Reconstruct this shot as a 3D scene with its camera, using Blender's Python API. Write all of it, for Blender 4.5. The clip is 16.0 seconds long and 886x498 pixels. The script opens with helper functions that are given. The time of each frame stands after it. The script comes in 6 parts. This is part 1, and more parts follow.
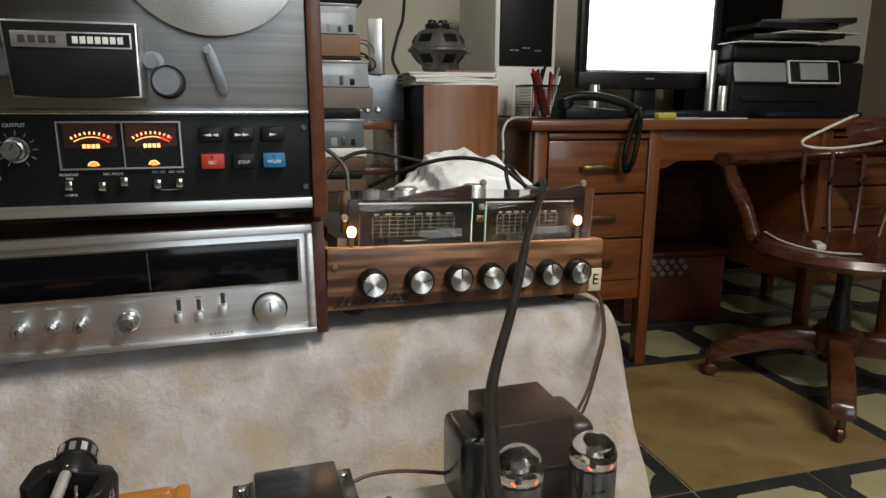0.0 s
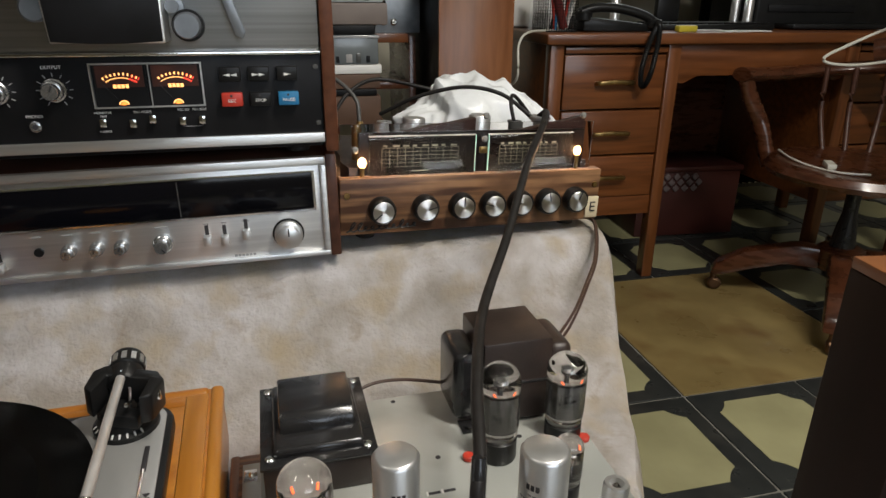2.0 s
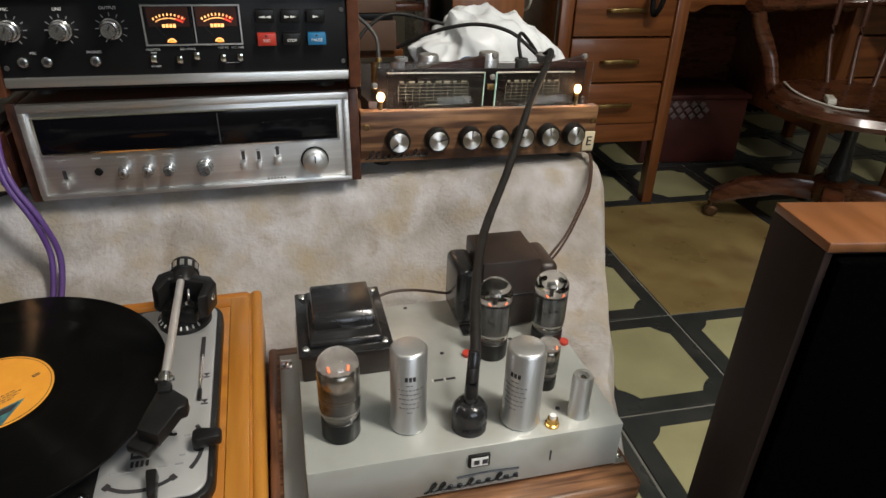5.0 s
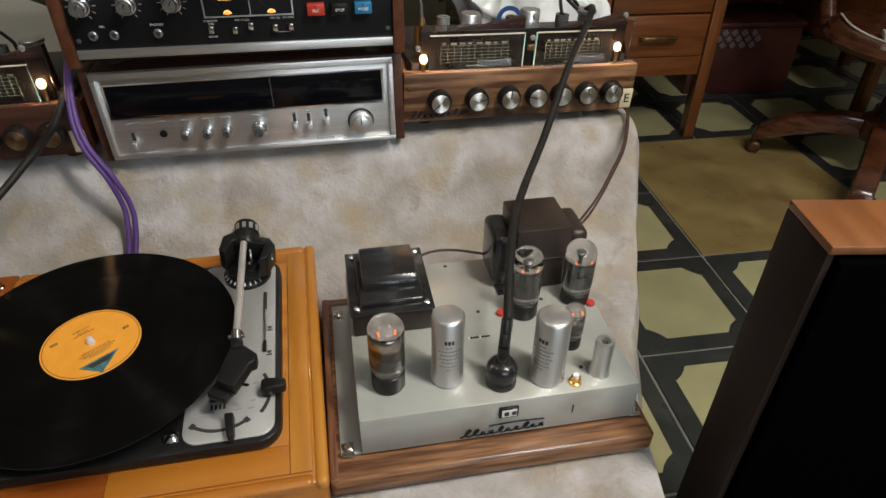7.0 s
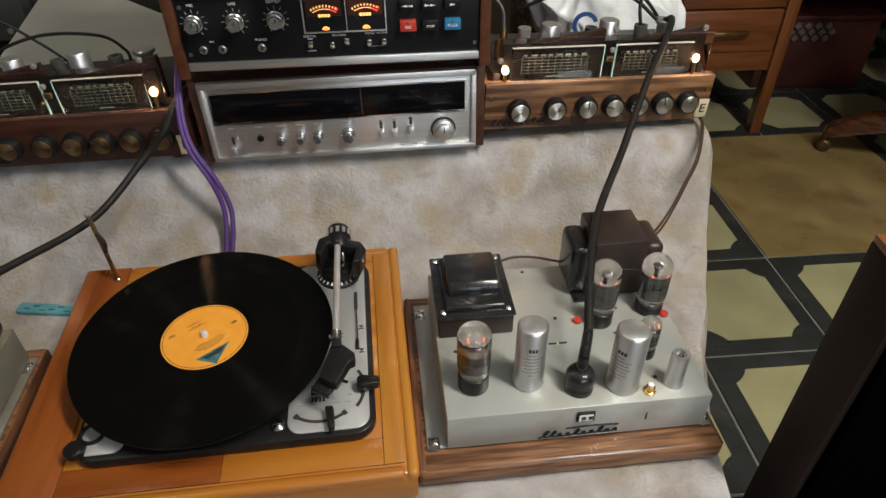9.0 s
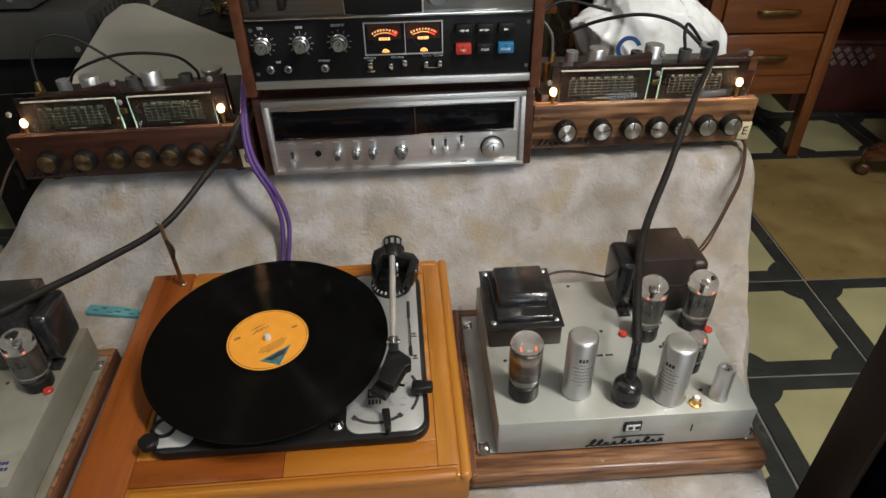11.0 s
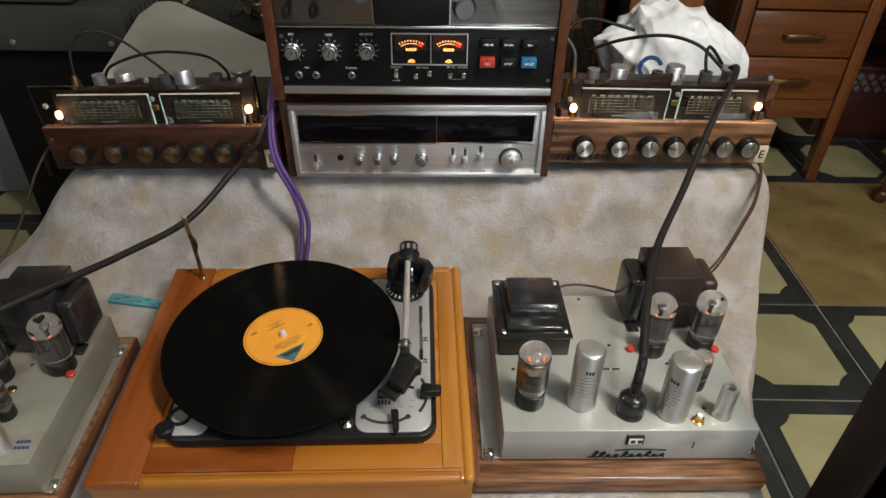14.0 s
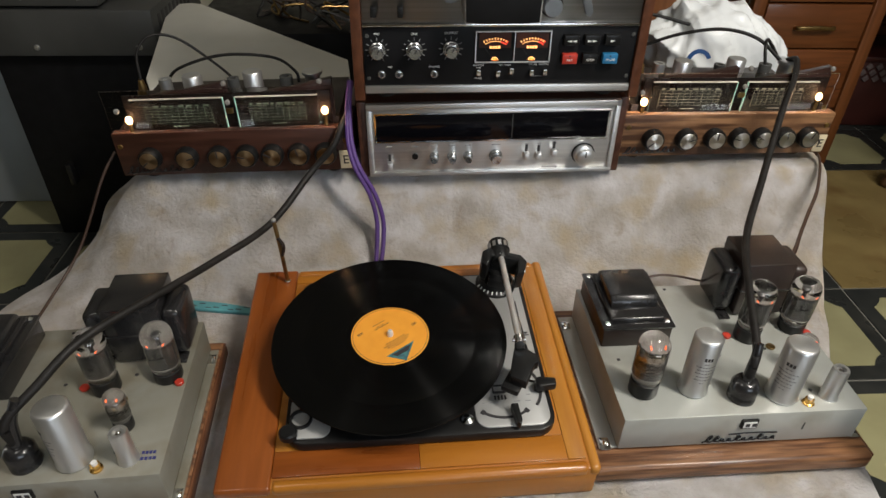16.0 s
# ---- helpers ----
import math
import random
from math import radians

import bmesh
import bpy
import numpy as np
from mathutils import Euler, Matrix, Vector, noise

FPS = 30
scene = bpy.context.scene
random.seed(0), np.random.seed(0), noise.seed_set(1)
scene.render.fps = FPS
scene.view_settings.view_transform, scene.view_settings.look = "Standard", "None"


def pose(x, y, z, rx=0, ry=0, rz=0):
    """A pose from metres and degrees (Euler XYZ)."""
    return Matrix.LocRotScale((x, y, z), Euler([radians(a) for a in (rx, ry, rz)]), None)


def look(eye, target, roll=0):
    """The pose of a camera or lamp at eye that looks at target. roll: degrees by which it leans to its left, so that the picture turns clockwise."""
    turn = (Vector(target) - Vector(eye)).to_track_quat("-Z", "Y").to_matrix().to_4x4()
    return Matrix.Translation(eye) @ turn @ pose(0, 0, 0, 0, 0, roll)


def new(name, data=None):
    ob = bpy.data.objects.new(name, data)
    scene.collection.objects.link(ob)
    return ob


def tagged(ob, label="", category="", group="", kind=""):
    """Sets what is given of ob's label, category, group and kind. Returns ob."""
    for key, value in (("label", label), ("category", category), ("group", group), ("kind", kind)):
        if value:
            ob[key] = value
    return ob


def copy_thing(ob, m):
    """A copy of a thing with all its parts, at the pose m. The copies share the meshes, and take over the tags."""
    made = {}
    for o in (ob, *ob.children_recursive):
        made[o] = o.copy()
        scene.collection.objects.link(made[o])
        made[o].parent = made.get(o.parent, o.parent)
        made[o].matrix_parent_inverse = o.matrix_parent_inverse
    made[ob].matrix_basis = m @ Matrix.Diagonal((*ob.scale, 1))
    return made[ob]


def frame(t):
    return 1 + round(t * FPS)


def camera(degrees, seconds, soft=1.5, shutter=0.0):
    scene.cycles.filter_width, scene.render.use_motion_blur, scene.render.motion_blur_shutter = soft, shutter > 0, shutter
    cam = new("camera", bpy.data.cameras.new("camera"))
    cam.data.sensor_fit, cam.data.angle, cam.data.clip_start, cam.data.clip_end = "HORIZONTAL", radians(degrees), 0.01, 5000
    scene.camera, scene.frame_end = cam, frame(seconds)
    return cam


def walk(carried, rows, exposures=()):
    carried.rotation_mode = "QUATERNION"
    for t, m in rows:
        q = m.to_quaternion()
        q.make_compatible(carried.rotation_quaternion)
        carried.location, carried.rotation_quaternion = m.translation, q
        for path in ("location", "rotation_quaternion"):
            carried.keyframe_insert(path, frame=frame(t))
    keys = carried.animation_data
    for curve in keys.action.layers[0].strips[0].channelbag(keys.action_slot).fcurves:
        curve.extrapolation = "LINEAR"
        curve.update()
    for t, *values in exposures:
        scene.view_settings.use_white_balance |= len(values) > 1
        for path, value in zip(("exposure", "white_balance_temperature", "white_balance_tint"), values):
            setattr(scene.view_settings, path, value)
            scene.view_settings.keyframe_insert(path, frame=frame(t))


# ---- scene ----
cam = camera(68.8, 16.0)
PATH = [
    (0, (0.312, -0.389, 0.828), (0.834, 1.492, 0.395), 0.2),
    (0.5, (0.307, -0.407, 0.832), (0.817, 1.471, 0.37), 0.1),
    (1, (0.306, -0.421, 0.85), (0.78, 1.45, 0.325), -0.4),
    (1.5, (0.313, -0.432, 0.869), (0.748, 1.417, 0.245), -0.2),
    (2, (0.319, -0.445, 0.875), (0.759, 1.369, 0.157), 0.4),
    (2.5, (0.319, -0.461, 0.876), (0.755, 1.333, 0.107), 0.5),
    (3, (0.314, -0.482, 0.882), (0.749, 1.298, 0.08), 0.7),
    (3.5, (0.31, -0.506, 0.885), (0.741, 1.268, 0.068), 0.9),
    (4, (0.307, -0.522, 0.888), (0.729, 1.239, 0.039), 1.2),
    (6.3, (0.291, -0.545, 0.989), (0.612, 1.089, -0.119), 1.7),
    (6.5, (0.294, -0.548, 0.993), (0.598, 1.074, -0.137), 1.5),
    (7, (0.292, -0.555, 1.01), (0.55, 1.044, -0.164), 0.6),
    (7.5, (0.287, -0.559, 1.027), (0.508, 1.02, -0.181), 0.8),
    (8, (0.276, -0.561, 1.045), (0.457, 1.002, -0.19), -0.1),
    (8.5, (0.259, -0.564, 1.055), (0.406, 1.005, -0.177), -0.2),
    (9, (0.244, -0.566, 1.066), (0.358, 1.012, -0.158), -0.7),
    (9.5, (0.233, -0.572, 1.076), (0.322, 1.013, -0.14), -1.1),
    (11.8, (0.203, -0.605, 1.091), (0.225, 1.018, -0.079), -1.3),
    (12, (0.206, -0.606, 1.094), (0.226, 1.012, -0.081), -1.4),
    (12.5, (0.206, -0.611, 1.094), (0.231, 1.005, -0.085), -1.3),
    (13, (0.194, -0.614, 1.095), (0.233, 0.993, -0.095), -1.0),
    (13.5, (0.192, -0.612, 1.095), (0.206, 0.984, -0.109), -2.1),
    (14, (0.205, -0.612, 1.097), (0.203, 1.013, -0.068), 0.9),
    (14.5, (0.191, -0.618, 1.094), (0.178, 1.01, -0.068), -0.1),
    (15, (0.127, -0.623, 1.09), (0.188, 1.0, -0.076), -0.5),
    (15.5, (0.077, -0.618, 1.094), (0.161, 1.001, -0.077), 0.7),
    (16, (0.034, -0.616, 1.097), (0.12, 1.005, -0.072), 0.9),
]
walk(cam, [(t, look(eye, target, roll)) for t, eye, target, roll in PATH])

# ---------- world and light ----------
world = bpy.data.worlds.new("world")
scene.world = world
world.use_nodes = True
sky = world.node_tree.nodes.new("ShaderNodeTexSky")
sky.sky_type, sky.sun_disc = "NISHITA", False
sky.sun_elevation, sky.sun_rotation = radians(35), radians(200)
world.node_tree.links.new(sky.outputs[0], world.node_tree.nodes["Background"].inputs[0])
world.node_tree.nodes["Background"].inputs[1].default_value = 0.08
scene.view_settings.exposure = 0.0


def area_lamp(name, m, sx, sy, power, colour):
    data = bpy.data.lights.new(name, "AREA")
    data.shape, data.size, data.size_y, data.energy, data.color = "RECTANGLE", sx, sy, power, colour
    ob = new(name, data)
    ob.matrix_world = m
    return ob


def point_lamp(name, at, power, colour, radius):
    data = bpy.data.lights.new(name, "POINT")
    data.energy, data.color, data.shadow_soft_size = power, colour, radius
    ob = new(name, data)
    ob.location = at
    return ob


CEIL = 2.45
area_lamp("ceiling_lamp_light", look((1.20, -0.75, CEIL - 0.10), (1.0, -0.5, 0)), 0.14, 1.1, 54.5, (1.0, 0.945, 0.86))
# Unseen lamp added on the left to brighten the white board.
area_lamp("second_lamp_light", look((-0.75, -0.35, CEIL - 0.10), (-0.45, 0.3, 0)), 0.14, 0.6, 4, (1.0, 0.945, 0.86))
area_lamp("window_daylight", look((1.0, -2.55, 1.45), (0.3, 0.6, 0.6)), 1.65, 1.15, 20, (0.80, 0.89, 1.0))

# ---------- materials ----------


def mat(name, c1, c2=None, rough=0.5, metal=0.0, scale=(8, 8, 8), detail=5.0, bump=0.0, bscale=300.0, rvar=0.12, coat=0.0,
        transmission=0.0, ior=1.45, emit=0.0, spec=0.5, c3=None, s3=2.5, rand=0.0, aniso=0.0, sharp=0.16, turn=0.0):
    m = bpy.data.materials.new(name)
    m.use_nodes = True
    t = m.node_tree
    b = t.nodes["Principled BSDF"]
    c2 = c2 or tuple(v * 0.8 for v in c1)
    geo = t.nodes.new("ShaderNodeTexCoord")
    mp = t.nodes.new("ShaderNodeMapping")
    mp.inputs["Scale"].default_value = scale
    t.links.new(geo.outputs["Object"], mp.inputs[0])
    n1 = t.nodes.new("ShaderNodeTexNoise")
    n1.inputs["Scale"].default_value, n1.inputs["Detail"].default_value = 1.0, detail
    t.links.new(mp.outputs[0], n1.inputs["Vector"])
    ramp = t.nodes.new("ShaderNodeValToRGB")
    ramp.color_ramp.elements[0].position, ramp.color_ramp.elements[1].position = 0.5 - sharp, 0.5 + sharp
    ramp.color_ramp.elements[0].color, ramp.color_ramp.elements[1].color = (*c2, 1), (*c1, 1)
    t.links.new(n1.outputs[0], ramp.inputs[0])
    colour = ramp.outputs[0]
    if c3:
        n3 = t.nodes.new("ShaderNodeTexNoise")
        n3.inputs["Scale"].default_value, n3.inputs["Detail"].default_value = s3, 3.0
        t.links.new(geo.outputs["Object"], n3.inputs["Vector"])
        r3 = t.nodes.new("ShaderNodeMapRange")
        r3.inputs[1].default_value, r3.inputs[2].default_value = 0.5, 0.72
        t.links.new(n3.outputs[0], r3.inputs[0])
        mix = t.nodes.new("ShaderNodeMix")
        mix.data_type = "RGBA"
        t.links.new(r3.outputs[0], mix.inputs[0])
        t.links.new(colour, mix.inputs[6])
        mix.inputs[7].default_value = (*c3, 1)
        colour = mix.outputs[2]
    if rand:
        info = t.nodes.new("ShaderNodeObjectInfo")
        hsv = t.nodes.new("ShaderNodeHueSaturation")
        rr = t.nodes.new("ShaderNodeMapRange")
        rr.inputs[3].default_value, rr.inputs[4].default_value = 1 - rand, 1 + rand
        t.links.new(info.outputs["Random"], rr.inputs[0])
        t.links.new(rr.outputs[0], hsv.inputs["Value"])
        t.links.new(colour, hsv.inputs["Color"])
        colour = hsv.outputs[0]
    t.links.new(colour, b.inputs["Base Color"])
    n2 = t.nodes.new("ShaderNodeTexNoise")
    n2.inputs["Scale"].default_value, n2.inputs["Detail"].default_value = bscale, 3.0
    src = mp if scale[0] != scale[1] or scale[1] != scale[2] else geo
    t.links.new(geo.outputs["Object"] if src is geo else mp.outputs[0], n2.inputs["Vector"])
    if src is mp:
        n2.inputs["Scale"].default_value = 2.0
    rm = t.nodes.new("ShaderNodeMapRange")
    rm.inputs[3].default_value, rm.inputs[4].default_value = max(0.02, rough - rvar), min(1, rough + rvar)
    t.links.new(n1.outputs[0], rm.inputs[0])
    t.links.new(rm.outputs[0], b.inputs["Roughness"])
    if bump:
        bp = t.nodes.new("ShaderNodeBump")
        bp.inputs["Strength"].default_value, bp.inputs["Distance"].default_value = min(1.0, bump), 0.002
        t.links.new(n2.outputs[0], bp.inputs["Height"])
        t.links.new(bp.outputs[0], b.inputs["Normal"])
    b.inputs["Metallic"].default_value = metal
    b.inputs["Specular IOR Level"].default_value = spec
    b.inputs["Coat Weight"].default_value = coat
    b.inputs["Coat Roughness"].default_value = 0.12
    b.inputs["Transmission Weight"].default_value = transmission
    b.inputs["IOR"].default_value = ior
    b.inputs["Anisotropic"].default_value = aniso
    b.inputs["Anisotropic Rotation"].default_value = turn
    if emit:
        t.links.new(colour, b.inputs["Emission Color"])
        b.inputs["Emission Strength"].default_value = emit
    return m


WOOD_PLINTH = mat("honey veneer", (0.42, 0.165, 0.019), (0.30, 0.105, 0.011), 0.32, scale=(6, 60, 40), detail=6, bump=0.05, c3=(0.38, 0.135, 0.016), s3=4, coat=0.2)
WOOD_PLINTH_RED = mat("reddish honey veneer", (0.27, 0.072, 0.011), (0.175, 0.043, 0.006), 0.3, scale=(6, 60, 40), detail=6, bump=0.05, coat=0.35)
WOOD_PLINTH_RED_SIDE = mat("reddish edge veneer", (0.26, 0.070, 0.011), (0.175, 0.043, 0.006), 0.3, scale=(60, 5, 40), detail=6, bump=0.05, coat=0.35)
WOOD_PLINTH_SIDE = mat("honey edge veneer", (0.45, 0.19, 0.026), (0.33, 0.125, 0.015), 0.36, scale=(60, 5, 40), detail=6, bump=0.05, coat=0.2)
WOOD_BASE_SIDE = mat("oiled mahogany edge", (0.19, 0.078, 0.036), (0.075, 0.028, 0.013), 0.36, scale=(150, 9, 150), detail=8, bump=0.14, coat=0.15, sharp=0.12)
WOOD_BASE = mat("oiled mahogany", (0.25, 0.118, 0.052), (0.085, 0.036, 0.017), 0.36, scale=(13, 190, 190), detail=8, bump=0.14, coat=0.15, sharp=0.12)
WOOD_PRE = mat("rosewood facing", (0.26, 0.135, 0.063), (0.060, 0.026, 0.013), 0.42, scale=(7, 60, 95), detail=9, bump=0.16, c3=(0.13, 0.062, 0.03), s3=13, coat=0.12, sharp=0.11)
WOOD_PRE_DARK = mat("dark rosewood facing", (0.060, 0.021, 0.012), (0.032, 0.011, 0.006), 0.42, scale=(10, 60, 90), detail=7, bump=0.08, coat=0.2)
WOOD_TUNER = mat("dark walnut", (0.085, 0.034, 0.02), (0.045, 0.018, 0.011), 0.42, scale=(60, 8, 60), bump=0.08)
WOOD_DECK = mat("red walnut veneer", (0.125, 0.043, 0.019), (0.075, 0.025, 0.011), 0.4, scale=(60, 8, 60), bump=0.06, coat=0.15)
WOOD_DESK = mat("varnished oak", (0.185, 0.060, 0.017), (0.095, 0.029, 0.008), 0.34, scale=(4, 50, 50), detail=6, bump=0.08, coat=0.3, c3=(0.12, 0.04, 0.012), s3=5)
WOOD_DESK_V = mat("varnished oak upright", (0.175, 0.058, 0.017), (0.095, 0.03, 0.008), 0.34, scale=(50, 50, 4), detail=6, bump=0.08, coat=0.3)
WOOD_CHAIR = mat("dark varnished wood", (0.085, 0.028, 0.012), (0.04, 0.013, 0.006), 0.28, scale=(14, 14, 60), bump=0.05, coat=0.4)
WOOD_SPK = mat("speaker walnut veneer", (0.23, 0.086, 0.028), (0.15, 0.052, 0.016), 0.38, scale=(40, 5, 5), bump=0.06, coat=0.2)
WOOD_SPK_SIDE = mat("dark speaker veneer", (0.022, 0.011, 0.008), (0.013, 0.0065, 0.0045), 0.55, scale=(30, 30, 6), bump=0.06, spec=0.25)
STEEL = mat("brushed aluminium", (0.74, 0.74, 0.73), (0.64, 0.64, 0.63), 0.36, 0.9, scale=(2, 200, 260), detail=4, bump=0.04, rvar=0.08, aniso=0.7, turn=0.25)
STEEL_V = mat("brushed steel", (0.27, 0.27, 0.268), (0.22, 0.22, 0.218), 0.31, 1.0, scale=(2, 200, 260), detail=4, rvar=0.06, aniso=0.75, turn=0.25)
ARM_METAL = mat("satin arm tube", (0.62, 0.61, 0.59), (0.52, 0.51, 0.49), 0.34, 0.6, scale=(40, 40, 40))
CHROME = mat("chrome", (0.78, 0.78, 0.77), (0.7, 0.7, 0.7), 0.14, 1.0, scale=(30, 30, 30), rvar=0.06)
CAN = mat("capacitor aluminium", (0.74, 0.74, 0.73), (0.64, 0.64, 0.63), 0.36, 0.9, scale=(40, 40, 6), bump=0.03, rvar=0.1)
CHASSIS = mat("hammered silver paint", (0.44, 0.45, 0.42), (0.38, 0.39, 0.36), 0.36, 0.25, scale=(7, 7, 7), bump=0.03, bscale=500, c3=(0.33, 0.325, 0.285), s3=14, coat=0.1)
DECK_GREY = mat("silver turntable deck", (0.44, 0.44, 0.43), (0.37, 0.37, 0.36), 0.38, 0.35, scale=(9, 9, 9), bump=0.02, bscale=600)
BLACK_PAINT = mat("black enamel", (0.012, 0.012, 0.013), (0.02, 0.019, 0.019), 0.24, scale=(20, 20, 20), bump=0.03, coat=0.3)
BROWN_PAINT = mat("dark brown enamel", (0.020, 0.0135, 0.011), (0.030, 0.020, 0.016), 0.42, scale=(25, 25, 25), bump=0.08, bscale=400)
BLACK_PLASTIC = mat("black plastic", (0.007, 0.007, 0.007), (0.012, 0.012, 0.012), 0.36, scale=(30, 30, 30), bump=0.04, spec=0.27)
BLACK_PANEL = mat("satin black panel", (0.007, 0.007, 0.0075), (0.010, 0.010, 0.011), 0.45, scale=(30, 30, 30), bump=0.02, spec=0.2)
DIAL_BOARD = mat("glossy dark dial board", (0.006, 0.004, 0.0035), (0.010, 0.006, 0.005), 0.3, scale=(30, 30, 30), spec=0.35)
RUBBER = mat("black rubber", (0.010, 0.009, 0.008), (0.018, 0.016, 0.015), 0.5, scale=(60, 60, 60), bump=0.15, bscale=600, spec=0.3)
VINYL = mat("vinyl record", (0.0015, 0.0015, 0.0015), (0.002, 0.002, 0.002), 0.17, scale=(6, 6, 6), rvar=0.02, aniso=0.97, spec=0.33)
vt = VINYL.node_tree
groove = vt.nodes.new("ShaderNodeTangent")
groove.direction_type, groove.axis = "RADIAL", "Z"
vt.links.new(groove.outputs[0], vt.nodes["Principled BSDF"].inputs["Tangent"])
vt.nodes["Principled BSDF"].inputs["Anisotropic Rotation"].default_value = 0.25
LABEL_ORANGE = mat("orange paper label", (0.80, 0.34, 0.035), (0.74, 0.30, 0.03), 0.55, scale=(60, 60, 60), bump=0.03)
INK = mat("dark ink", (0.03, 0.028, 0.03), rough=0.6)
INK_BLUE = mat("blue ink", (0.03, 0.035, 0.16), rough=0.6)
TEAL = mat("teal print", (0.06, 0.22, 0.21), (0.04, 0.10, 0.13), 0.55, scale=(200, 200, 200))
WHITE_INK = mat("white lettering", (0.75, 0.75, 0.72), rough=0.5)
GREY_INK = mat("grey lettering", (0.30, 0.30, 0.30), rough=0.5)
WHITE_PLASTIC = mat("white plastic", (0.74, 0.73, 0.70), (0.68, 0.67, 0.64), 0.4)
RED_PLASTIC = mat("red plastic", (0.46, 0.040, 0.025), (0.40, 0.035, 0.018), 0.35)
BLUE_PLASTIC = mat("blue plastic", (0.02, 0.16, 0.33), (0.018, 0.13, 0.28), 0.35)
PURPLE = mat("purple cable sleeve", (0.115, 0.055, 0.23), (0.075, 0.035, 0.155), 0.42, bump=0.05)
BROWN_CORD = mat("brown mains cord", (0.065, 0.036, 0.024), (0.04, 0.022, 0.015), 0.45)
WHITE_CORD = mat("white cord", (0.62, 0.60, 0.52), (0.55, 0.53, 0.46), 0.45)
GOLD = mat("gold plating", (0.75, 0.45, 0.13), (0.62, 0.36, 0.10), 0.22, 1.0)
BRASS = mat("aged brass", (0.42, 0.28, 0.11), (0.26, 0.17, 0.07), 0.35, 1.0, scale=(40, 40, 40))
SPINDLE = mat("polished spindle steel", (0.78, 0.78, 0.76), (0.66, 0.66, 0.64), 0.28, 0.3, scale=(90, 90, 90))
DARK_BRASS = mat("dull brown brass", (0.15, 0.085, 0.045), (0.09, 0.05, 0.027), 0.4, 0.8, scale=(40, 40, 40))
GETTER = mat("silver getter flash", (0.62, 0.58, 0.54), (0.26, 0.23, 0.21), 0.10, 1.0, scale=(90, 90, 90))
PLATE_METAL = mat("grey tube plate", (0.10, 0.10, 0.10), (0.06, 0.06, 0.06), 0.4, 0.7)
GLOW = mat("heater glow", (1.0, 0.16, 0.05), (1.0, 0.14, 0.04), 0.5, emit=1.2)
METER_DIM = mat("dim lit meter field", (0.05, 0.010, 0.003), (0.02, 0.004, 0.002), 0.5, scale=(30, 30, 30), emit=0.12)
TRANSPORT = mat("satin transport metal", (0.26, 0.28, 0.30), (0.20, 0.215, 0.235), 0.42, 0.7, scale=(40, 40, 40))
LAMP_GLOW = mat("lit dial lamp", (1.0, 0.58, 0.26), (1.0, 0.55, 0.24), 0.5, emit=9)
METER_GLOW = mat("lit meter amber", (1.0, 0.30, 0.05), (1.0, 0.26, 0.04), 0.5, emit=1.6)
METER_RED = mat("lit meter red", (1.0, 0.06, 0.03), (1.0, 0.05, 0.03), 0.5, emit=1.3)
METER_PALE = mat("lit meter pale", (1.0, 0.48, 0.16), (1.0, 0.42, 0.12), 0.5, emit=2.0)
SCREEN = mat("lit screen", (0.88, 0.94, 0.95), (0.86, 0.93, 0.94), 0.3, emit=1.5)
SCREEN_CYAN = mat("lit screen toolbar", (0.45, 0.75, 0.76), (0.45, 0.75, 0.76), 0.3, emit=0.9)
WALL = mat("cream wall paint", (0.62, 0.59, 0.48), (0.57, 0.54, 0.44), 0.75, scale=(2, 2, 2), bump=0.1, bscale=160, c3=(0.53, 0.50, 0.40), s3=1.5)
CEILING = mat("white ceiling paint", (0.72, 0.71, 0.67), (0.68, 0.67, 0.63), 0.8, scale=(2, 2, 2), bump=0.1, bscale=120)
TILE_BLACK = mat("black cement tile", (0.016, 0.018, 0.018), (0.03, 0.032, 0.03), 0.3, scale=(9, 9, 9), bump=0.05, bscale=60, c3=(0.04, 0.04, 0.036), s3=8, rand=0.15)
TILE_LIGHT = mat("pale green cement tile", (0.35, 0.33, 0.18), (0.28, 0.262, 0.14), 0.33, scale=(7, 7, 7), bump=0.05, bscale=60, c3=(0.34, 0.32, 0.17), s3=6, rand=0.1)
TILE_TAN = mat("worn tan cement tile", (0.27, 0.200, 0.080), (0.17, 0.118, 0.045), 0.3, scale=(5, 5, 5), detail=9, bump=0.05, bscale=50, c3=(0.15, 0.088, 0.032), s3=6)
GROUT = mat("grey grout", (0.20, 0.195, 0.17), (0.15, 0.145, 0.125), 0.7, bump=0.2, bscale=200)
GREY_METAL = mat("grey hammered enamel", (0.070, 0.070, 0.066), (0.054, 0.054, 0.051), 0.42, scale=(9, 9, 9), bump=0.05)
BLUE_GREY = mat("blue grey enamel", (0.28, 0.305, 0.31), (0.24, 0.26, 0.265), 0.4, scale=(6, 6, 6), bump=0.03)
CARD = mat("white card", (0.80, 0.78, 0.71), (0.74, 0.72, 0.65), 0.7, scale=(9, 9, 9), bump=0.06)
PAPER = mat("white paper", (0.74, 0.74, 0.72), (0.68, 0.68, 0.66), 0.6)
BAG = mat("thin plastic bag", (0.84, 0.86, 0.86), (0.74, 0.76, 0.77), 0.25, scale=(12, 12, 12), bump=0.1, bscale=60)
GREY_BOX = mat("grey card box", (0.33, 0.32, 0.31), (0.28, 0.27, 0.26), 0.6)
BROWN_BOX = mat("brown card box", (0.25, 0.145, 0.09), (0.20, 0.115, 0.07), 0.65)
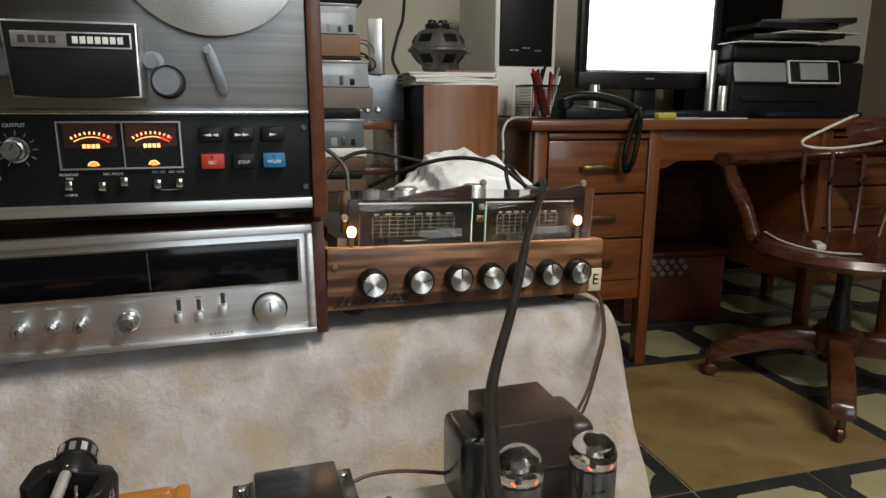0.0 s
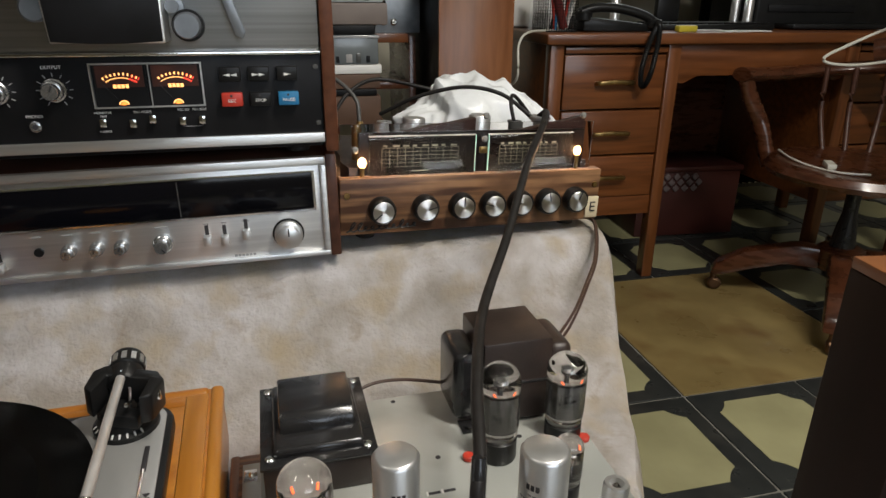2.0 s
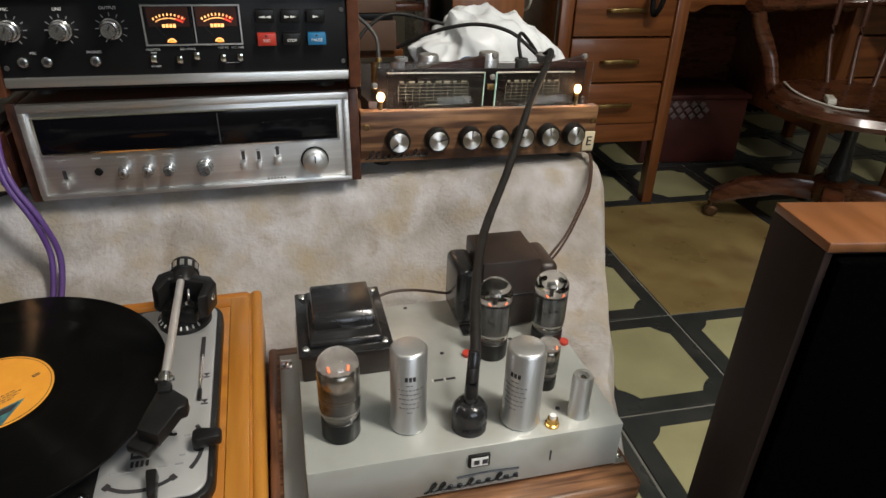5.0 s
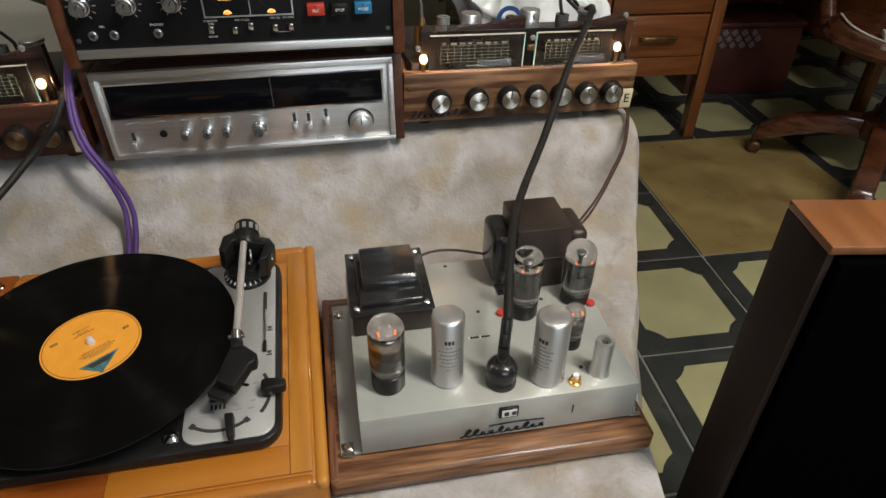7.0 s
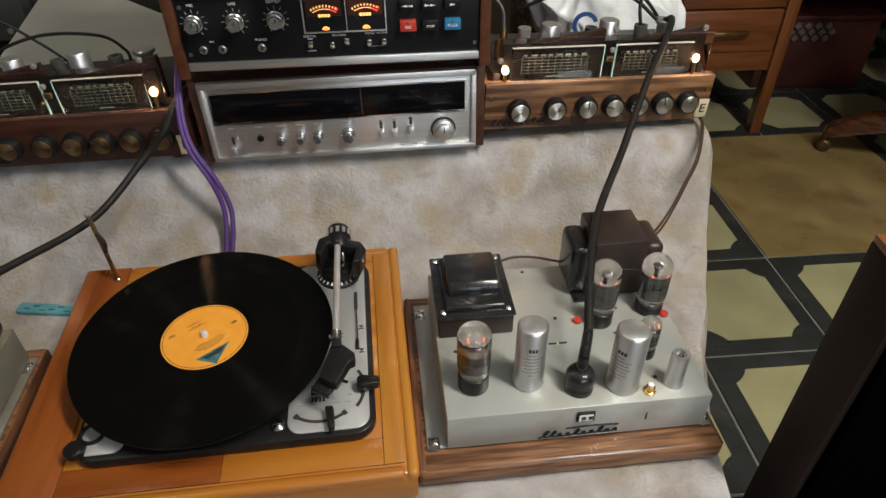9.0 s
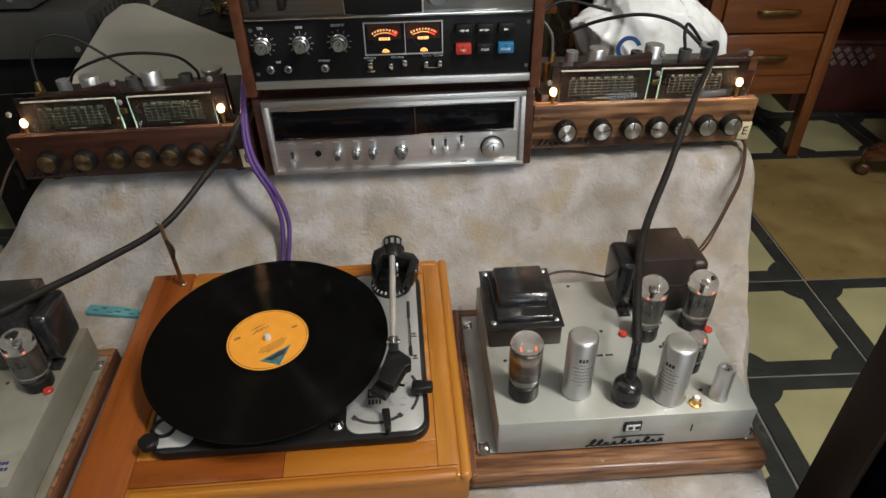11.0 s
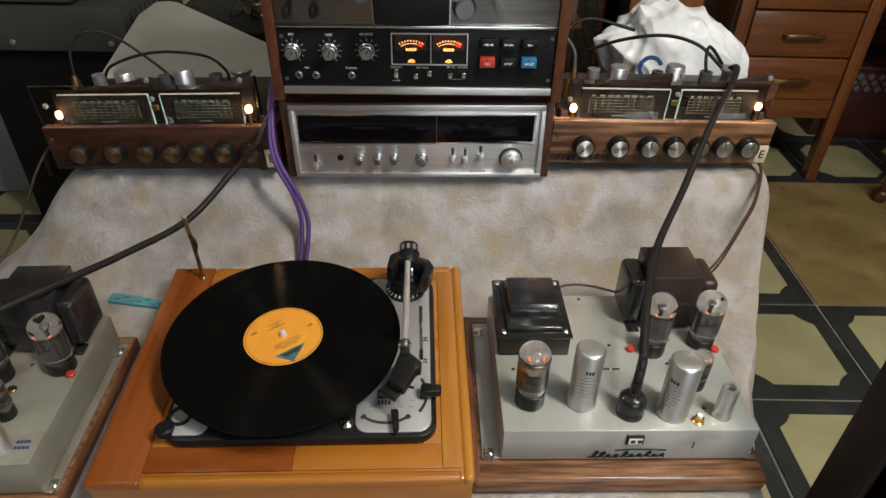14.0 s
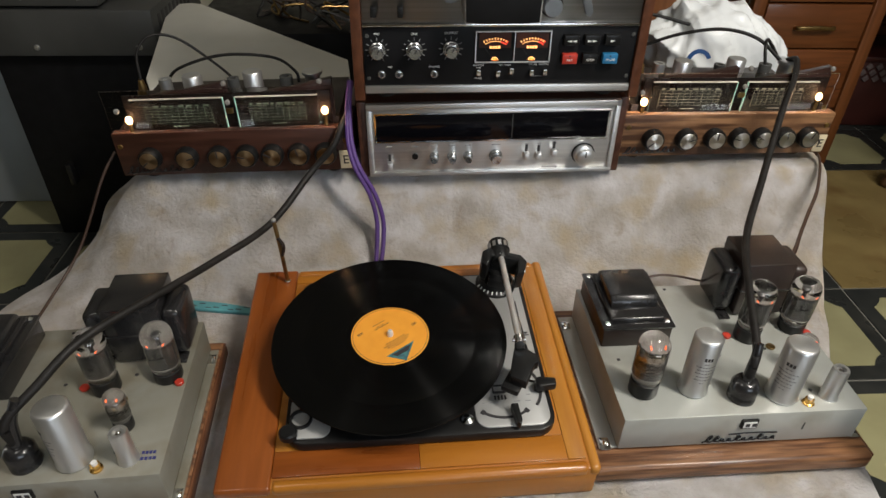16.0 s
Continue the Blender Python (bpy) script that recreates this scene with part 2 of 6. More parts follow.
LATTICE = mat("faded grey lattice", (0.13, 0.10, 0.095), (0.08, 0.06, 0.06), 0.6)
SMOKE = mat("smoky clear lid", (0.15, 0.165, 0.17), (0.09, 0.10, 0.105), 0.2, coat=0.4)
YELLOW = mat("yellow plastic", (0.62, 0.50, 0.05), rough=0.4)
TEALPACK = mat("teal printed sleeve", (0.10, 0.33, 0.36), (0.08, 0.27, 0.31), 0.4, scale=(60, 60, 60))
CRATE = mat("red crate plastic", (0.045, 0.010, 0.007), (0.03, 0.007, 0.005), 0.45)
IVORY = mat("ivory badge", (0.62, 0.53, 0.36), (0.56, 0.47, 0.31), 0.45)
GRILLE = mat("black grille cloth", (0.0008, 0.0008, 0.0008), (0.0014, 0.0014, 0.0014), 1.0, scale=(300, 300, 300), bump=0.2, bscale=900, spec=0.0)


def glass(name, tint, rough=0.02, ior=1.45):
    m = bpy.data.materials.new(name)
    m.use_nodes = True
    t = m.node_tree
    b = t.nodes["Principled BSDF"]
    b.inputs["Base Color"].default_value = (*tint, 1)
    b.inputs["Roughness"].default_value = rough
    b.inputs["IOR"].default_value = ior
    b.inputs["Transmission Weight"].default_value = 1.0
    return m


GLASS = glass("clear glass", (0.97, 0.98, 0.97))
TUBE_GLASS = glass("tube glass", (0.97, 0.96, 0.94), 0.012, 1.45)
# Darkened colour for walls out of view, so they bounce less light.
WALL_UNSEEN = mat("darkened ochre unseen wall", (0.20, 0.17, 0.12), (0.17, 0.145, 0.10), 0.8, scale=(2, 2, 2), bump=0.1, bscale=160)
DARK_GLASS = mat("dark display glass", (0.003, 0.003, 0.004), (0.004, 0.004, 0.006), 0.10, scale=(5, 5, 5), rvar=0.03, spec=0.28)
COVER_GLASS = glass("thin acrylic", (0.99, 0.98, 0.97), 0.02, 1.18)


def cloth_material():
    m = mat("fleece blanket", (0.80, 0.772, 0.768), (0.53, 0.485, 0.435), 0.95, scale=(19, 19, 19), detail=13, bump=1.0, bscale=170,
            c3=(0.60, 0.505, 0.36), s3=15.0, sharp=0.17, spec=0.1)
    t = m.node_tree
    b = t.nodes["Principled BSDF"]
    # sparse brown stains with soft ragged edges
    pos = t.nodes.new("ShaderNodeTexCoord")
    stain = t.nodes.new("ShaderNodeTexNoise")
    stain.inputs["Scale"].default_value, stain.inputs["Detail"].default_value, stain.inputs["Roughness"].default_value = 17.0, 9.0, 0.66
    stain.inputs["Distortion"].default_value = 0.6
    t.links.new(pos.outputs["Object"], stain.inputs["Vector"])
    amount = t.nodes.new("ShaderNodeMapRange")
    amount.inputs[1].default_value, amount.inputs[2].default_value, amount.inputs[4].default_value = 0.56, 0.72, 0.55
    t.links.new(stain.outputs[0], amount.inputs[0])
    mix = t.nodes.new("ShaderNodeMix")
    mix.data_type = "RGBA"
    old = b.inputs["Base Color"].links[0].from_socket
    t.links.new(amount.outputs[0], mix.inputs[0])
    t.links.new(old, mix.inputs[6])
    mix.inputs[7].default_value = (0.36, 0.26, 0.15, 1)
    t.links.new(mix.outputs[2], b.inputs["Base Color"])
    b.inputs["Sheen Weight"].default_value = 0.35
    b.inputs["Sheen Roughness"].default_value = 0.5
    return m


CLOTH = cloth_material()

# ---------- building helpers ----------
OFFSET = {}


def thing(name, m, label, category, group="", base=(0, 0, 0)):
    """An Empty at the thing's base; its parts are given in the frame m."""
    ob = new(name)
    ob.empty_display_size = 0.02
    ob.matrix_world = m @ Matrix.Translation(base)
    OFFSET[ob.name] = Vector(base)
    return tagged(ob, label, category, group)


def part(name, bm, material, parent, label="", smooth=True):
    root = parent
    while root.parent:
        root = root.parent
    off = OFFSET.get(root.name, Vector((0, 0, 0)))
    bmesh.ops.translate(bm, verts=bm.verts, vec=-off)
    me = bpy.data.meshes.new(name)
    bmesh.ops.recalc_face_normals(bm, faces=bm.faces)
    for e in bm.edges:
        e.smooth = not (len(e.link_faces) == 2 and e.calc_face_angle(0) > radians(40))
    for f in bm.faces:
        f.smooth = smooth
    bm.to_mesh(me)
    bm.free()
    for x in (material if isinstance(material, (list, tuple)) else [material]):
        me.materials.append(x)
    ob = new(name, me)
    ob.parent = parent
    if label:
        tagged(ob, label)
    return ob


def solo(name, bm, material, label, category, group="", kind="", smooth=True):
    me = bpy.data.meshes.new(name)
    bmesh.ops.recalc_face_normals(bm, faces=bm.faces)
    for e in bm.edges:
        e.smooth = not (len(e.link_faces) == 2 and e.calc_face_angle(0) > radians(40))
    for f in bm.faces:
        f.smooth = smooth
    bm.to_mesh(me)
    bm.free()
    for x in (material if isinstance(material, (list, tuple)) else [material]):
        me.materials.append(x)
    return tagged(new(name, me), label, category, group, kind)


def join(*bms):
    out = bms[0]
    for b in bms[1:]:
        me = bpy.data.meshes.new("tmp")
        b.to_mesh(me)
        b.free()
        out.from_mesh(me)
        bpy.data.meshes.remove(me)
    return out


def box(x0, x1, y0, y1, z0, z1, bev=0.0, seg=2):
    bm = bmesh.new()
    bmesh.ops.create_cube(bm, size=1.0, matrix=Matrix.LocRotScale(((x0 + x1) / 2, (y0 + y1) / 2, (z0 + z1) / 2), None, (abs(x1 - x0), abs(y1 - y0), abs(z1 - z0))))
    if bev:
        bmesh.ops.bevel(bm, geom=bm.edges[:], offset=bev, segments=seg, affect="EDGES", profile=0.5, clamp_overlap=True)
    return bm


AX = {"z": Matrix(), "y": Matrix.Rotation(radians(-90), 4, "X"), "x": Matrix.Rotation(radians(90), 4, "Y"), "-y": Matrix.Rotation(radians(90), 4, "X")}


def lathe(profile, at=(0, 0, 0), axis="z", seg=32, m=None):
    """A turned body from (radius, height) pairs along the axis."""
    bm = bmesh.new()
    rings = []
    for r, h in profile:
        if r < 1e-6:
            rings.append([bm.verts.new((0, 0, h))])
        else:
            rings.append([bm.verts.new((r * math.cos(2 * math.pi * i / seg), r * math.sin(2 * math.pi * i / seg), h)) for i in range(seg)])
    for a, b in zip(rings, rings[1:]):
        for i in range(seg):
            j = (i + 1) % seg
            if len(a) == 1 and len(b) == 1:
                continue
            if len(a) == 1:
                bm.faces.new((a[0], b[i], b[j]))
            elif len(b) == 1:
                bm.faces.new((a[i], a[j], b[0]))
            else:
                bm.faces.new((a[i], a[j], b[j], b[i]))
    for ring, flip in ((rings[0], True), (rings[-1], False)):
        if len(ring) > 1:
            bm.faces.new(ring[::-1] if flip else ring)
    bm.transform(m if m is not None else Matrix.Translation(at) @ AX[axis])
    return bm


def cyl(at, r, h, axis="z", seg=24, bev=0.0, r2=None):
    r2 = r if r2 is None else r2
    if bev:
        prof = [(r - bev, 0), (r, bev), (r2, h - bev), (r2 - bev, h)]
    else:
        prof = [(r, 0), (r2, h)]
    return lathe([(0, 0)] + prof + [(0, h)], at, axis, seg)


def prism(points, d0, d1, plane="xz", bev=0.0):
    """A polygon extruded: in the xz plane along y, or in the xy plane along z."""
    bm = bmesh.new()
    put = (lambda a, b, d: (a, d, b)) if plane == "xz" else ((lambda a, b, d: (a, b, d)) if plane == "xy" else (lambda a, b, d: (d, a, b)))
    va = [bm.verts.new(put(a, b, d0)) for a, b in points]
    vb = [bm.verts.new(put(a, b, d1)) for a, b in points]
    bm.faces.new(va)
    bm.faces.new(vb[::-1])
    for i in range(len(points)):
        j = (i + 1) % len(points)
        bm.faces.new((va[i], vb[i], vb[j], va[j]))
    bmesh.ops.recalc_face_normals(bm, faces=bm.faces)
    if bev:
        bmesh.ops.bevel(bm, geom=bm.edges[:], offset=bev, segments=2, affect="EDGES", profile=0.5, clamp_overlap=True)
    return bm


def smooth_line(pts, steps=8):
    pts = [Vector(p) for p in pts]
    p = [pts[0] * 2 - pts[1]] + pts + [pts[-1] * 2 - pts[-2]]
    out = []
    for i in range(1, len(p) - 2):
        for k in range(steps):
            t = k / steps
            a, b, c, d = p[i - 1], p[i], p[i + 1], p[i + 2]
            out.append(0.5 * ((2 * b) + (c - a) * t + (2 * a - 5 * b + 4 * c - d) * t * t + (3 * b - a - 3 * c + d) * t ** 3))
    return out + [pts[-1]]


def tube(pts, r, seg=10, steps=8, r_end=None, flat=1.0):
    """A round bar or cable along a smooth line through pts."""
    line = smooth_line(pts, steps) if steps > 1 else [Vector(p) for p in pts]
    bm = bmesh.new()
    rings, up = [], Vector((0, 0, 1))
    n = len(line)
    for i, q in enumerate(line):
        tan = (line[min(i + 1, n - 1)] - line[max(i - 1, 0)]).normalized()
        side = tan.cross(up)
        if side.length < 0.05:
            side = tan.cross(Vector((0, 1, 0)))
        side.normalize()
        nor = side.cross(tan).normalized()
        rad = r + ((r_end - r) * i / (n - 1) if r_end is not None else 0)
        rings.append([bm.verts.new(q + side * rad * math.cos(2 * math.pi * k / seg) + nor * rad * flat * math.sin(2 * math.pi * k / seg)) for k in range(seg)])
    for a, b in zip(rings, rings[1:]):
        for k in range(seg):
            bm.faces.new((a[k], a[(k + 1) % seg], b[(k + 1) % seg], b[k]))
    bm.faces.new(rings[0][::-1])
    bm.faces.new(rings[-1])
    return bm


def words(name, text, size, m, material, parent, thick=0.0004):
    """Lettering as a thin mesh with the built-in font, centred, in the thing's frame m."""
    cu = bpy.data.curves.new(name, "FONT")
    cu.body, cu.size, cu.extrude, cu.align_x, cu.align_y = text, size, thick, "CENTER", "CENTER"
    ob = bpy.data.objects.new(name, cu)
    scene.collection.objects.link(ob)
    bpy.context.view_layer.update()
    me = bpy.data.meshes.new_from_object(ob)
    bpy.data.objects.remove(ob)
    bm = bmesh.new()
    bm.from_mesh(me)
    bpy.data.meshes.remove(me)
    bm.transform(m)
    return part(name, bm, material, parent, smooth=False)


FRONT = pose(0, 0, 0, 90, 0, 0)


def front(u, v, d=0.0):
    return Matrix.Translation((u, d, v)) @ FRONT


def bars(u0, u1, v, h, d, n=1, gap=0.0):
    """Small plain bars in place of a word, on a front face."""
    bms, w = [], (u1 - u0) / n
    for i in range(n):
        bms.append(box(u0 + i * w, u0 + (i + 1) * w - gap, d - 0.0006, d + 0.0002, v - h / 2, v + h / 2))
    return join(*bms)

# ---------- structure ----------
X0, X1, Y0, Y1 = -2.3, 3.3, -2.7, 2.35
solo("floor", box(X0 - 0.1, X1 + 0.1, Y0 - 0.1, Y1 + 0.1, -0.12, -0.004), GROUT, "tiled floor of black and pale cement tiles", "floor", kind="structure", smooth=False)
FLOOR = bpy.data.objects["floor"]
solo("ceiling", box(X0 - 0.1, X1 + 0.1, Y0 - 0.1, Y1 + 0.1, CEIL, CEIL + 0.12), CEILING, "plain white painted ceiling", "ceiling", kind="structure", smooth=False)
solo("wall_north", box(X0 - 0.1, X1 + 0.1, Y1, Y1 + 0.1, 0, CEIL), WALL, "cream painted wall behind the desk", "wall", kind="structure", smooth=False)
solo("wall_east", box(X1, X1 + 0.1, Y0, Y1, 0, CEIL), WALL_UNSEEN, "unseen wall, coloured dark to cut bounce light", "wall", kind="structure", smooth=False)
solo("wall_west", box(X0 - 0.1, X0, Y0, Y1, 0, CEIL), WALL_UNSEEN, "unseen wall, coloured dark to cut bounce light", "wall", kind="structure", smooth=False)
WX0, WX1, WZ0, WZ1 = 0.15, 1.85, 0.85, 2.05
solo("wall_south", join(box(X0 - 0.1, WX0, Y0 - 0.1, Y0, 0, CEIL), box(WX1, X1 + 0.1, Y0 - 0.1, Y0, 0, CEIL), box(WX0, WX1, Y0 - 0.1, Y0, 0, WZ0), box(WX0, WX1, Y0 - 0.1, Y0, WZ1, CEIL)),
     WALL_UNSEEN, "unseen wall with a window opening, coloured dark to cut bounce light", "wall", kind="structure", smooth=False)

# ---------- low table, bench and fleece ----------


def smoothstep(a, b, v):
    k = min(1, max(0, (v - a) / (b - a)))
    return k * k * (3 - 2 * k)


TABLE_Z, BENCH_Z = 0.405, 0.565
PROFILE = [(-0.6, 0.0), (0.165, 0.0), (0.20, 0.09), (0.25, 0.26), (0.30, 0.56), (0.325, 0.80), (0.345, 0.97), (0.36, 1.0), (0.9, 1.0)]


def cloth_rise(y):
    for (a, va), (b, vb) in zip(PROFILE, PROFILE[1:]):
        if a <= y <= b:
            return va + (vb - va) * (y - a) / (b - a)
    return 1.0


RIGHT_EDGE = [(-0.6, 0.58), (-0.2, 0.588), (-0.1, 0.605), (0.04, 0.648), (0.12, 0.69), (0.2, 0.72), (0.29, 0.742), (0.4, 0.757), (0.9, 0.757)]


def cloth_right(y):
    for (a, va), (b, vb) in zip(RIGHT_EDGE, RIGHT_EDGE[1:]):
        if a <= y <= b:
            return va + (vb - va) * (y - a) / (b - a)
    return RIGHT_EDGE[-1][1]


def cloth_left(y):
    return -0.63 + 0.09 * smoothstep(0.1, 0.42, y)


def cloth_z(x, y):
    side = smoothstep(-0.58, -0.40, x)
    rise = cloth_rise(y) * side
    wave = 0.006 * noise.noise((x * 6, y * 7, 0.3)) + 0.003 * noise.noise((x * 17, y * 15, 2.0))
    flat = 1 - 0.85 * (1 - math.sin(math.pi * min(1, max(0, rise))))
    return TABLE_Z + (BENCH_Z - TABLE_Z) * rise + wave * (0.15 + 0.85 * max(0.0, flat))


def fleece():
    bm = bmesh.new()
    nx, ny = 130, 150
    ys = [-0.55 + 1.18 * j / ny for j in range(ny + 1)]
    rows = []
    for y in ys:
        xl, xr = cloth_left(y), cloth_right(y)
        row = []
        for drop in (0.19, 0.12, 0.05, 0.012):
            row.append((xl - 0.022 + 0.012 * math.sin(y * 21 + drop * 8), y, cloth_z(xl, y) - drop))
        for i in range(nx + 1):
            x = xl + (xr - xl) * i / nx
            row.append((x, y, cloth_z(x, y) - (0.003 if i in (0, nx) else 0)))
        for drop in (0.010, 0.03, 0.06, 0.10, 0.15, 0.20):
            sway = 0.012 * math.sin(y * 17 + 1.0 + drop * 5) * min(1, drop * 12)
            row.append((xr + 0.010 * min(1, drop * 30) + sway, y, cloth_z(xr, y) - drop))
        rows.append([bm.verts.new(p) for p in row])
    for a, b in zip(rows, rows[1:]):
        for i in range(len(a) - 1):
            bm.faces.new((a[i], a[i + 1], b[i + 1], b[i]))
    r = bmesh.ops.solidify(bm, geom=bm.faces[:], thickness=0.004)
    return bm


solo("fleece_blanket", fleece(), CLOTH, "stained off-white fleece blanket draped over the table and bench", "blanket")

low_table = thing("low_table", pose(-0.02, -0.15, 0), "low wooden table hidden under a fleece blanket", "table")
part("tabletop", box(-0.58, 0.58, -0.42, 0.40, 0.365, 0.397, 0.004), WOOD_BASE, low_table)
for lx in (-0.53, 0.53):
    for ly in (-0.37, 0.35):
        part("leg", box(lx - 0.03, lx + 0.03, ly - 0.03, ly + 0.03, 0, 0.365, 0.004), WOOD_BASE, low_table)
bench = thing("bench", pose(0.17, 0.55, 0), "plain wooden bench under the tuner and preamplifiers", "bench")
part("seat_board", box(-0.57, 0.555, -0.18, 0.13, 0.525, 0.556, 0.004), WOOD_BASE, bench)
for lx in (-0.53, 0.51):
    part("end_board", box(lx - 0.02, lx + 0.02, -0.16, 0.12, 0, 0.525, 0.003), WOOD_BASE, bench)

# ---------- record player ----------
TT = pose(0.0115, 0.010, TABLE_Z + 0.001, 3.8, 0, 2.3)
SLOPE = math.tan(radians(3.8))
record_player = thing("record_player", TT, "silver and black record player in a honey-coloured wooden plinth", "record player")
HP = 0.068
# the plinth stands level and its top falls a little towards the front
body = box(-0.2105, 0.2245, -0.1825, 0.1815, 0.0005, HP - 0.003, 0.004)
for v in body.verts:
    if v.co.z < 0.02:
        v.co.z -= v.co.y * SLOPE
part("plinth", body, WOOD_PLINTH, record_player)
part("top_board", box(-0.1495, 0.1895, -0.1365, 0.1515, HP - 0.004, HP - 0.0004, 0.0006), WOOD_PLINTH, record_player)
part("top_board", box(-0.2125, -0.1500, -0.1845, 0.1830, HP - 0.014, HP, 0.004, 3), WOOD_PLINTH_RED_SIDE, record_player, "reddish veneer board")
part("top_board", box(0.1900, 0.2115, -0.1695, 0.1680, HP - 0.004, HP, 0.0008), WOOD_PLINTH_SIDE, record_player, "pale honey veneer board")
part("top_board", box(-0.1496, 0.0175, -0.1695, -0.1370, HP - 0.004, HP, 0.0006), WOOD_PLINTH_RED, record_player, "reddish veneer board")
part("top_board", box(0.0179, 0.1896, -0.1695, -0.1370, HP - 0.004, HP, 0.0006), WOOD_PLINTH, record_player)
part("top_board", box(-0.1496, 0.1896, 0.1520, 0.1680, HP - 0.004, HP, 0.0006), WOOD_PLINTH, record_player)
part("edge_strip", box(0.2128, 0.2265, -0.1845, 0.1830, HP - 0.016, HP - 0.0004, 0.0055, 4), WOOD_PLINTH_SIDE, record_player, "rounded edge strip")
part("edge_strip", box(-0.1496, 0.2120, -0.1845, -0.1708, HP - 0.016, HP - 0.0004, 0.0055, 4), WOOD_PLINTH, record_player, "rounded edge strip")
part("edge_strip", box(-0.1496, 0.2120, 0.1692, 0.1830, HP - 0.016, HP - 0.0004, 0.0055, 4), WOOD_PLINTH, record_player, "rounded edge strip")


def rounded(x0, x1, y0, y1, r, n=6):
    pts = []
    for cx, cy, a0 in ((x1 - r, y1 - r, 0), (x0 + r, y1 - r, 90), (x0 + r, y0 + r, 180), (x1 - r, y0 + r, 270)):
        for i in range(n + 1):
            a = radians(a0 + 90 * i / n)
            pts.append((cx + r * math.cos(a), cy + r * math.sin(a)))
    return pts


def arc_strip(x, y, r, a0, a1, w, z0, z1, n=16):
    bm = bmesh.new()
    rings = []
    for i in range(n + 1):
        a = radians(a0 + (a1 - a0) * i / n)
        rings.append([bm.verts.new((x + q * math.cos(a), y + q * math.sin(a), z)) for q, z in ((r, z0), (r, z1), (r + w, z1), (r + w, z0))])
    for a, b in zip(rings, rings[1:]):
        for k in range(4):
            bm.faces.new((a[k], a[(k + 1) % 4], b[(k + 1) % 4], b[k]))
    bm.faces.new(rings[0])
    bm.faces.new(rings[-1][::-1])
    return bm


dx0, dx1, dy0, dy1 = -0.1385, 0.1838, -0.1390, 0.1400
part("deck", prism(rounded(dx0, dx1, dy0, dy1, 0.024), HP, HP + 0.0148, "xy", 0.004), BLACK_PLASTIC, record_player, "black rounded deck base")
part("deck_plate", prism(rounded(0.0870, 0.1775, -0.1325, 0.1345, 0.016), HP + 0.0140, HP + 0.0172, "xy", 0.0026), DECK_GREY, record_player, "satin silver deck plate")
part("deck_plate", prism(rounded(-0.1335, -0.0850, -0.1325, -0.0700, 0.012), HP + 0.0140, HP + 0.0172, "xy", 0.0018), DECK_GREY, record_player, "satin silver deck plate")
cx, cy = -0.0119, -0.0022
part("platter", lathe([(0, 0), (0.131, 0), (0.134, 0.003), (0.134, 0.0195), (0.130, 0.0225), (0, 0.0225)], (cx, cy, HP + 0.018), seg=72), BLACK_PLASTIC, record_player)
part("spindle", lathe([(0, 0), (0.0042, 0), (0.0042, 0.007), (0.0026, 0.0102), (0, 0.0108)], (cx, cy, HP + 0.0415), seg=20), SPINDLE, record_player, "chrome centre spindle")
ZD = HP + 0.0172
ax, ay, az = 0.1475, 0.110, ZD + 0.054
part("arm_turret", lathe([(0, 0), (0.029, 0), (0.029, 0.005), (0.025, 0.008), (0.023, 0.018), (0.012, 0.020), (0.012, 0.030), (0, 0.030)], (ax - 0.004, ay + 0.002, ZD - 0.0004), seg=40), BLACK_PLASTIC, record_player, "round black arm turret")
for i in range(9):
    a = radians(196 + i * 14)
    mk = box(-0.0008, 0.0008, -0.0022, 0.0022, -0.0003, 0.0006)
    mk.transform(Matrix.Translation((ax - 0.004 + 0.0262 * math.cos(a), ay + 0.002 + 0.0262 * math.sin(a), ZD + 0.0068)) @ Matrix.Rotation(a + math.pi / 2, 4, "Z") @ Matrix.Rotation(radians(35), 4, "X"))
    part("scale_mark", mk, WHITE_INK, record_player)
yoke = join(prism([(-0.030, -0.016), (-0.021, -0.022), (-0.019, 0.004), (0.019, 0.004), (0.021, -0.024), (0.030, -0.018), (0.032, 0.006), (0.022, 0.017), (-0.025, 0.018), (-0.033, 0.008)], 0.026, 0.056, "xy", 0.002),
            box(-0.017, 0.017, -0.020, -0.006, 0.016, 0.030, 0.002))
yoke.transform(Matrix.Translation((ax, ay - 0.004, ZD)) @ Matrix.Rotation(radians(-16), 4, "Z") @ Matrix.Rotation(radians(5), 4, "Y"))
part("arm_pivot", yoke, BLACK_PLASTIC, record_player, "black gimbal of the tonearm")
part("pivot_screw", cyl((ax + 0.0275, ay - 0.016, ZD + 0.042), 0.0055, 0.006, "x", 16, 0.001), CHROME, record_player)
part("pivot_screw", lathe([(0, 0), (0.0032, 0), (0.0012, 0.005), (0, 0.0055)], (ax, ay + 0.004, ZD + 0.055), seg=14), CHROME, record_player)
inner = arc_strip(0, 0, 0.0125, 200, 340, 0.003, -0.0012, 0.0012, 14)
inner.transform(Matrix.Translation((ax + 0.006, ay - 0.016, ZD + 0.050)) @ Matrix.Rotation(radians(90), 4, "Y") @ Matrix.Rotation(radians(90), 4, "Z"))
part("gimbal_ring", inner, CHROME, record_player)
ex, ey = 0.1463, -0.050
part("tonearm", tube([(ax, ay - 0.004, az + 0.002), (ax - 0.0004, ay - 0.06, az + 0.002), (ex, ey, az + 0.001)], 0.0041, 14), ARM_METAL, record_player, "straight aluminium tonearm")
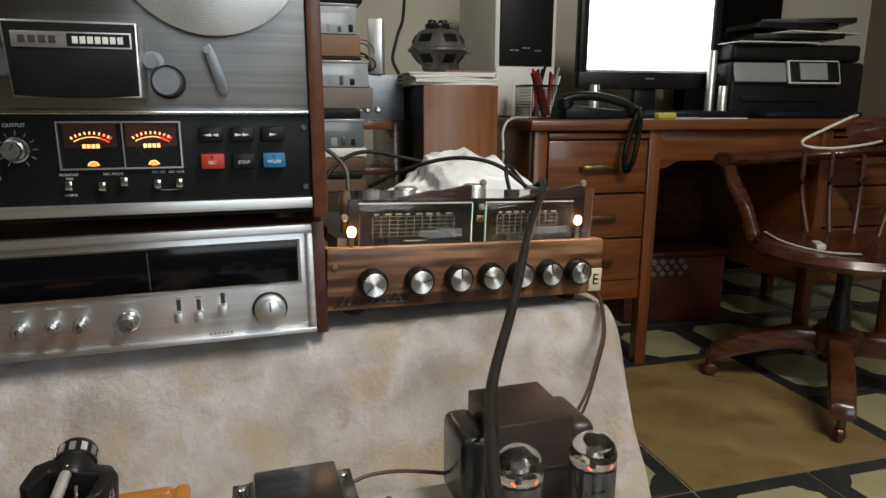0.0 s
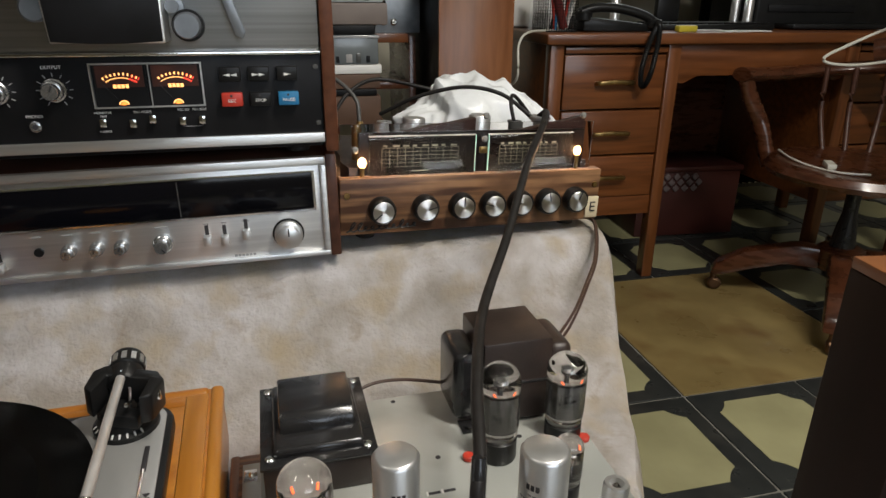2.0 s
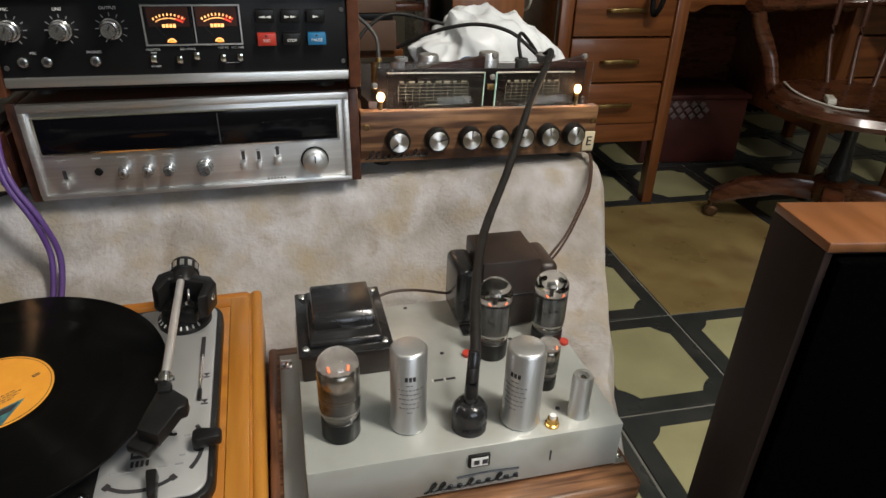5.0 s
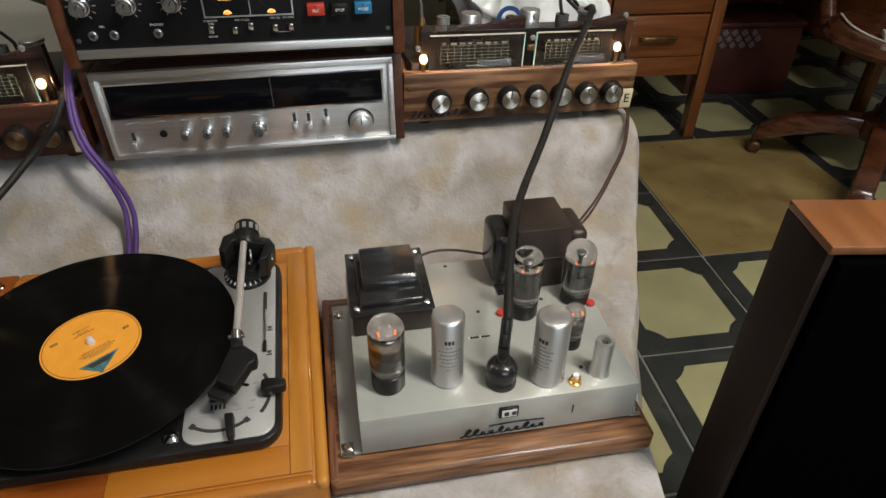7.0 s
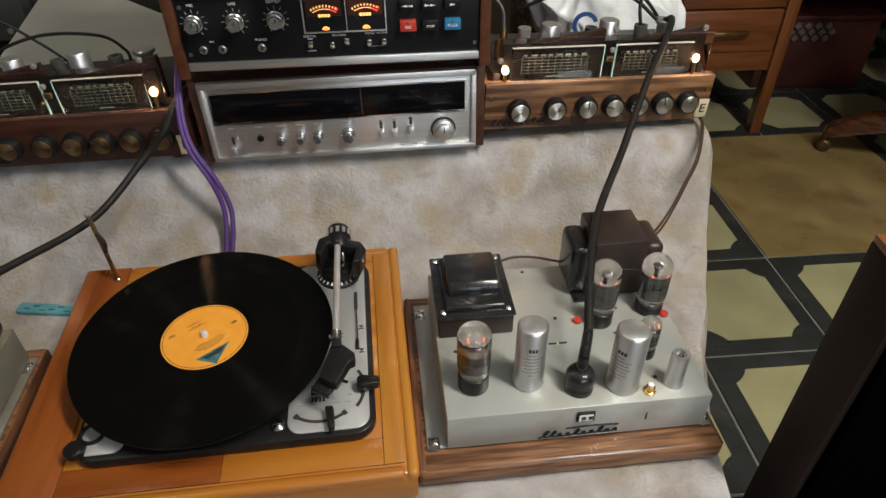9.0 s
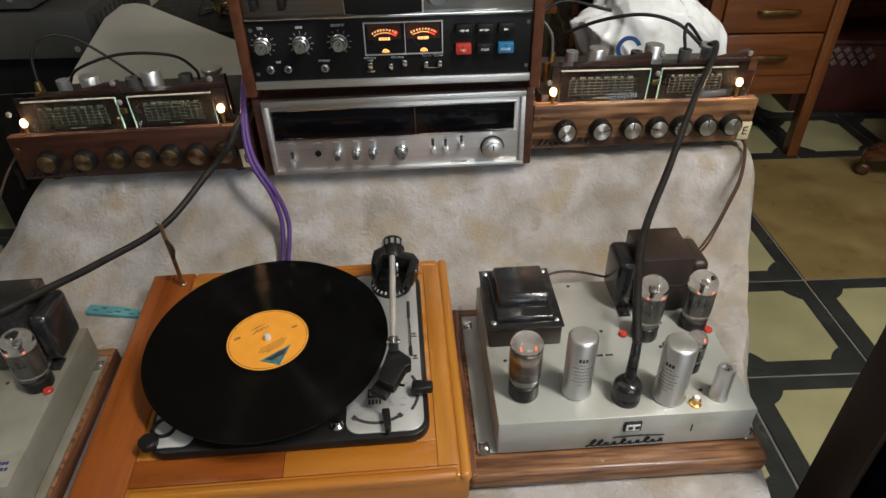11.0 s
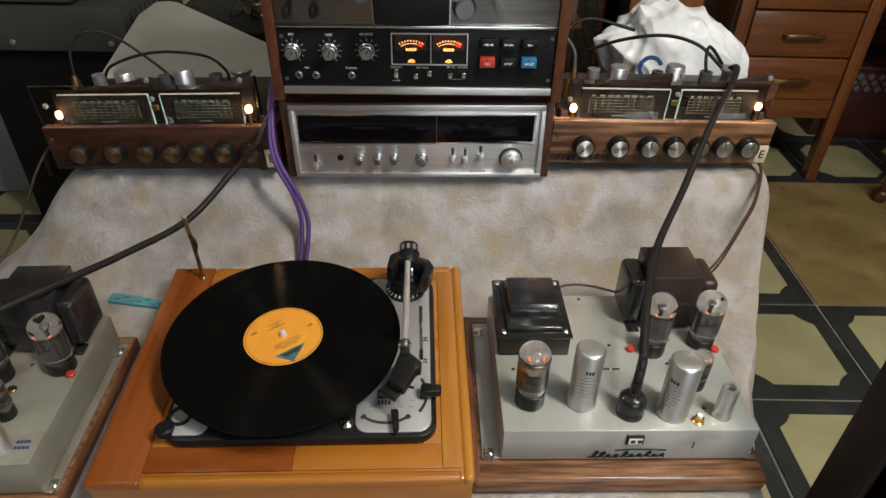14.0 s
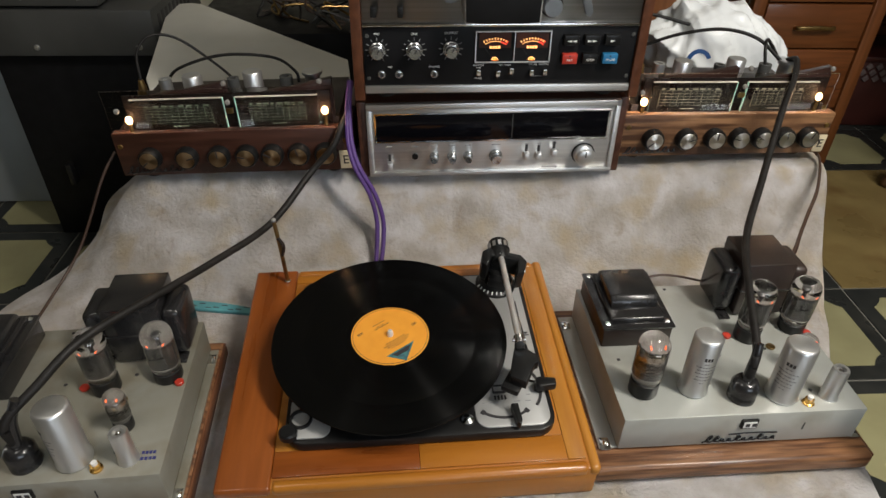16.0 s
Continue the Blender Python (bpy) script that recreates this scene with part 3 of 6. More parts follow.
part("arm_collar", join(tube([(ex, ey + 0.008, az + 0.0012), (ex, ey - 0.004, az + 0.0006)], 0.0062, 14, 1), tube([(ex - 0.008, ey + 0.003, az + 0.001), (ex + 0.008, ey + 0.003, az + 0.001)], 0.0026, 10, 1)), CHROME, record_player)
CW = Matrix.Translation((ax + 0.001, ay + 0.001, az - 0.010)) @ Matrix.Rotation(radians(-76), 4, "X")
part("counterweight", lathe([(0, 0), (0.0130, 0), (0.0145, 0.002), (0.0145, 0.018), (0.0158, 0.019), (0.0158, 0.031), (0.0135, 0.036), (0, 0.036)], m=CW, seg=32), BLACK_PLASTIC, record_player)
for i in range(12):
    a = 2 * math.pi * i / 12
    part("weight_mark", box(-0.0022, 0.0022, -0.0004, 0.0004, -0.0042, 0.0042), STEEL, record_player).matrix_local = CW @ Matrix.Translation((0.0160 * math.cos(a), 0.0160 * math.sin(a), 0.025)) @ Matrix.Rotation(a + math.pi / 2, 4, "Z")
part("headshell", join(prism([(0.1400, -0.0530), (0.1525, -0.0545), (0.1665, -0.0690), (0.1655, -0.0790), (0.1600, -0.0810), (0.1455, -0.1090), (0.1275, -0.0975), (0.1330, -0.0760)], ZD + 0.036, ZD + 0.050, "xy", 0.0016),
                       box(0.1405, 0.1520, -0.0600, -0.0480, ZD + 0.046, ZD + 0.0535, 0.002)), BLACK_PLASTIC, record_player, "black plastic headshell")
cart = box(-0.011, 0.011, -0.016, 0.016, ZD + 0.0275, ZD + 0.0365, 0.002)
cart.transform(Matrix.Translation((0.1345, -0.0935, 0)) @ Matrix.Rotation(radians(-32), 4, "Z"))
part("cartridge", cart, BLACK_PLASTIC, record_player)
part("finger_lift", tube([(0.1455, -0.0915, ZD + 0.037), (0.1520, -0.0960, ZD + 0.036), (0.1570, -0.1000, ZD + 0.039)], 0.0019, 8, 4, None, 0.6), CHROME, record_player)
part("lever_slot", arc_strip(0.1283, -0.0785, 0.0422, -37, 32, 0.0036, ZD - 0.0008, ZD + 0.0008), INK, record_player)
part("lift_lever", join(prism([(0.1650, -0.0885), (0.1700, -0.0900), (0.1900, -0.0880), (0.1905, -0.0770), (0.1700, -0.0735), (0.1650, -0.0760)], ZD + 0.005, ZD + 0.017, "xy", 0.0025), cyl((0.1690, -0.0815, ZD - 0.0005), 0.0050, 0.008)), BLACK_PLASTIC, record_player, "black lift lever knob")
part("lever_slot", arc_strip(0.1235, -0.0754, 0.0432, 233, 308, 0.0034, ZD - 0.0008, ZD + 0.0008), INK, record_player)
for a in (233, 306):
    part("lever_slot", arc_strip(0.1235, -0.0754, 0.0418, a - 3, a + 3, 0.0062, ZD - 0.0008, ZD + 0.0009, 4), INK, record_player)
part("start_lever", prism([(0.1290, -0.1090), (0.1385, -0.1090), (0.1400, -0.1330), (0.1365, -0.1390), (0.1330, -0.1360)], ZD + 0.001, ZD + 0.013, "xy", 0.002), BLACK_PLASTIC, record_player)
part("rest_slot", box(0.1632, 0.1676, 0.0423, 0.0750, ZD - 0.0005, ZD + 0.0012, 0.0005), INK, record_player)
part("cue_rod", tube([(0.1655, 0.0430, ZD + 0.0022), (0.1664, 0.015, ZD + 0.003), (0.1664, -0.009, ZD + 0.0022)], 0.0015, 8, 4), CHROME, record_player)
part("cue_tip", box(0.1642, 0.1682, -0.0235, -0.0085, ZD - 0.0005, ZD + 0.004, 0.001), BLACK_PLASTIC, record_player)
for yy in (0.0155, -0.0222):
    part("print_mark", prism([(0.1682, yy), (0.1742, yy), (0.1712, yy - 0.004)], ZD - 0.0005, ZD + 0.0008, "xy"), INK, record_player)
    part("print_mark", box(0.1680, 0.1744, yy - 0.0062, yy - 0.005, ZD - 0.0005, ZD + 0.0008), INK, record_player)
part("maker_mark", box(0.1118, 0.1282, -0.0845, -0.0715, ZD - 0.0005, ZD + 0.0008), INK, record_player)
part("maker_mark", box(0.1136, 0.1264, -0.0815, -0.0748, ZD + 0.0004, ZD + 0.0011), DECK_GREY, record_player)
for i in range(4):
    part("model_mark", box(0.1128 + i * 0.0042, 0.1152 + i * 0.0042, -0.0940, -0.0880, ZD - 0.0005, ZD + 0.0008), INK, record_player)
for x, y, w in ((0.097, -0.0985, 0.020), (0.136, -0.0985, 0.008), (0.150, -0.0985, 0.007), (0.155, -0.0665, 0.006), (0.153, -0.089, 0.005)):
    part("print_mark", box(x, x + w, y, y + 0.0014, ZD - 0.0005, ZD + 0.0007), GREY_INK, record_player)
part("mount_screw", join(lathe([(0, 0), (0.0078, 0), (0.0078, 0.003), (0.004, 0.006), (0, 0.0065)], (0.0769, -0.1190, HP + 0.0142)), box(0.0729, 0.0809, -0.1198, -0.1182, HP + 0.019, HP + 0.0212)), CHROME, record_player)
part("adapter_ring", arc_strip(-0.1200, -0.1070, 0.0105, 0, 359, 0.0030, HP + 0.0165, HP + 0.0205, 24), BLACK_PLASTIC, record_player)
part("speed_knob", join(cyl((-0.1330, -0.1265, HP + 0.0140), 0.0105, 0.011, "z", 20, 0.002), box(-0.1385, -0.1225, -0.1330, -0.1200, HP + 0.0140, HP + 0.021, 0.002)), BLACK_PLASTIC, record_player)

# the record on the platter
lp = thing("record", TT @ Matrix.Translation((cx, cy, HP + 0.0410)), "black vinyl record with an orange paper label", "record")
prof = [(0.0, 0.0), (0.149, 0.0), (0.1507, 0.0007), (0.1505, 0.0017), (0.147, 0.0017)]
for r in (0.1463, 0.1105, 0.0585):
    prof += [(r, 0.0017), (r - 0.0005, 0.00162), (r - 0.0011, 0.0017)]
prof += [(0.055, 0.0017), (0.0505, 0.0019), (0.0, 0.0019)]
part("disc", lathe(prof, seg=128), VINYL, lp)
part("paper_label", cyl((0, 0, 0.0019), 0.0503, 0.0005, "z", 72), LABEL_ORANGE, lp, "orange paper label with a teal triangle")
part("label_print", arc_strip(0, 0, 0.0478, 0, 359, 0.0006, 0.0022, 0.0026, 60), INK, lp)
tri = [(-0.005, -0.036), (0.030, -0.012), (0.0195, -0.044)]
part("label_print", prism(tri, 0.0022, 0.0027, "xy"), TEAL, lp, "teal printed triangle")
part("label_print", prism([(0.001, -0.0345), (0.0265, -0.0170), (0.0225, -0.0275), (0.0085, -0.0365)], 0.0025, 0.0029, "xy"), INK, lp)
for row, off, half in ((0, -0.0105, 0.015), (1, -0.0135, 0.019), (2, -0.0165, 0.016), (3, -0.0195, 0.011), (4, 0.019, 0.011), (5, 0.0215, 0.006), (6, 0.026, 0.009), (7, 0.0, 0.0)):
    start = -half
    while start < half:
        w = random.uniform(0.0016, 0.0048)
        b = box(start, min(start + w, half), off - 0.00045, off + 0.00045, 0.0022, 0.0026)
        b.transform(Matrix.Rotation(radians(35), 4, "Z"))
        part("label_print", b, INK, lp)
        start += w + 0.0011
for at, w in (((-0.039, 0.004), 0.008), ((0.031, 0.019), 0.007)):
    for k in (0, 1):
        b = box(-w / 2, w / 2, -0.0005 - 0.002 * k, 0.0005 - 0.002 * k, 0.0022, 0.0026)
        b.transform(Matrix.Translation((*at, 0)) @ Matrix.Rotation(radians(35), 4, "Z"))
        part("label_print", b, INK, lp)

# ---------- power amplifiers ----------


def lathe_open(profile, at, seg):
    """A turned shell with no end caps."""
    bm = bmesh.new()
    rings = [[bm.verts.new((at[0] + q * math.cos(2 * math.pi * i / seg), at[1] + q * math.sin(2 * math.pi * i / seg), at[2] + h)) for i in range(seg)] for q, h in profile]
    for a, b in zip(rings, rings[1:]):
        for i in range(seg):
            bm.faces.new((a[i], a[(i + 1) % seg], b[(i + 1) % seg], b[i]))
    bmesh.ops.remove_doubles(bm, verts=bm.verts, dist=1e-6)
    return bm


PRINT_GREY = mat("grey print", (0.20, 0.20, 0.205), rough=0.5)
MICA = mat("pale mica", (0.17, 0.16, 0.15), (0.07, 0.066, 0.06), 0.35, scale=(90, 90, 90))


DARK_PLATE = mat("blackened tube plate", (0.075, 0.072, 0.068), (0.045, 0.043, 0.040), 0.3, 0.6, scale=(60, 60, 60))


def valve(name, parent, x, y, z, r, h, base_h, getter="top"):
    """A vacuum tube: black base, glass envelope, plate stack, getter and heater."""
    v = part(name, lathe([(0, 0), (r * 0.88, 0), (r * 0.93, 0.002), (r * 0.93, base_h), (r * 0.85, base_h + 0.001), (0, base_h + 0.001)], (x, y, z), seg=28), BLACK_PLASTIC, parent, "vacuum tube on a black base")
    g = h - base_h
    top = 0.78 if getter == "side" else 0.655
    dome = [(r * 0.88, 0.0), (r * 0.97, g * 0.10), (r, g * 0.22), (r, g - r * 0.9)]
    for i in range(1, 11):
        a = math.pi / 2 * i / 10
        dome.append((max(1e-7, r * math.cos(a)), g - r * 0.9 + r * 0.9 * math.sin(a)))
    inner = [(max(1e-7, q - 0.0009), k if k < g * 0.9 else k - 0.0009) for q, k in dome[::-1]]
    e = part("glass_envelope", lathe_open(dome + inner, (x, y, z + base_h + 0.001), 32), TUBE_GLASS, v, "clear glass envelope")
    e.visible_shadow = False
    part("plate", box(x - r * 0.52, x + r * 0.52, y - r * 0.36, y + r * 0.36, z + base_h + g * 0.10, z + base_h + g * (top - 0.03), 0.002), DARK_PLATE, v)
    star = []
    for i in range(28):
        q = r * ((0.84 if i % 2 else 0.70) if getter == "side" else (0.66 if i % 2 else 0.52))
        star.append((x + q * math.cos(2 * math.pi * i / 28), y + q * math.sin(2 * math.pi * i / 28)))
    part("mica_disc", prism(star, z + base_h + g * top, z + base_h + g * (top + 0.01), "xy"), MICA, v)
    part("mica_disc", cyl((x, y, z + base_h + g * 0.12), r * 0.84, 0.0008, "z", 24), MICA, v)
    if getter == "side":
        part("getter", lathe_open([(r * 0.80, g * 0.34), (r * 0.89, g * 0.38), (r * 0.91, g * 0.70), (r * 0.84, g * 0.77)], (x, y, z + base_h), 32), GETTER, v, "dark silver getter flash")
    else:
        part("getter", lathe([(0, 0), (r * 0.15, 0), (r * 0.17, r * 0.05), (r * 0.12, r * 0.09), (0, r * 0.06)], (x, y, z + base_h + g * 0.75), seg=18), PLATE_METAL, v)
        part("support_rod", tube([(x, y, z + base_h + g * 0.66), (x, y, z + base_h + g * 0.75)], 0.0012, 6, 1), PLATE_METAL, v)
    part("plate_fin", box(x - r * 0.72, x + r * 0.72, y - 0.0006, y + 0.0006, z + base_h + g * 0.14, z + base_h + g * 0.60), PLATE_METAL, v)
    for k in (-1, 1):
        part("heater", tube([(x + k * r * 0.3, y - r * 0.40, z + base_h + g * (top + 0.013)), (x + k * r * 0.36, y - r * 0.34, z + base_h + g * (top + 0.05))], 0.0007, 6, 1), GLOW, v)
    return v


def screw(parent, x, y, z, r=0.0045, axis="z"):
    return part("screw", lathe([(0, 0), (r, 0), (r, r * 0.35), (r * 0.5, r * 0.8), (0, r * 0.85)], (x, y, z), axis, 12), CHROME, parent)


def flourish(u0, u1, v, h, n, d, slope=0.0):
    """A raised looping line, like handwriting."""
    pts, steps = [], n * 10
    tall = (1.9, 1.7, 0.8, 0.75, 1.5, 0.7, 0.8, 1.6, 0.7, 0.75, 0.7)
    for i in range(steps + 1):
        t = i / steps
        a = 2 * math.pi * n * t
        up = h * tall[min(int(n * t), n - 1) % 11] * 0.5 * (1 - math.cos(a))
        pts.append((u0 + (u1 - u0) * t + 0.42 * (u1 - u0) / n * math.sin(a) + 0.55 * up, d, v + slope * t + up))
    return tube(pts, 0.0010, 6, 1)


def power_amp(m, label):
    W, D, Hc = 0.300, 0.245, 0.054
    amp = thing("power_amplifier", m, label, "amplifier", "pair of tube power amplifiers")
    part("wooden_base", join(box(-0.034, 0.316, -0.027, 0.264, -0.0275, -0.002, 0.006, 3)), WOOD_BASE, amp, "mahogany base board with moulded edges")
    part("side_moulding", box(-0.0348, -0.0248, -0.0255, 0.2625, -0.0272, -0.0012, 0.003), WOOD_BASE_SIDE, amp, "dark moulded side edge")
    part("side_moulding", box(0.3135, 0.3168, -0.0235, 0.2605, -0.0250, -0.0035, 0.0012), WOOD_BASE_SIDE, amp)
    body = box(0, W, 0, D, 0.001, Hc, 0.0018)
    part("chassis", body, CHASSIS, amp, "silver grey metal chassis")
    part("flange", box(-0.022, 0.0005, 0.003, D - 0.003, -0.0015, 0.0012, 0.0004), CHASSIS, amp)
    part("flange", box(W - 0.0005, W + 0.011, 0.003, D - 0.003, -0.0015, 0.0012, 0.0004), CHASSIS, amp)
    for x, y in ((-0.012, 0.009), (-0.012, D - 0.021), (W + 0.006, 0.009), (W + 0.006, D - 0.021)):
        screw(amp, x, y, 0.001)
        part("foot_plate", box(x - 0.009, x + 0.004, y - 0.010, y + 0.008, 0.0010, 0.0022, 0.0003), CHROME, amp)
    # first transformer, with an end bell on a stack of laminations
    t1 = part("transformer", box(0.004, 0.096, 0.122, 0.236, Hc, Hc + 0.031, 0.002), BROWN_PAINT, amp, "black power transformer with an end bell")
    part("lamination_plate", box(0.002, 0.098, 0.120, 0.238, Hc + 0.031, Hc + 0.0345, 0.001), BLACK_PAINT, t1)
    part("end_bell", join(box(0.013, 0.088, 0.130, 0.230, Hc + 0.031, Hc + 0.042, 0.004, 3), prism([(0.150, Hc + 0.038), (0.153, Hc + 0.050), (0.160, Hc + 0.057), (0.216, Hc + 0.057), (0.223, Hc + 0.050), (0.226, Hc + 0.038)], 0.019, 0.083, "yz", 0.003)), BLACK_PAINT, t1, "glossy black end bell")
    for x in (0.010, 0.090):
        for y in (0.130, 0.229):
            screw(t1, x, y, Hc + 0.0345, 0.0042)
    # second transformer, core between two bells
    t2 = part("transformer", box(0.206, 0.274, 0.172, 0.244, Hc + 0.004, Hc + 0.0895, 0.002), BROWN_PAINT, amp, "dark brown output transformer with two end bells")
    part("core_band", box(0.2047, 0.2753, 0.1707, 0.2453, Hc + 0.044, Hc + 0.047, 0.001), BLACK_PAINT, t2)
    part("end_bell", box(0.1795, 0.2063, 0.178, 0.238, Hc + 0.006, Hc + 0.078, 0.009, 4), BLACK_PAINT, t2, "glossy black end bell")
    part("end_bell", box(0.2737, 0.2985, 0.176, 0.238, Hc + 0.006, Hc + 0.078, 0.009, 4), BROWN_PAINT, t2)
    for x in (0.193, 0.286):
        part("mount_lug", join(box(x - 0.008, x + 0.008, 0.166, 0.186, Hc, Hc + 0.003, 0.001), lathe([(0, 0), (0.004, 0), (0.004, 0.003), (0, 0.004)], (x, 0.171, Hc + 0.003), seg=10)), BLACK_PAINT, t2)
    valve("rectifier_tube", amp, 0.035, 0.045, Hc, 0.0190, 0.093, 0.022, "side")
    valve("output_tube", amp, 0.207, 0.131, Hc, 0.0180, 0.094, 0.021)
    valve("output_tube", amp, 0.277, 0.145, Hc, 0.0185, 0.086, 0.015)
    valve("driver_tube", amp, 0.245, 0.069, Hc, 0.0120, 0.058, 0.014, "side")
    for x, y, r, h in ((0.098, 0.044, 0.0170, 0.090), (0.204, 0.028, 0.0182, 0.0865)):
        c = part("capacitor_can", lathe([(0, 0), (r, 0), (r + 0.0012, 0.002), (r + 0.0012, 0.004), (r, 0.006), (r, h - 0.003), (r - 0.002, h - 0.0006), (r - 0.003, h), (0, h)], (x, y, Hc), seg=36), CAN, amp, "tall aluminium capacitor can")
        for k in range(8):
            zz = Hc + h * 0.70 - k * 0.0052
            half = (14, 10, 36, 30, 34, 26, 32, 8)[k]
            face = -98 if x < 0.15 else -142
            a = face - half
            while a < face + half:
                w = 9 if k == 0 else random.uniform(5, 12)
                part("print", arc_strip(x, y, r - 0.0004, a, a + w, 0.0005, zz, zz + (0.0050 if k == 0 else 0.0012), 3), INK if k == 0 else PRINT_GREY, c)
                a += w + 3
    sc = part("shielded_tube", lathe([(0, 0), (0.0115, 0), (0.0115, 0.003), (0.0100, 0.005), (0.0100, 0.044), (0.0088, 0.047), (0.0056, 0.047), (0.0056, 0.040), (0, 0.040)], (0.262, 0.023, Hc), seg=28), CAN, amp, "small aluminium tube shield")
    part("tube_tip", lathe([(0.0036, 0), (0.0036, 0.003), (0.0015, 0.006), (0, 0.0065)], (0.262, 0.023, Hc + 0.0402), seg=16), GETTER, sc)
    part("input_socket", join(lathe([(0, 0), (0.007, 0), (0.007, 0.002), (0.0052, 0.003), (0.0052, 0.008), (0, 0.008)], (0.231, 0.013, Hc), seg=16)), GOLD, amp, "gold phono socket")
    part("socket_core", cyl((0.231, 0.013, Hc + 0.007), 0.0032, 0.005, "z", 12), WHITE_PLASTIC, amp)
    part("socket", lathe([(0, 0), (0.0165, 0), (0.0165, 0.006), (0.0150, 0.008), (0.0150, 0.011), (0.0165, 0.012), (0.0165, 0.023), (0.013, 0.029), (0.008, 0.031), (0, 0.031)], (0.153, 0.028, Hc), seg=32), BLACK_PAINT, amp, "black plug in its socket")
    for x, y in ((0.180, 0.132), (0.2925, 0.131)):
        part("red_cap", cyl((x, y, Hc), 0.0055, 0.005, "z", 16, 0.001), RED_PLASTIC, amp)
    # Black discs stand in for the shade inside open holes.
    for x, y in ((0.154, 0.141), (0.131, 0.236), (0.245, 0.033), (0.222, 0.107), (0.236, 0.151), (0.021, 0.098)):
        part("hole_grommet", cyl((x, y, Hc - 0.002), 0.0024, 0.0024, "z", 12), INK, amp)
    part("brass_eyelet", cyl((0.231, 0.109, Hc), 0.006, 0.003, "z", 14, 0.001), BRASS, amp)
    for x in (0.140, 0.153):
        part("test_slot", box(x - 0.005, x + 0.005, 0.0965, 0.0990, Hc - 0.001, Hc + 0.0006), INK, amp)
        part("test_slot", box(x - 0.007, x - 0.0055, 0.0955, 0.1000, Hc - 0.001, Hc + 0.0008), WHITE_PLASTIC, amp)
    sw = part("mains_socket", box(0.145, 0.166, -0.003, 0.001, 0.031, 0.046, 0.0012), BLACK_PLASTIC, amp)
    part("socket_face", box(0.1475, 0.1635, -0.0036, -0.0028, 0.0335, 0.0435), WHITE_INK, sw)
    for k in range(2):
        part("slot", box(0.150 + k * 0.008, 0.155 + k * 0.008, -0.0042, -0.0034, 0.036, 0.041), INK, sw)
    script = flourish(0.104, 0.196, 0.006, 0.0062, 10, -0.0010, 0.002)
    part("script_badge", script, BLACK_PAINT, amp, "raised black flourish badge")
    part("script_badge", tube([(0.135, -0.001, 0.0195), (0.165, -0.001, 0.021), (0.196, -0.001, 0.0195)], 0.001, 6, 4), BLACK_PAINT, amp)
    part("pen_mark", box(0.2265, 0.228, -0.0006, 0.0004, 0.022, 0.034), INK, amp)
    return amp


amp_right = power_amp(pose(0.278, -0.126, 0.4365, 0, 0, 1.5), "silver tube power amplifier with black transformers on a mahogany base")
la = pose(-0.243, -0.179, 0.4345, 0, 0, 3.4) @ Matrix.Translation((-0.302, 0, 0))
amp_left = copy_thing(amp_right, la)
tagged(amp_left, "silver tube power amplifier with pen marks on a mahogany base")
CHASSIS_OLD = mat("grimy silver paint", (0.30, 0.295, 0.255), (0.22, 0.21, 0.165), 0.42, 0.25, scale=(9, 9, 9), detail=9, bump=0.05, bscale=500, c3=(0.20, 0.175, 0.125), s3=17, coat=0.05)
for ch in amp_left.children:
    if ch.name.split(".")[0] == "transformer":
        for piece in [ch] + list(ch.children):
            if piece.data.materials[0] is BROWN_PAINT:
                piece.data = piece.data.copy()
                piece.data.materials[0] = BLACK_PAINT
    if ch.name.split(".")[0] in ("chassis", "flange"):
        ch.data = ch.data.copy()
        ch.data.materials[0] = CHASSIS_OLD
for i, (w, y) in enumerate(((0.016, 0.030), (0.018, 0.022))):
    for k in range(4):
        part("pen_mark", box(0.262 + 0.012 + k * w / 4, 0.262 + 0.012 + (k + 0.75) * w / 4, y - 0.002, y + 0.002, 0.0540, 0.0544), INK_BLUE, amp_left)

# ---------- tuner ----------
CHROME_SATIN = mat("satin chrome", (0.50, 0.51, 0.52), (0.40, 0.41, 0.42), 0.22, 0.9, scale=(60, 60, 60), rvar=0.06)
TUN = pose(0.360, 0.327, 0.697, 0, -0.7, 0.6)
tuner = thing("tuner", TUN, "brushed aluminium radio tuner in a dark walnut case", "tuner", base=(-0.2, 0.14, -0.130))
part("case", box(-0.399, 0.0, 0.012, 0.30, -0.118, -0.003, 0.002), BLACK_PANEL, tuner)
part("faceplate", box(-0.398, -0.001, 0.0, 0.012, -0.118, 0.001, 0.002), STEEL, tuner, "brushed aluminium faceplate")
part("trim_bar", box(-0.399, 0.0, -0.005, 0.004, -0.006, 0.004, 0.0015), STEEL, tuner)
part("trim_bar", box(-0.399, 0.0, -0.004, 0.004, -0.1215, -0.115, 0.0015), STEEL, tuner)
part("trim_bar", box(-0.3995, -0.3915, -0.004, 0.004, -0.115, -0.006, 0.0012), STEEL, tuner)
part("trim_bar", box(-0.008, 0.0, -0.004, 0.004, -0.115, -0.006, 0.0012), STEEL, tuner)
part("side_panel", box(-0.4135, -0.3997, 0.004, 0.30, -0.126, 0.005, 0.002), WOOD_TUNER, tuner, "dark walnut side panel")
part("side_panel", box(0.0003, 0.0135, 0.004, 0.30, -0.126, 0.005, 0.002), WOOD_TUNER, tuner, "dark walnut side panel")
part("top_panel", box(-0.3995, 0.0, 0.006, 0.30, -0.003, 0.004, 0.001), WOOD_TUNER, tuner)
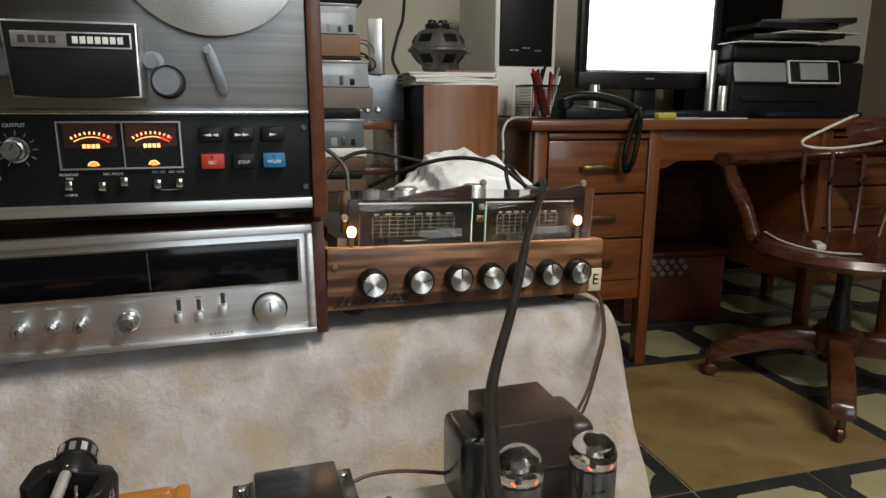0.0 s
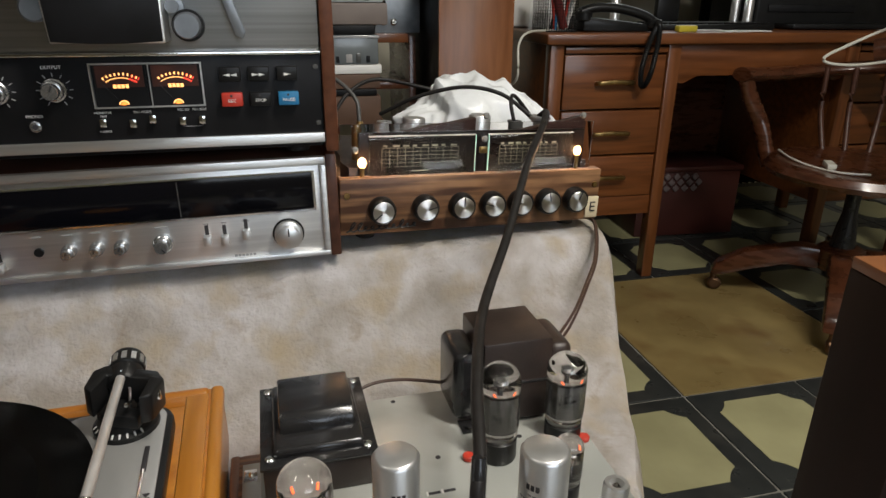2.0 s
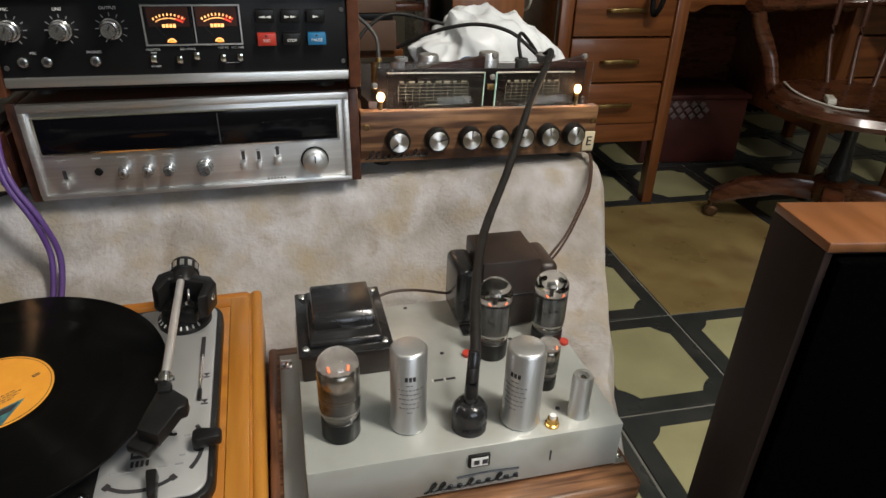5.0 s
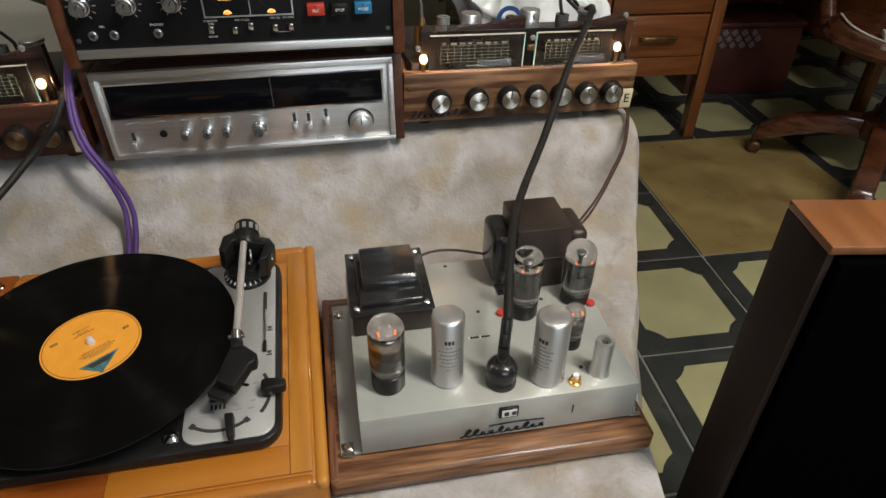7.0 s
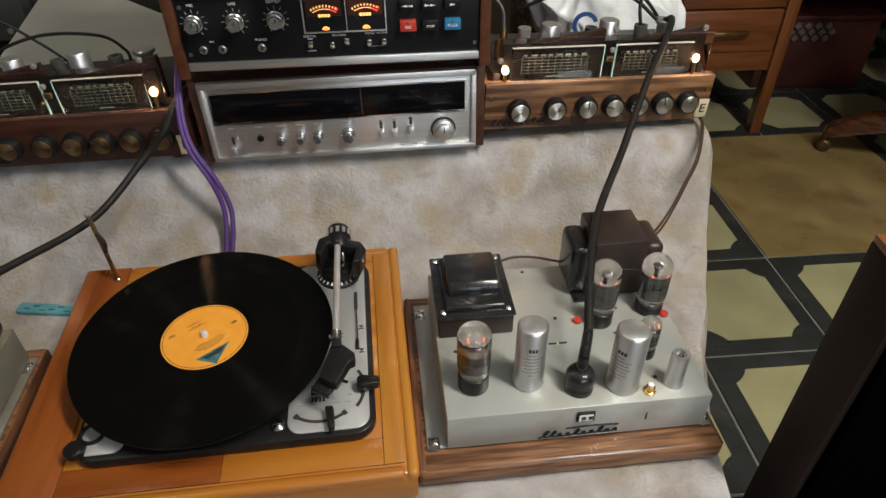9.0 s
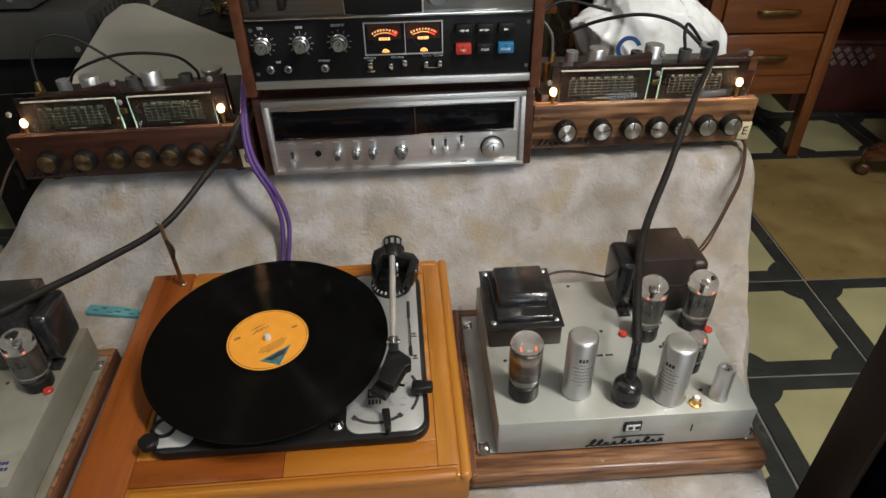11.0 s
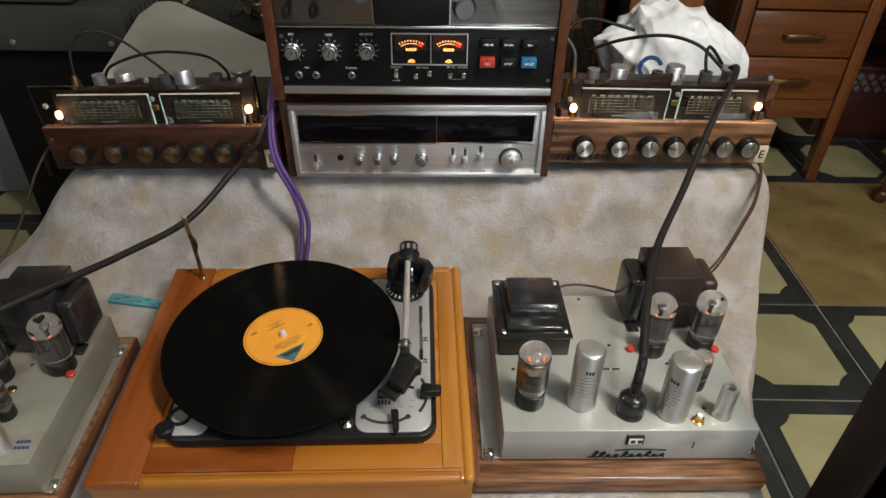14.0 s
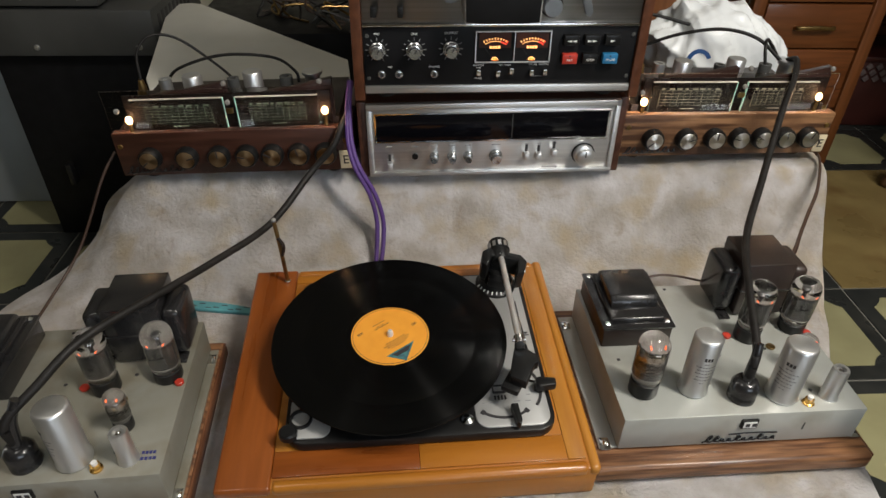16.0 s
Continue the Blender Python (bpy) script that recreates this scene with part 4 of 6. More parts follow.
part("display_window", box(-0.385, -0.017, -0.0015, 0.004, -0.060, -0.0145, 0.001), DARK_GLASS, tuner, "dark glass tuning window")
part("window_rim", join(box(-0.388, -0.014, -0.0022, 0.002, -0.0145, -0.0125), box(-0.388, -0.014, -0.0022, 0.002, -0.062, -0.060), box(-0.388, -0.385, -0.0022, 0.002, -0.060, -0.0145), box(-0.017, -0.014, -0.0022, 0.002, -0.060, -0.0145)), CHROME, tuner)
# Thin grey strip stands in for a lamp reflection in the glass.
part("window_post", box(-0.1702, -0.1690, -0.0018, 0.002, -0.058, -0.017), PLATE_METAL, tuner)


def round_knob(parent, name, u, v, r, depth, material, d=0.0, pointer=0.0, skirt=True):
    prof = [(0, 0), (r * 1.15 if skirt else r, 0), (r * 1.15 if skirt else r, depth * 0.25), (r, depth * 0.32), (r, depth * 0.56), (r * 0.94, depth * 0.60), (r * 0.80, depth * 0.62), (r * 0.78, depth * 0.96), (r * 0.72, depth), (0, depth)]
    k = part(name, lathe(prof, (u, d, v), "-y", 32), material, parent)
    a = radians(pointer)
    b = box(-0.0008, 0.0008, -0.0008, 0.0004, r * 0.10, r * 0.70)
    b.transform(Matrix.Translation((u, d - depth, v)) @ Matrix.Rotation(a, 4, "Y"))
    part("pointer", b, INK, k)
    return k


for u in (-0.294, -0.265, -0.239):
    round_knob(tuner, "knob", u, -0.088, 0.0068, 0.019, CHROME_SATIN, 0.0, 20)
round_knob(tuner, "selector_knob", -0.194, -0.089, 0.0096, 0.019, CHROME_SATIN, 0.0, 140)
k = round_knob(tuner, "tuning_knob", -0.050, -0.089, 0.0168, 0.02, CAN, 0.0, 0, False)
part("knob_ring", lathe([(0.0165, 0), (0.0188, 0.0), (0.0188, 0.002), (0.0165, 0.002)], (-0.050, -0.0005, -0.089), "-y", 40), BLACK_PLASTIC, k)
for u, dv in ((-0.144, 0.0), (-0.124, -0.001), (-0.099, 0.004), (-0.366, -0.012)):
    part("switch_slot", box(u - 0.0022, u + 0.0022, -0.0008, 0.002, -0.092 + dv, -0.071 + dv), INK, tuner)
    part("slide_switch", box(u - 0.0042, u + 0.0042, -0.011, 0.001, -0.094 + dv, -0.083 + dv, 0.001), STEEL, tuner)
part("phone_jack", lathe([(0.002, 0), (0.005, 0), (0.005, 0.003), (0.002, 0.003)], (-0.325, 0.0, -0.087), "-y", 20), BLACK_PLASTIC, tuner)
for u, w in ((-0.294, 0.010), (-0.265, 0.009), (-0.239, 0.011), (-0.194, 0.014), (-0.144, 0.006), (-0.124, 0.006), (-0.099, 0.008), (-0.366, 0.008), (-0.325, 0.009)):
    part("print", bars(u - w / 2, u + w / 2, -0.0695, 0.0016, 0.0, 1), GREY_INK, tuner)
part("maker_mark", bars(-0.116, -0.090, -0.1125, 0.003, 0.0, 6, 0.001), GREY_INK, tuner)
for u in (-0.36, -0.04):
    for y in (0.04, 0.26):
        part("foot", cyl((u, y, -0.1305), 0.013, 0.0125, "z", 20, 0.001), RUBBER, tuner)

# ---------- reel tape deck ----------
TEA = pose(0.264, 0.311, 0.773, 0, 0, 1.0)
tape = thing("tape_deck", TEA, "reel tape recorder with steel front and walnut sides", "tape recorder", base=(-0.1, 0.11, -0.066))
part("cabinet", box(-0.300, 0.097, 0.006, 0.22, -0.058, 0.40, 0.002), BLACK_PANEL, tape)
for a, b in ((-0.316, -0.3006), (0.0976, 0.1125)):
    part("side_panel", box(a, b, -0.004, 0.225, -0.063, 0.405, 0.002), WOOD_DECK, tape, "red walnut side panel")
part("upper_panel", box(-0.300, 0.097, 0.0, 0.006, 0.0495, 0.40, 0.001), STEEL_V, tape, "brushed steel transport panel")
part("panel_edge", box(-0.300, 0.097, -0.004, 0.005, 0.0455, 0.0495, 0.001), CHROME, tape)
part("control_panel", box(-0.300, 0.097, 0.001, 0.006, -0.041, 0.0455, 0.0006), BLACK_PANEL, tape, "black control panel")
part("bottom_strip", box(-0.300, 0.0972, -0.002, 0.006, -0.0525, -0.041, 0.001), STEEL, tape)
for u in (-0.294, 0.091):
    for v in (0.032, -0.030):
        part("screw", lathe([(0, 0), (0.003, 0), (0.0026, 0.0012), (0, 0.0014)], (u, 0.001, v), "-y", 12), GREY_METAL, tape)
# supply reel on its hub
ru, rv = 0.010, 0.2095
REEL = mat("spun reel aluminium", (0.80, 0.80, 0.78), (0.70, 0.70, 0.68), 0.26, 1.0, scale=(6, 6, 6), rvar=0.04, aniso=0.85, turn=0.25)
spin = REEL.node_tree.nodes.new("ShaderNodeTangent")
spin.direction_type, spin.axis = "RADIAL", "Y"
REEL.node_tree.links.new(spin.outputs[0], REEL.node_tree.nodes["Principled BSDF"].inputs["Tangent"])
reel = part("tape_reel", lathe([(0, 0), (0.0895, 0), (0.0905, 0.0006), (0.0905, 0.0016), (0.0895, 0.002), (0, 0.002)], (ru, -0.020, rv), "-y", 72), REEL, tape, "silver tape reel")
part("reel_back", cyl((ru, -0.006, rv), 0.0895, 0.0015, "-y", 60), STEEL, reel)
part("tape_pack", cyl((ru, -0.0078, rv), 0.066, 0.0118, "-y", 48), BROWN_PAINT, reel, "wound brown tape")
part("reel_hub", cyl((ru, 0.0, rv), 0.024, 0.030, "-y", 32, 0.002), CHROME, reel)
# head cover
hc = part("head_cover", prism([(-0.159, 0.0605), (-0.055, 0.0605), (-0.055, 0.126), (-0.163, 0.126)], -0.041, 0.0, "xz", 0.002), STEEL, tape, "head cover with black face and maker's plate")
pts = [(-0.1575, 0.0625)] + [(-0.1575 + 0.1 * i / 8, 0.0625 - 0.0022 * math.sin(math.pi * i / 8)) for i in range(1, 8)] + [(-0.0575, 0.0625), (-0.0565, 0.124), (-0.1605, 0.124)]
part("cover_face", prism(pts, -0.0425, -0.0405, "xz", 0.0005), BLACK_PANEL, hc)
part("maker_plate", box(-0.1545, -0.0600, -0.0436, -0.0424, 0.1030, 0.1165, 0.0003), STEEL, hc)
part("plate_field", box(-0.1115, -0.0612, -0.0442, -0.0434, 0.1042, 0.1153), BLACK_PANEL, hc)
for i in range(4):
    part("maker_mark", bars(-0.149 + i * 0.0078, -0.1434 + i * 0.0078, 0.1098, 0.0062, -0.0436), INK, hc)
for i in range(7):
    part("model_mark", bars(-0.107 + i * 0.006, -0.1026 + i * 0.006, 0.1098, 0.0060, -0.0442), WHITE_INK, hc)
# transport parts
part("pinch_knob", lathe([(0, 0), (0.0150, 0), (0.0150, 0.004), (0.0132, 0.005), (0.0132, 0.022), (0.0118, 0.024), (0, 0.024)], (-0.036, 0.0, 0.076), "-y", 36), TRANSPORT, tape, "round satin pinch roller cap")
part("roller_ring", lathe([(0.0133, 0), (0.0160, 0), (0.0160, 0.008), (0.0133, 0.008)], (-0.036, -0.001, 0.076), "-y", 36), BLACK_PLASTIC, tape)
part("capstan", join(lathe([(0, 0), (0.010, 0), (0.010, 0.006), (0.004, 0.007), (0.004, 0.018), (0.0065, 0.019), (0.0065, 0.024), (0, 0.024)], (-0.048, 0.0, 0.0945), "-y", 24)), TRANSPORT, tape)
part("tape_guide", lathe([(0, 0), (0.011, 0), (0.011, 0.004), (0.006, 0.006), (0.006, 0.018), (0.010, 0.020), (0.010, 0.024), (0, 0.024)], (-0.190, 0.0, 0.110), "-y", 28), TRANSPORT, tape)
part("tape_guide", lathe([(0, 0), (0.013, 0), (0.013, 0.010), (0.011, 0.012), (0, 0.012)], (-0.176, 0.0, 0.092), "-y", 28), TRANSPORT, tape)
arm = prism([(-0.003, 0.0), (0.004, 0.001), (0.0062, -0.012), (0.0058, -0.044), (0.0, -0.050), (-0.0055, -0.044), (-0.0042, -0.012)], -0.022, -0.016, "xz", 0.0012)
arm.transform(Matrix.Translation((0.001, 0, 0.110)) @ Matrix.Rotation(radians(-19), 4, "Y"))
ta = part("tension_arm", arm, TRANSPORT, tape, "pale grey tension arm")
part("arm_post", cyl((0.002, 0.0, 0.106), 0.0035, 0.026, "-y", 16), TRANSPORT, ta)
part("arm_post", cyl((0.0160, 0.0, 0.068), 0.0030, 0.016, "-y", 16), TRANSPORT, ta)
for u in (-0.283, -0.246):
    part("push_button", box(u - 0.004, u + 0.004, -0.010, 0.001, 0.060, 0.074, 0.001), BLACK_PLASTIC, tape)

# meters
meters = part("meter_frame", join(box(-0.139, -0.029, -0.003, 0.002, 0.0375, 0.039), box(-0.139, -0.029, -0.003, 0.002, -0.007, -0.0055), box(-0.139, -0.1375, -0.003, 0.002, -0.0055, 0.0375), box(-0.0305, -0.029, -0.003, 0.002, -0.0055, 0.0375), box(-0.0825, -0.0815, -0.003, 0.002, -0.0055, 0.0375)), STEEL, tape, "thin silver frame round two lit level meters")
for c in (-0.110, -0.056):
    face = part("meter_face", box(c - 0.0262, c + 0.0250, -0.001, 0.0018, -0.0055, 0.0375), BLACK_PANEL, meters)

    def fan(r0, r1, a0, a1, d0, d1, n=14):
        b = arc_strip(0, 0, r0, a0, a1, r1 - r0, d0, d1, n)
        b.transform(Matrix.Translation((c, 0, -0.004)) @ FRONT)
        return b

    part("lit_field", box(c - 0.0235, c + 0.0225, -0.0014, -0.0008, 0.0145, 0.0365), METER_DIM, face)
    part("scale_arc", fan(0.0278, 0.0286, 58, 122, 0.0012, 0.0018), METER_PALE, face, "lit amber scale")
    part("scale_arc", fan(0.0274, 0.0288, 56, 74, 0.0012, 0.0020), METER_RED, face)
    for i in range(9):
        a = 60 + i * 7.5
        part("scale_figure", fan(0.0308, 0.0334, a, a + 2.6, 0.0012, 0.0018, 3), METER_PALE, face)
    for i in range(3):
        part("scale_figure", fan(0.0305, 0.0335, 64 + i * 6 - 8, 66 + i * 6 - 8, 0.0012, 0.0018, 2), METER_RED, face)
    part("maker_mark", bars(c - 0.008, c + 0.008, 0.0155, 0.0038, -0.001, 4, 0.001), METER_PALE, face)
    part("needle_hub", fan(0.0040, 0.0052, 10, 170, 0.0012, 0.0020), METER_PALE, face)
    part("needle_hub", fan(0.0, 0.0034, 10, 170, 0.0012, 0.0020, 8), METER_GLOW, face)
    part("needle", fan(0.006, 0.028, 128, 129.4, 0.0020, 0.0024, 2), INK, face)
# buttons
for u, v, m_, txt in ((0.0, 0.0, RED_PLASTIC, "REC"), (0.030, 0.0, BLACK_PLASTIC, "STOP"), (0.060, 0.0, BLUE_PLASTIC, "PAUSE")):
    bt = part("piano_key", box(u - 0.0115, u + 0.0105, -0.009, 0.001, v - 0.008, v + 0.0065, 0.0012), m_, tape)
    words("key_text", txt, 0.0048, front(u - 0.0005, v - 0.002, -0.0091), WHITE_INK, bt)
    part("key_dot", cyl((u - 0.001, -0.0088, v + 0.0035), 0.0013, 0.0006, "-y", 10), INK, bt)
for u, tri in ((0.0, (-1, -1)), (0.030, (1, 1)), (0.060, (1,))):
    bt = part("piano_key", box(u - 0.0115, u + 0.0105, -0.008, 0.001, 0.019, 0.0335, 0.0012), BLACK_PLASTIC, tape)
    for i, s in enumerate(tri):
        o = u - 0.0005 + (i - (len(tri) - 1) / 2) * 0.0072
        part("key_arrow", prism([(o - 0.0036 * s, 0.0238), (o - 0.0036 * s, 0.0272), (o + 0.0036 * s, 0.0255)], -0.0086, -0.0078, "xz"), WHITE_INK, bt)
# level knobs with ticks
for u, v, txt in ((-0.280, 0.012, "MIC"), (-0.227, 0.012, "LINE"), (-0.174, 0.013, "OUTPUT")):
    round_knob(tape, "level_knob", u, v, 0.0104, 0.021, CHROME_SATIN, 0.001, 25)
    for i in range(11):
        a = radians(-150 + 30 * i)
        t_ = box(-0.0004, 0.0004, -0.0005, 0.0003, 0.0135, 0.0175)
        t_.transform(Matrix.Translation((u, 0.001, v)) @ Matrix.Rotation(a, 4, "Y"))
        part("tick", t_, GREY_INK, tape)
    words("print", txt, 0.0048, front(u, v + 0.0225, 0.0008), WHITE_INK, tape)
for u in (-0.275, -0.250, -0.198):
    part("jack", lathe([(0.0028, 0), (0.0058, 0), (0.0058, 0.003), (0.0045, 0.004), (0.0028, 0.004)], (u, 0.001, -0.0235), "-y", 20), CHROME_SATIN, tape)
    part("jack_hole", cyl((u, -0.0032, -0.0235), 0.0027, 0.0006, "-y", 16), INK, tape)
words("print", "PHONES", 0.0042, front(-0.198, -0.0135, 0.0008), WHITE_INK, tape)
words("print", "MIC", 0.0038, front(-0.2625, -0.0135, 0.0008), WHITE_INK, tape)
words("print", "MONITOR", 0.0036, front(-0.133, -0.0118, 0.0008), WHITE_INK, tape)
words("print", "TAPE", 0.0030, front(-0.133, -0.0155, 0.0008), WHITE_INK, tape)
words("print", "SOURCE", 0.0030, front(-0.133, -0.0315, 0.0008), WHITE_INK, tape)
words("print", "REC MODE", 0.0036, front(-0.094, -0.0118, 0.0008), WHITE_INK, tape)
words("print", "REC EQ   REC BIAS", 0.0036, front(-0.044, -0.0108, 0.0008), WHITE_INK, tape)
for u, v in ((-0.133, -0.0215), (-0.104, -0.023), (-0.084, -0.019), (-0.054, -0.022), (-0.034, -0.0215)):
    part("toggle", box(u - 0.0032, u + 0.0032, -0.006, 0.001, v - 0.0045, v + 0.0042, 0.0006), CHROME, tape)
part("print", join(bars(-0.052, -0.036, -0.0288, 0.0006, 0.001), bars(-0.0545, -0.054, -0.0275, 0.002, 0.001), bars(-0.0345, -0.034, -0.0275, 0.002, 0.001)), GREY_INK, tape)
for u in (-0.27, 0.067):
    for y in (0.03, 0.19):
        part("foot", cyl((u, y, -0.0660), 0.014, 0.0085, "z", 20, 0.001), RUBBER, tape)

# ---------- preamplifiers ----------
CAP = [(0, 0), (0.0138, 0), (0.0138, 0.0008)]
for i in range(14):
    CAP += [(0.0135 - i * 0.00096, 0.00105), (0.0135 - i * 0.00096 - 0.00048, 0.00090)]
CAP += [(0, 0.0009)]
KNOBS = (-0.305, -0.247, -0.196, -0.152, -0.111, -0.069, -0.026)
POINT = (-130, 75, 0, -75, -60, -10, 20)


def scale_print(parent, u0, u1, v0, v1, d, ink):
    for i in range(6):
        v = v0 + (v1 - v0) * i / 5
        part("scale_line", box(u0, u1, d - 0.0004, d, v - 0.00013, v + 0.00013), ink, parent)
    for i in range(11):
        u = u0 + (u1 - u0) * i / 10
        part("scale_line", box(u - 0.00016, u + 0.00016, d - 0.0004, d, v0 - (0.003 if i in (0, 10) else 0), v1), ink, parent)
    for i in range(8):
        u = u0 + (u1 - u0) * (0.02 + 0.125 * i)
        part("scale_figure", box(u, u + (u1 - u0) * (0.08 if i % 3 else 0.05), d - 0.0004, d, v1 + 0.0015, v1 + 0.0036), ink, parent)
    part("scale_figure", box((u0 * 0.62 + u1 * 0.38), (u0 * 0.38 + u1 * 0.62), d - 0.0004, d, v0 - 0.0062, v0 - 0.0050), ink, parent)


def preamp(m, wood, label, side, cap, print_colour):
    p = thing("preamplifier", m, label, "preamplifier", "pair of tube preamplifiers", base=(-0.172, 0.09, -0.034))
    part("front_panel", box(-0.358, 0.0145, 0.0, 0.020, -0.022, 0.052, 0.0015), wood, p, "wood front panel")
    part("side_panel", box(-0.358, -0.342, 0.0205, 0.185, -0.022, 0.046, 0.0015), side, p)
    part("side_panel", box(-0.0015, 0.0145, 0.0205, 0.185, -0.022, 0.046, 0.0015), side, p)
    part("chassis", box(-0.3415, -0.002, 0.0205, 0.19, -0.016, 0.062, 0.001), BROWN_PAINT, p, "dark brown metal chassis")
    for u in (-0.32, -0.02):
        for y in (0.03, 0.16):
            part("foot", cyl((u, y, -0.034), 0.013, 0.0125, "z", 18, 0.001), RUBBER, p)
    for u in (-0.349, 0.006):
        part("screw", lathe([(0, 0), (0.0042, 0), (0.0036, 0.0015), (0, 0.002)], (u, 0.0, 0.030), "-y", 14), BRASS, p)
    for u, a in zip(KNOBS, POINT):
        k = part("knob", lathe([(0, 0), (0.0176, 0), (0.0180, 0.002), (0.0172, 0.0125), (0.0156, 0.0150), (0, 0.0150)], (u, 0.0, 0.0105), "-y", 40), BLACK_PLASTIC, p, "black knob with a spun metal cap")
        part("knob_cap", lathe(CAP, (u, -0.0148, 0.0105), "-y", 48), cap, k, "spun metal cap", smooth=False)
        b = box(-0.0007, 0.0007, -0.0006, 0.0003, 0.002, 0.0145)
        b.transform(Matrix.Translation((u, -0.0161, 0.0105)) @ Matrix.Rotation(radians(a), 4, "Y"))
        part("pointer", b, INK, k)
    bd = part("badge", box(-0.0055, 0.0140, -0.003, 0.0, -0.0185, 0.0125, 0.0006), IVORY, p, "ivory badge with one letter")
    words("badge_letter", "E", 0.021, front(0.0042, -0.0030, -0.0034), INK, bd)
    part("script_badge", flourish(-0.351, -0.258, -0.0175, 0.0068, 10, -0.0010, 0.003), BLACK_PAINT, p, "raised black flourish badge")
    # dial: risers, glass plates, lamps
    dial = part("dial_board", join(box(-0.330, -0.012, 0.0165, 0.0195, 0.0523, 0.106, 0.0005)), DIAL_BOARD, p, "dark dial board behind glass")
    part("riser", prism([(-0.325, 0.060), (-0.172, 0.060), (-0.172, 0.1225), (-0.305, 0.097), (-0.325, 0.095)], 0.0215, 0.0345, "xz", 0.001), RISER, p)
    part("riser", prism([(-0.152, 0.060), (-0.008, 0.060), (-0.008, 0.1235), (-0.145, 0.094), (-0.152, 0.093)], 0.0215, 0.0345, "xz", 0.001), RISER, p)
    for u0, u1 in ((-0.318, -0.176), (-0.156, -0.031)):
        g = part("dial_glass", box(u0, u1, 0.0100, 0.0130, 0.0525, 0.102, 0.0003), GLASS, p, "clear glass dial plate")
        g.visible_shadow = False
        part("glass_edge", box(u0, u1, 0.0097, 0.0133, 0.1018, 0.1028), EDGE_GLOW, g)
        part("glass_edge", box(u0 - 0.0012 if u0 > -0.2 else u1, u0 if u0 > -0.2 else u1 + 0.0012, 0.0097, 0.0133, 0.054, 0.102), EDGE_GREEN, g)
        scale_print(g, u0 + 0.018, u1 - 0.022, 0.063, 0.086, 0.0160, print_colour)
    w = part("cover_glass", box(-0.356, -0.004, 0.0045, 0.0065, 0.0525, 0.119, 0.0003), COVER_GLASS, p, "clear acrylic front plate")
    w.visible_shadow = False
    for u, v in ((-0.166, 0.128), (-0.166, 0.098), (-0.023, 0.127), (-0.338, 0.088)):
        part("thumb_screw", lathe([(0, 0), (0.0040, 0), (0.0044, 0.0025), (0.0028, 0.005), (0, 0.0054)], (u, 0.0042, v), "-y", 18), WHITE_GLOSS, p, "clear plastic thumb screw")
    part("clip", box(-0.171, -0.161, 0.0030, 0.0085, 0.079, 0.087, 0.0006), BRASS, p)
    for u, v in ((-0.327, 0.070), (-0.022, 0.077)):
        lm = part("dial_lamp", lathe([(0, -0.0070), (0.0038, -0.0055), (0.0056, -0.001), (0.0048, 0.003), (0.003, 0.0055), (0, 0.0066)], (u, 0.0115, v), "z", 18), LAMP_GLOW, p, "lit dial lamp bulb")
        lm.visible_shadow = False
        part("lamp_holder", cyl((u, 0.0115, 0.0522), 0.0030, v - 0.0522 - 0.0062, "z", 14), BRASS, p)
    # cans and sockets on the chassis
    for u, y, r, h, kind in ((-0.283, 0.078, 0.0100, 0.110, "ring"), (-0.240, 0.080, 0.0155, 0.114, "can"), (-0.174, 0.078, 0.0095, 0.108, "ring"), (-0.143, 0.082, 0.0155, 0.117, "can"), (-0.089, 0.080, 0.0105, 0.108, "ring"), (-0.047, 0.085, 0.0165, 0.114, "cap")):
        if kind == "can":
            part("capacitor_can", lathe([(0, 0.0625), (r, 0.0625), (r, h - 0.002), (r - 0.0015, h), (0, h)], (u, y, 0), seg=28), CAN, p)
        elif kind == "cap":
            part("plug_shell", lathe([(0, 0.0625), (0.012, 0.0625), (0.012, h - 0.006), (r, h - 0.005), (r, h - 0.001), (r - 0.001, h), (0, h)], (u, y, 0), seg=28), CAN, p)
        else:
            part("tube_shield", lathe([(0, 0.0625), (r, 0.0625), (r, h), (r * 0.55, h), (r * 0.55, h - 0.006), (0, h - 0.006)], (u, y, 0), seg=24), CAN if u < -0.2 else GREY_METAL, p)
    part("signal_plug", lathe([(0, 0.0625), (0.0065, 0.0625), (0.0065, 0.100), (0.004, 0.112), (0, 0.112)], (-0.318, 0.070, 0), seg=18), BRASS, p, "brass signal plug")
    return p


RISER = mat("dark red brown enamel", (0.028, 0.011, 0.008), (0.018, 0.007, 0.005), 0.35, scale=(25, 25, 25), bump=0.05)
SPUN = mat("spun metal", (0.78, 0.75, 0.70), (0.68, 0.65, 0.60), 0.3, 1.0, scale=(30, 30, 30), rvar=0.08, aniso=0.7)
BRONZE = mat("dark spun bronze", (0.34, 0.23, 0.125), (0.22, 0.14, 0.07), 0.34, 1.0, scale=(30, 30, 30), rvar=0.08, aniso=0.7)
CREAM_INK = mat("faded cream print", (0.36, 0.33, 0.25), (0.22, 0.20, 0.15), 0.5, scale=(90, 90, 90))
GREEN_INK = mat("faded green print", (0.20, 0.24, 0.17), (0.10, 0.13, 0.09), 0.5, scale=(90, 90, 90))
EDGE_GLOW = mat("glass plate edge", (0.55, 0.50, 0.42), (0.45, 0.40, 0.34), 0.3, coat=0.3)
EDGE_GREEN = mat("green glass edge", (0.45, 0.72, 0.60), (0.35, 0.6, 0.5), 0.3, coat=0.3)
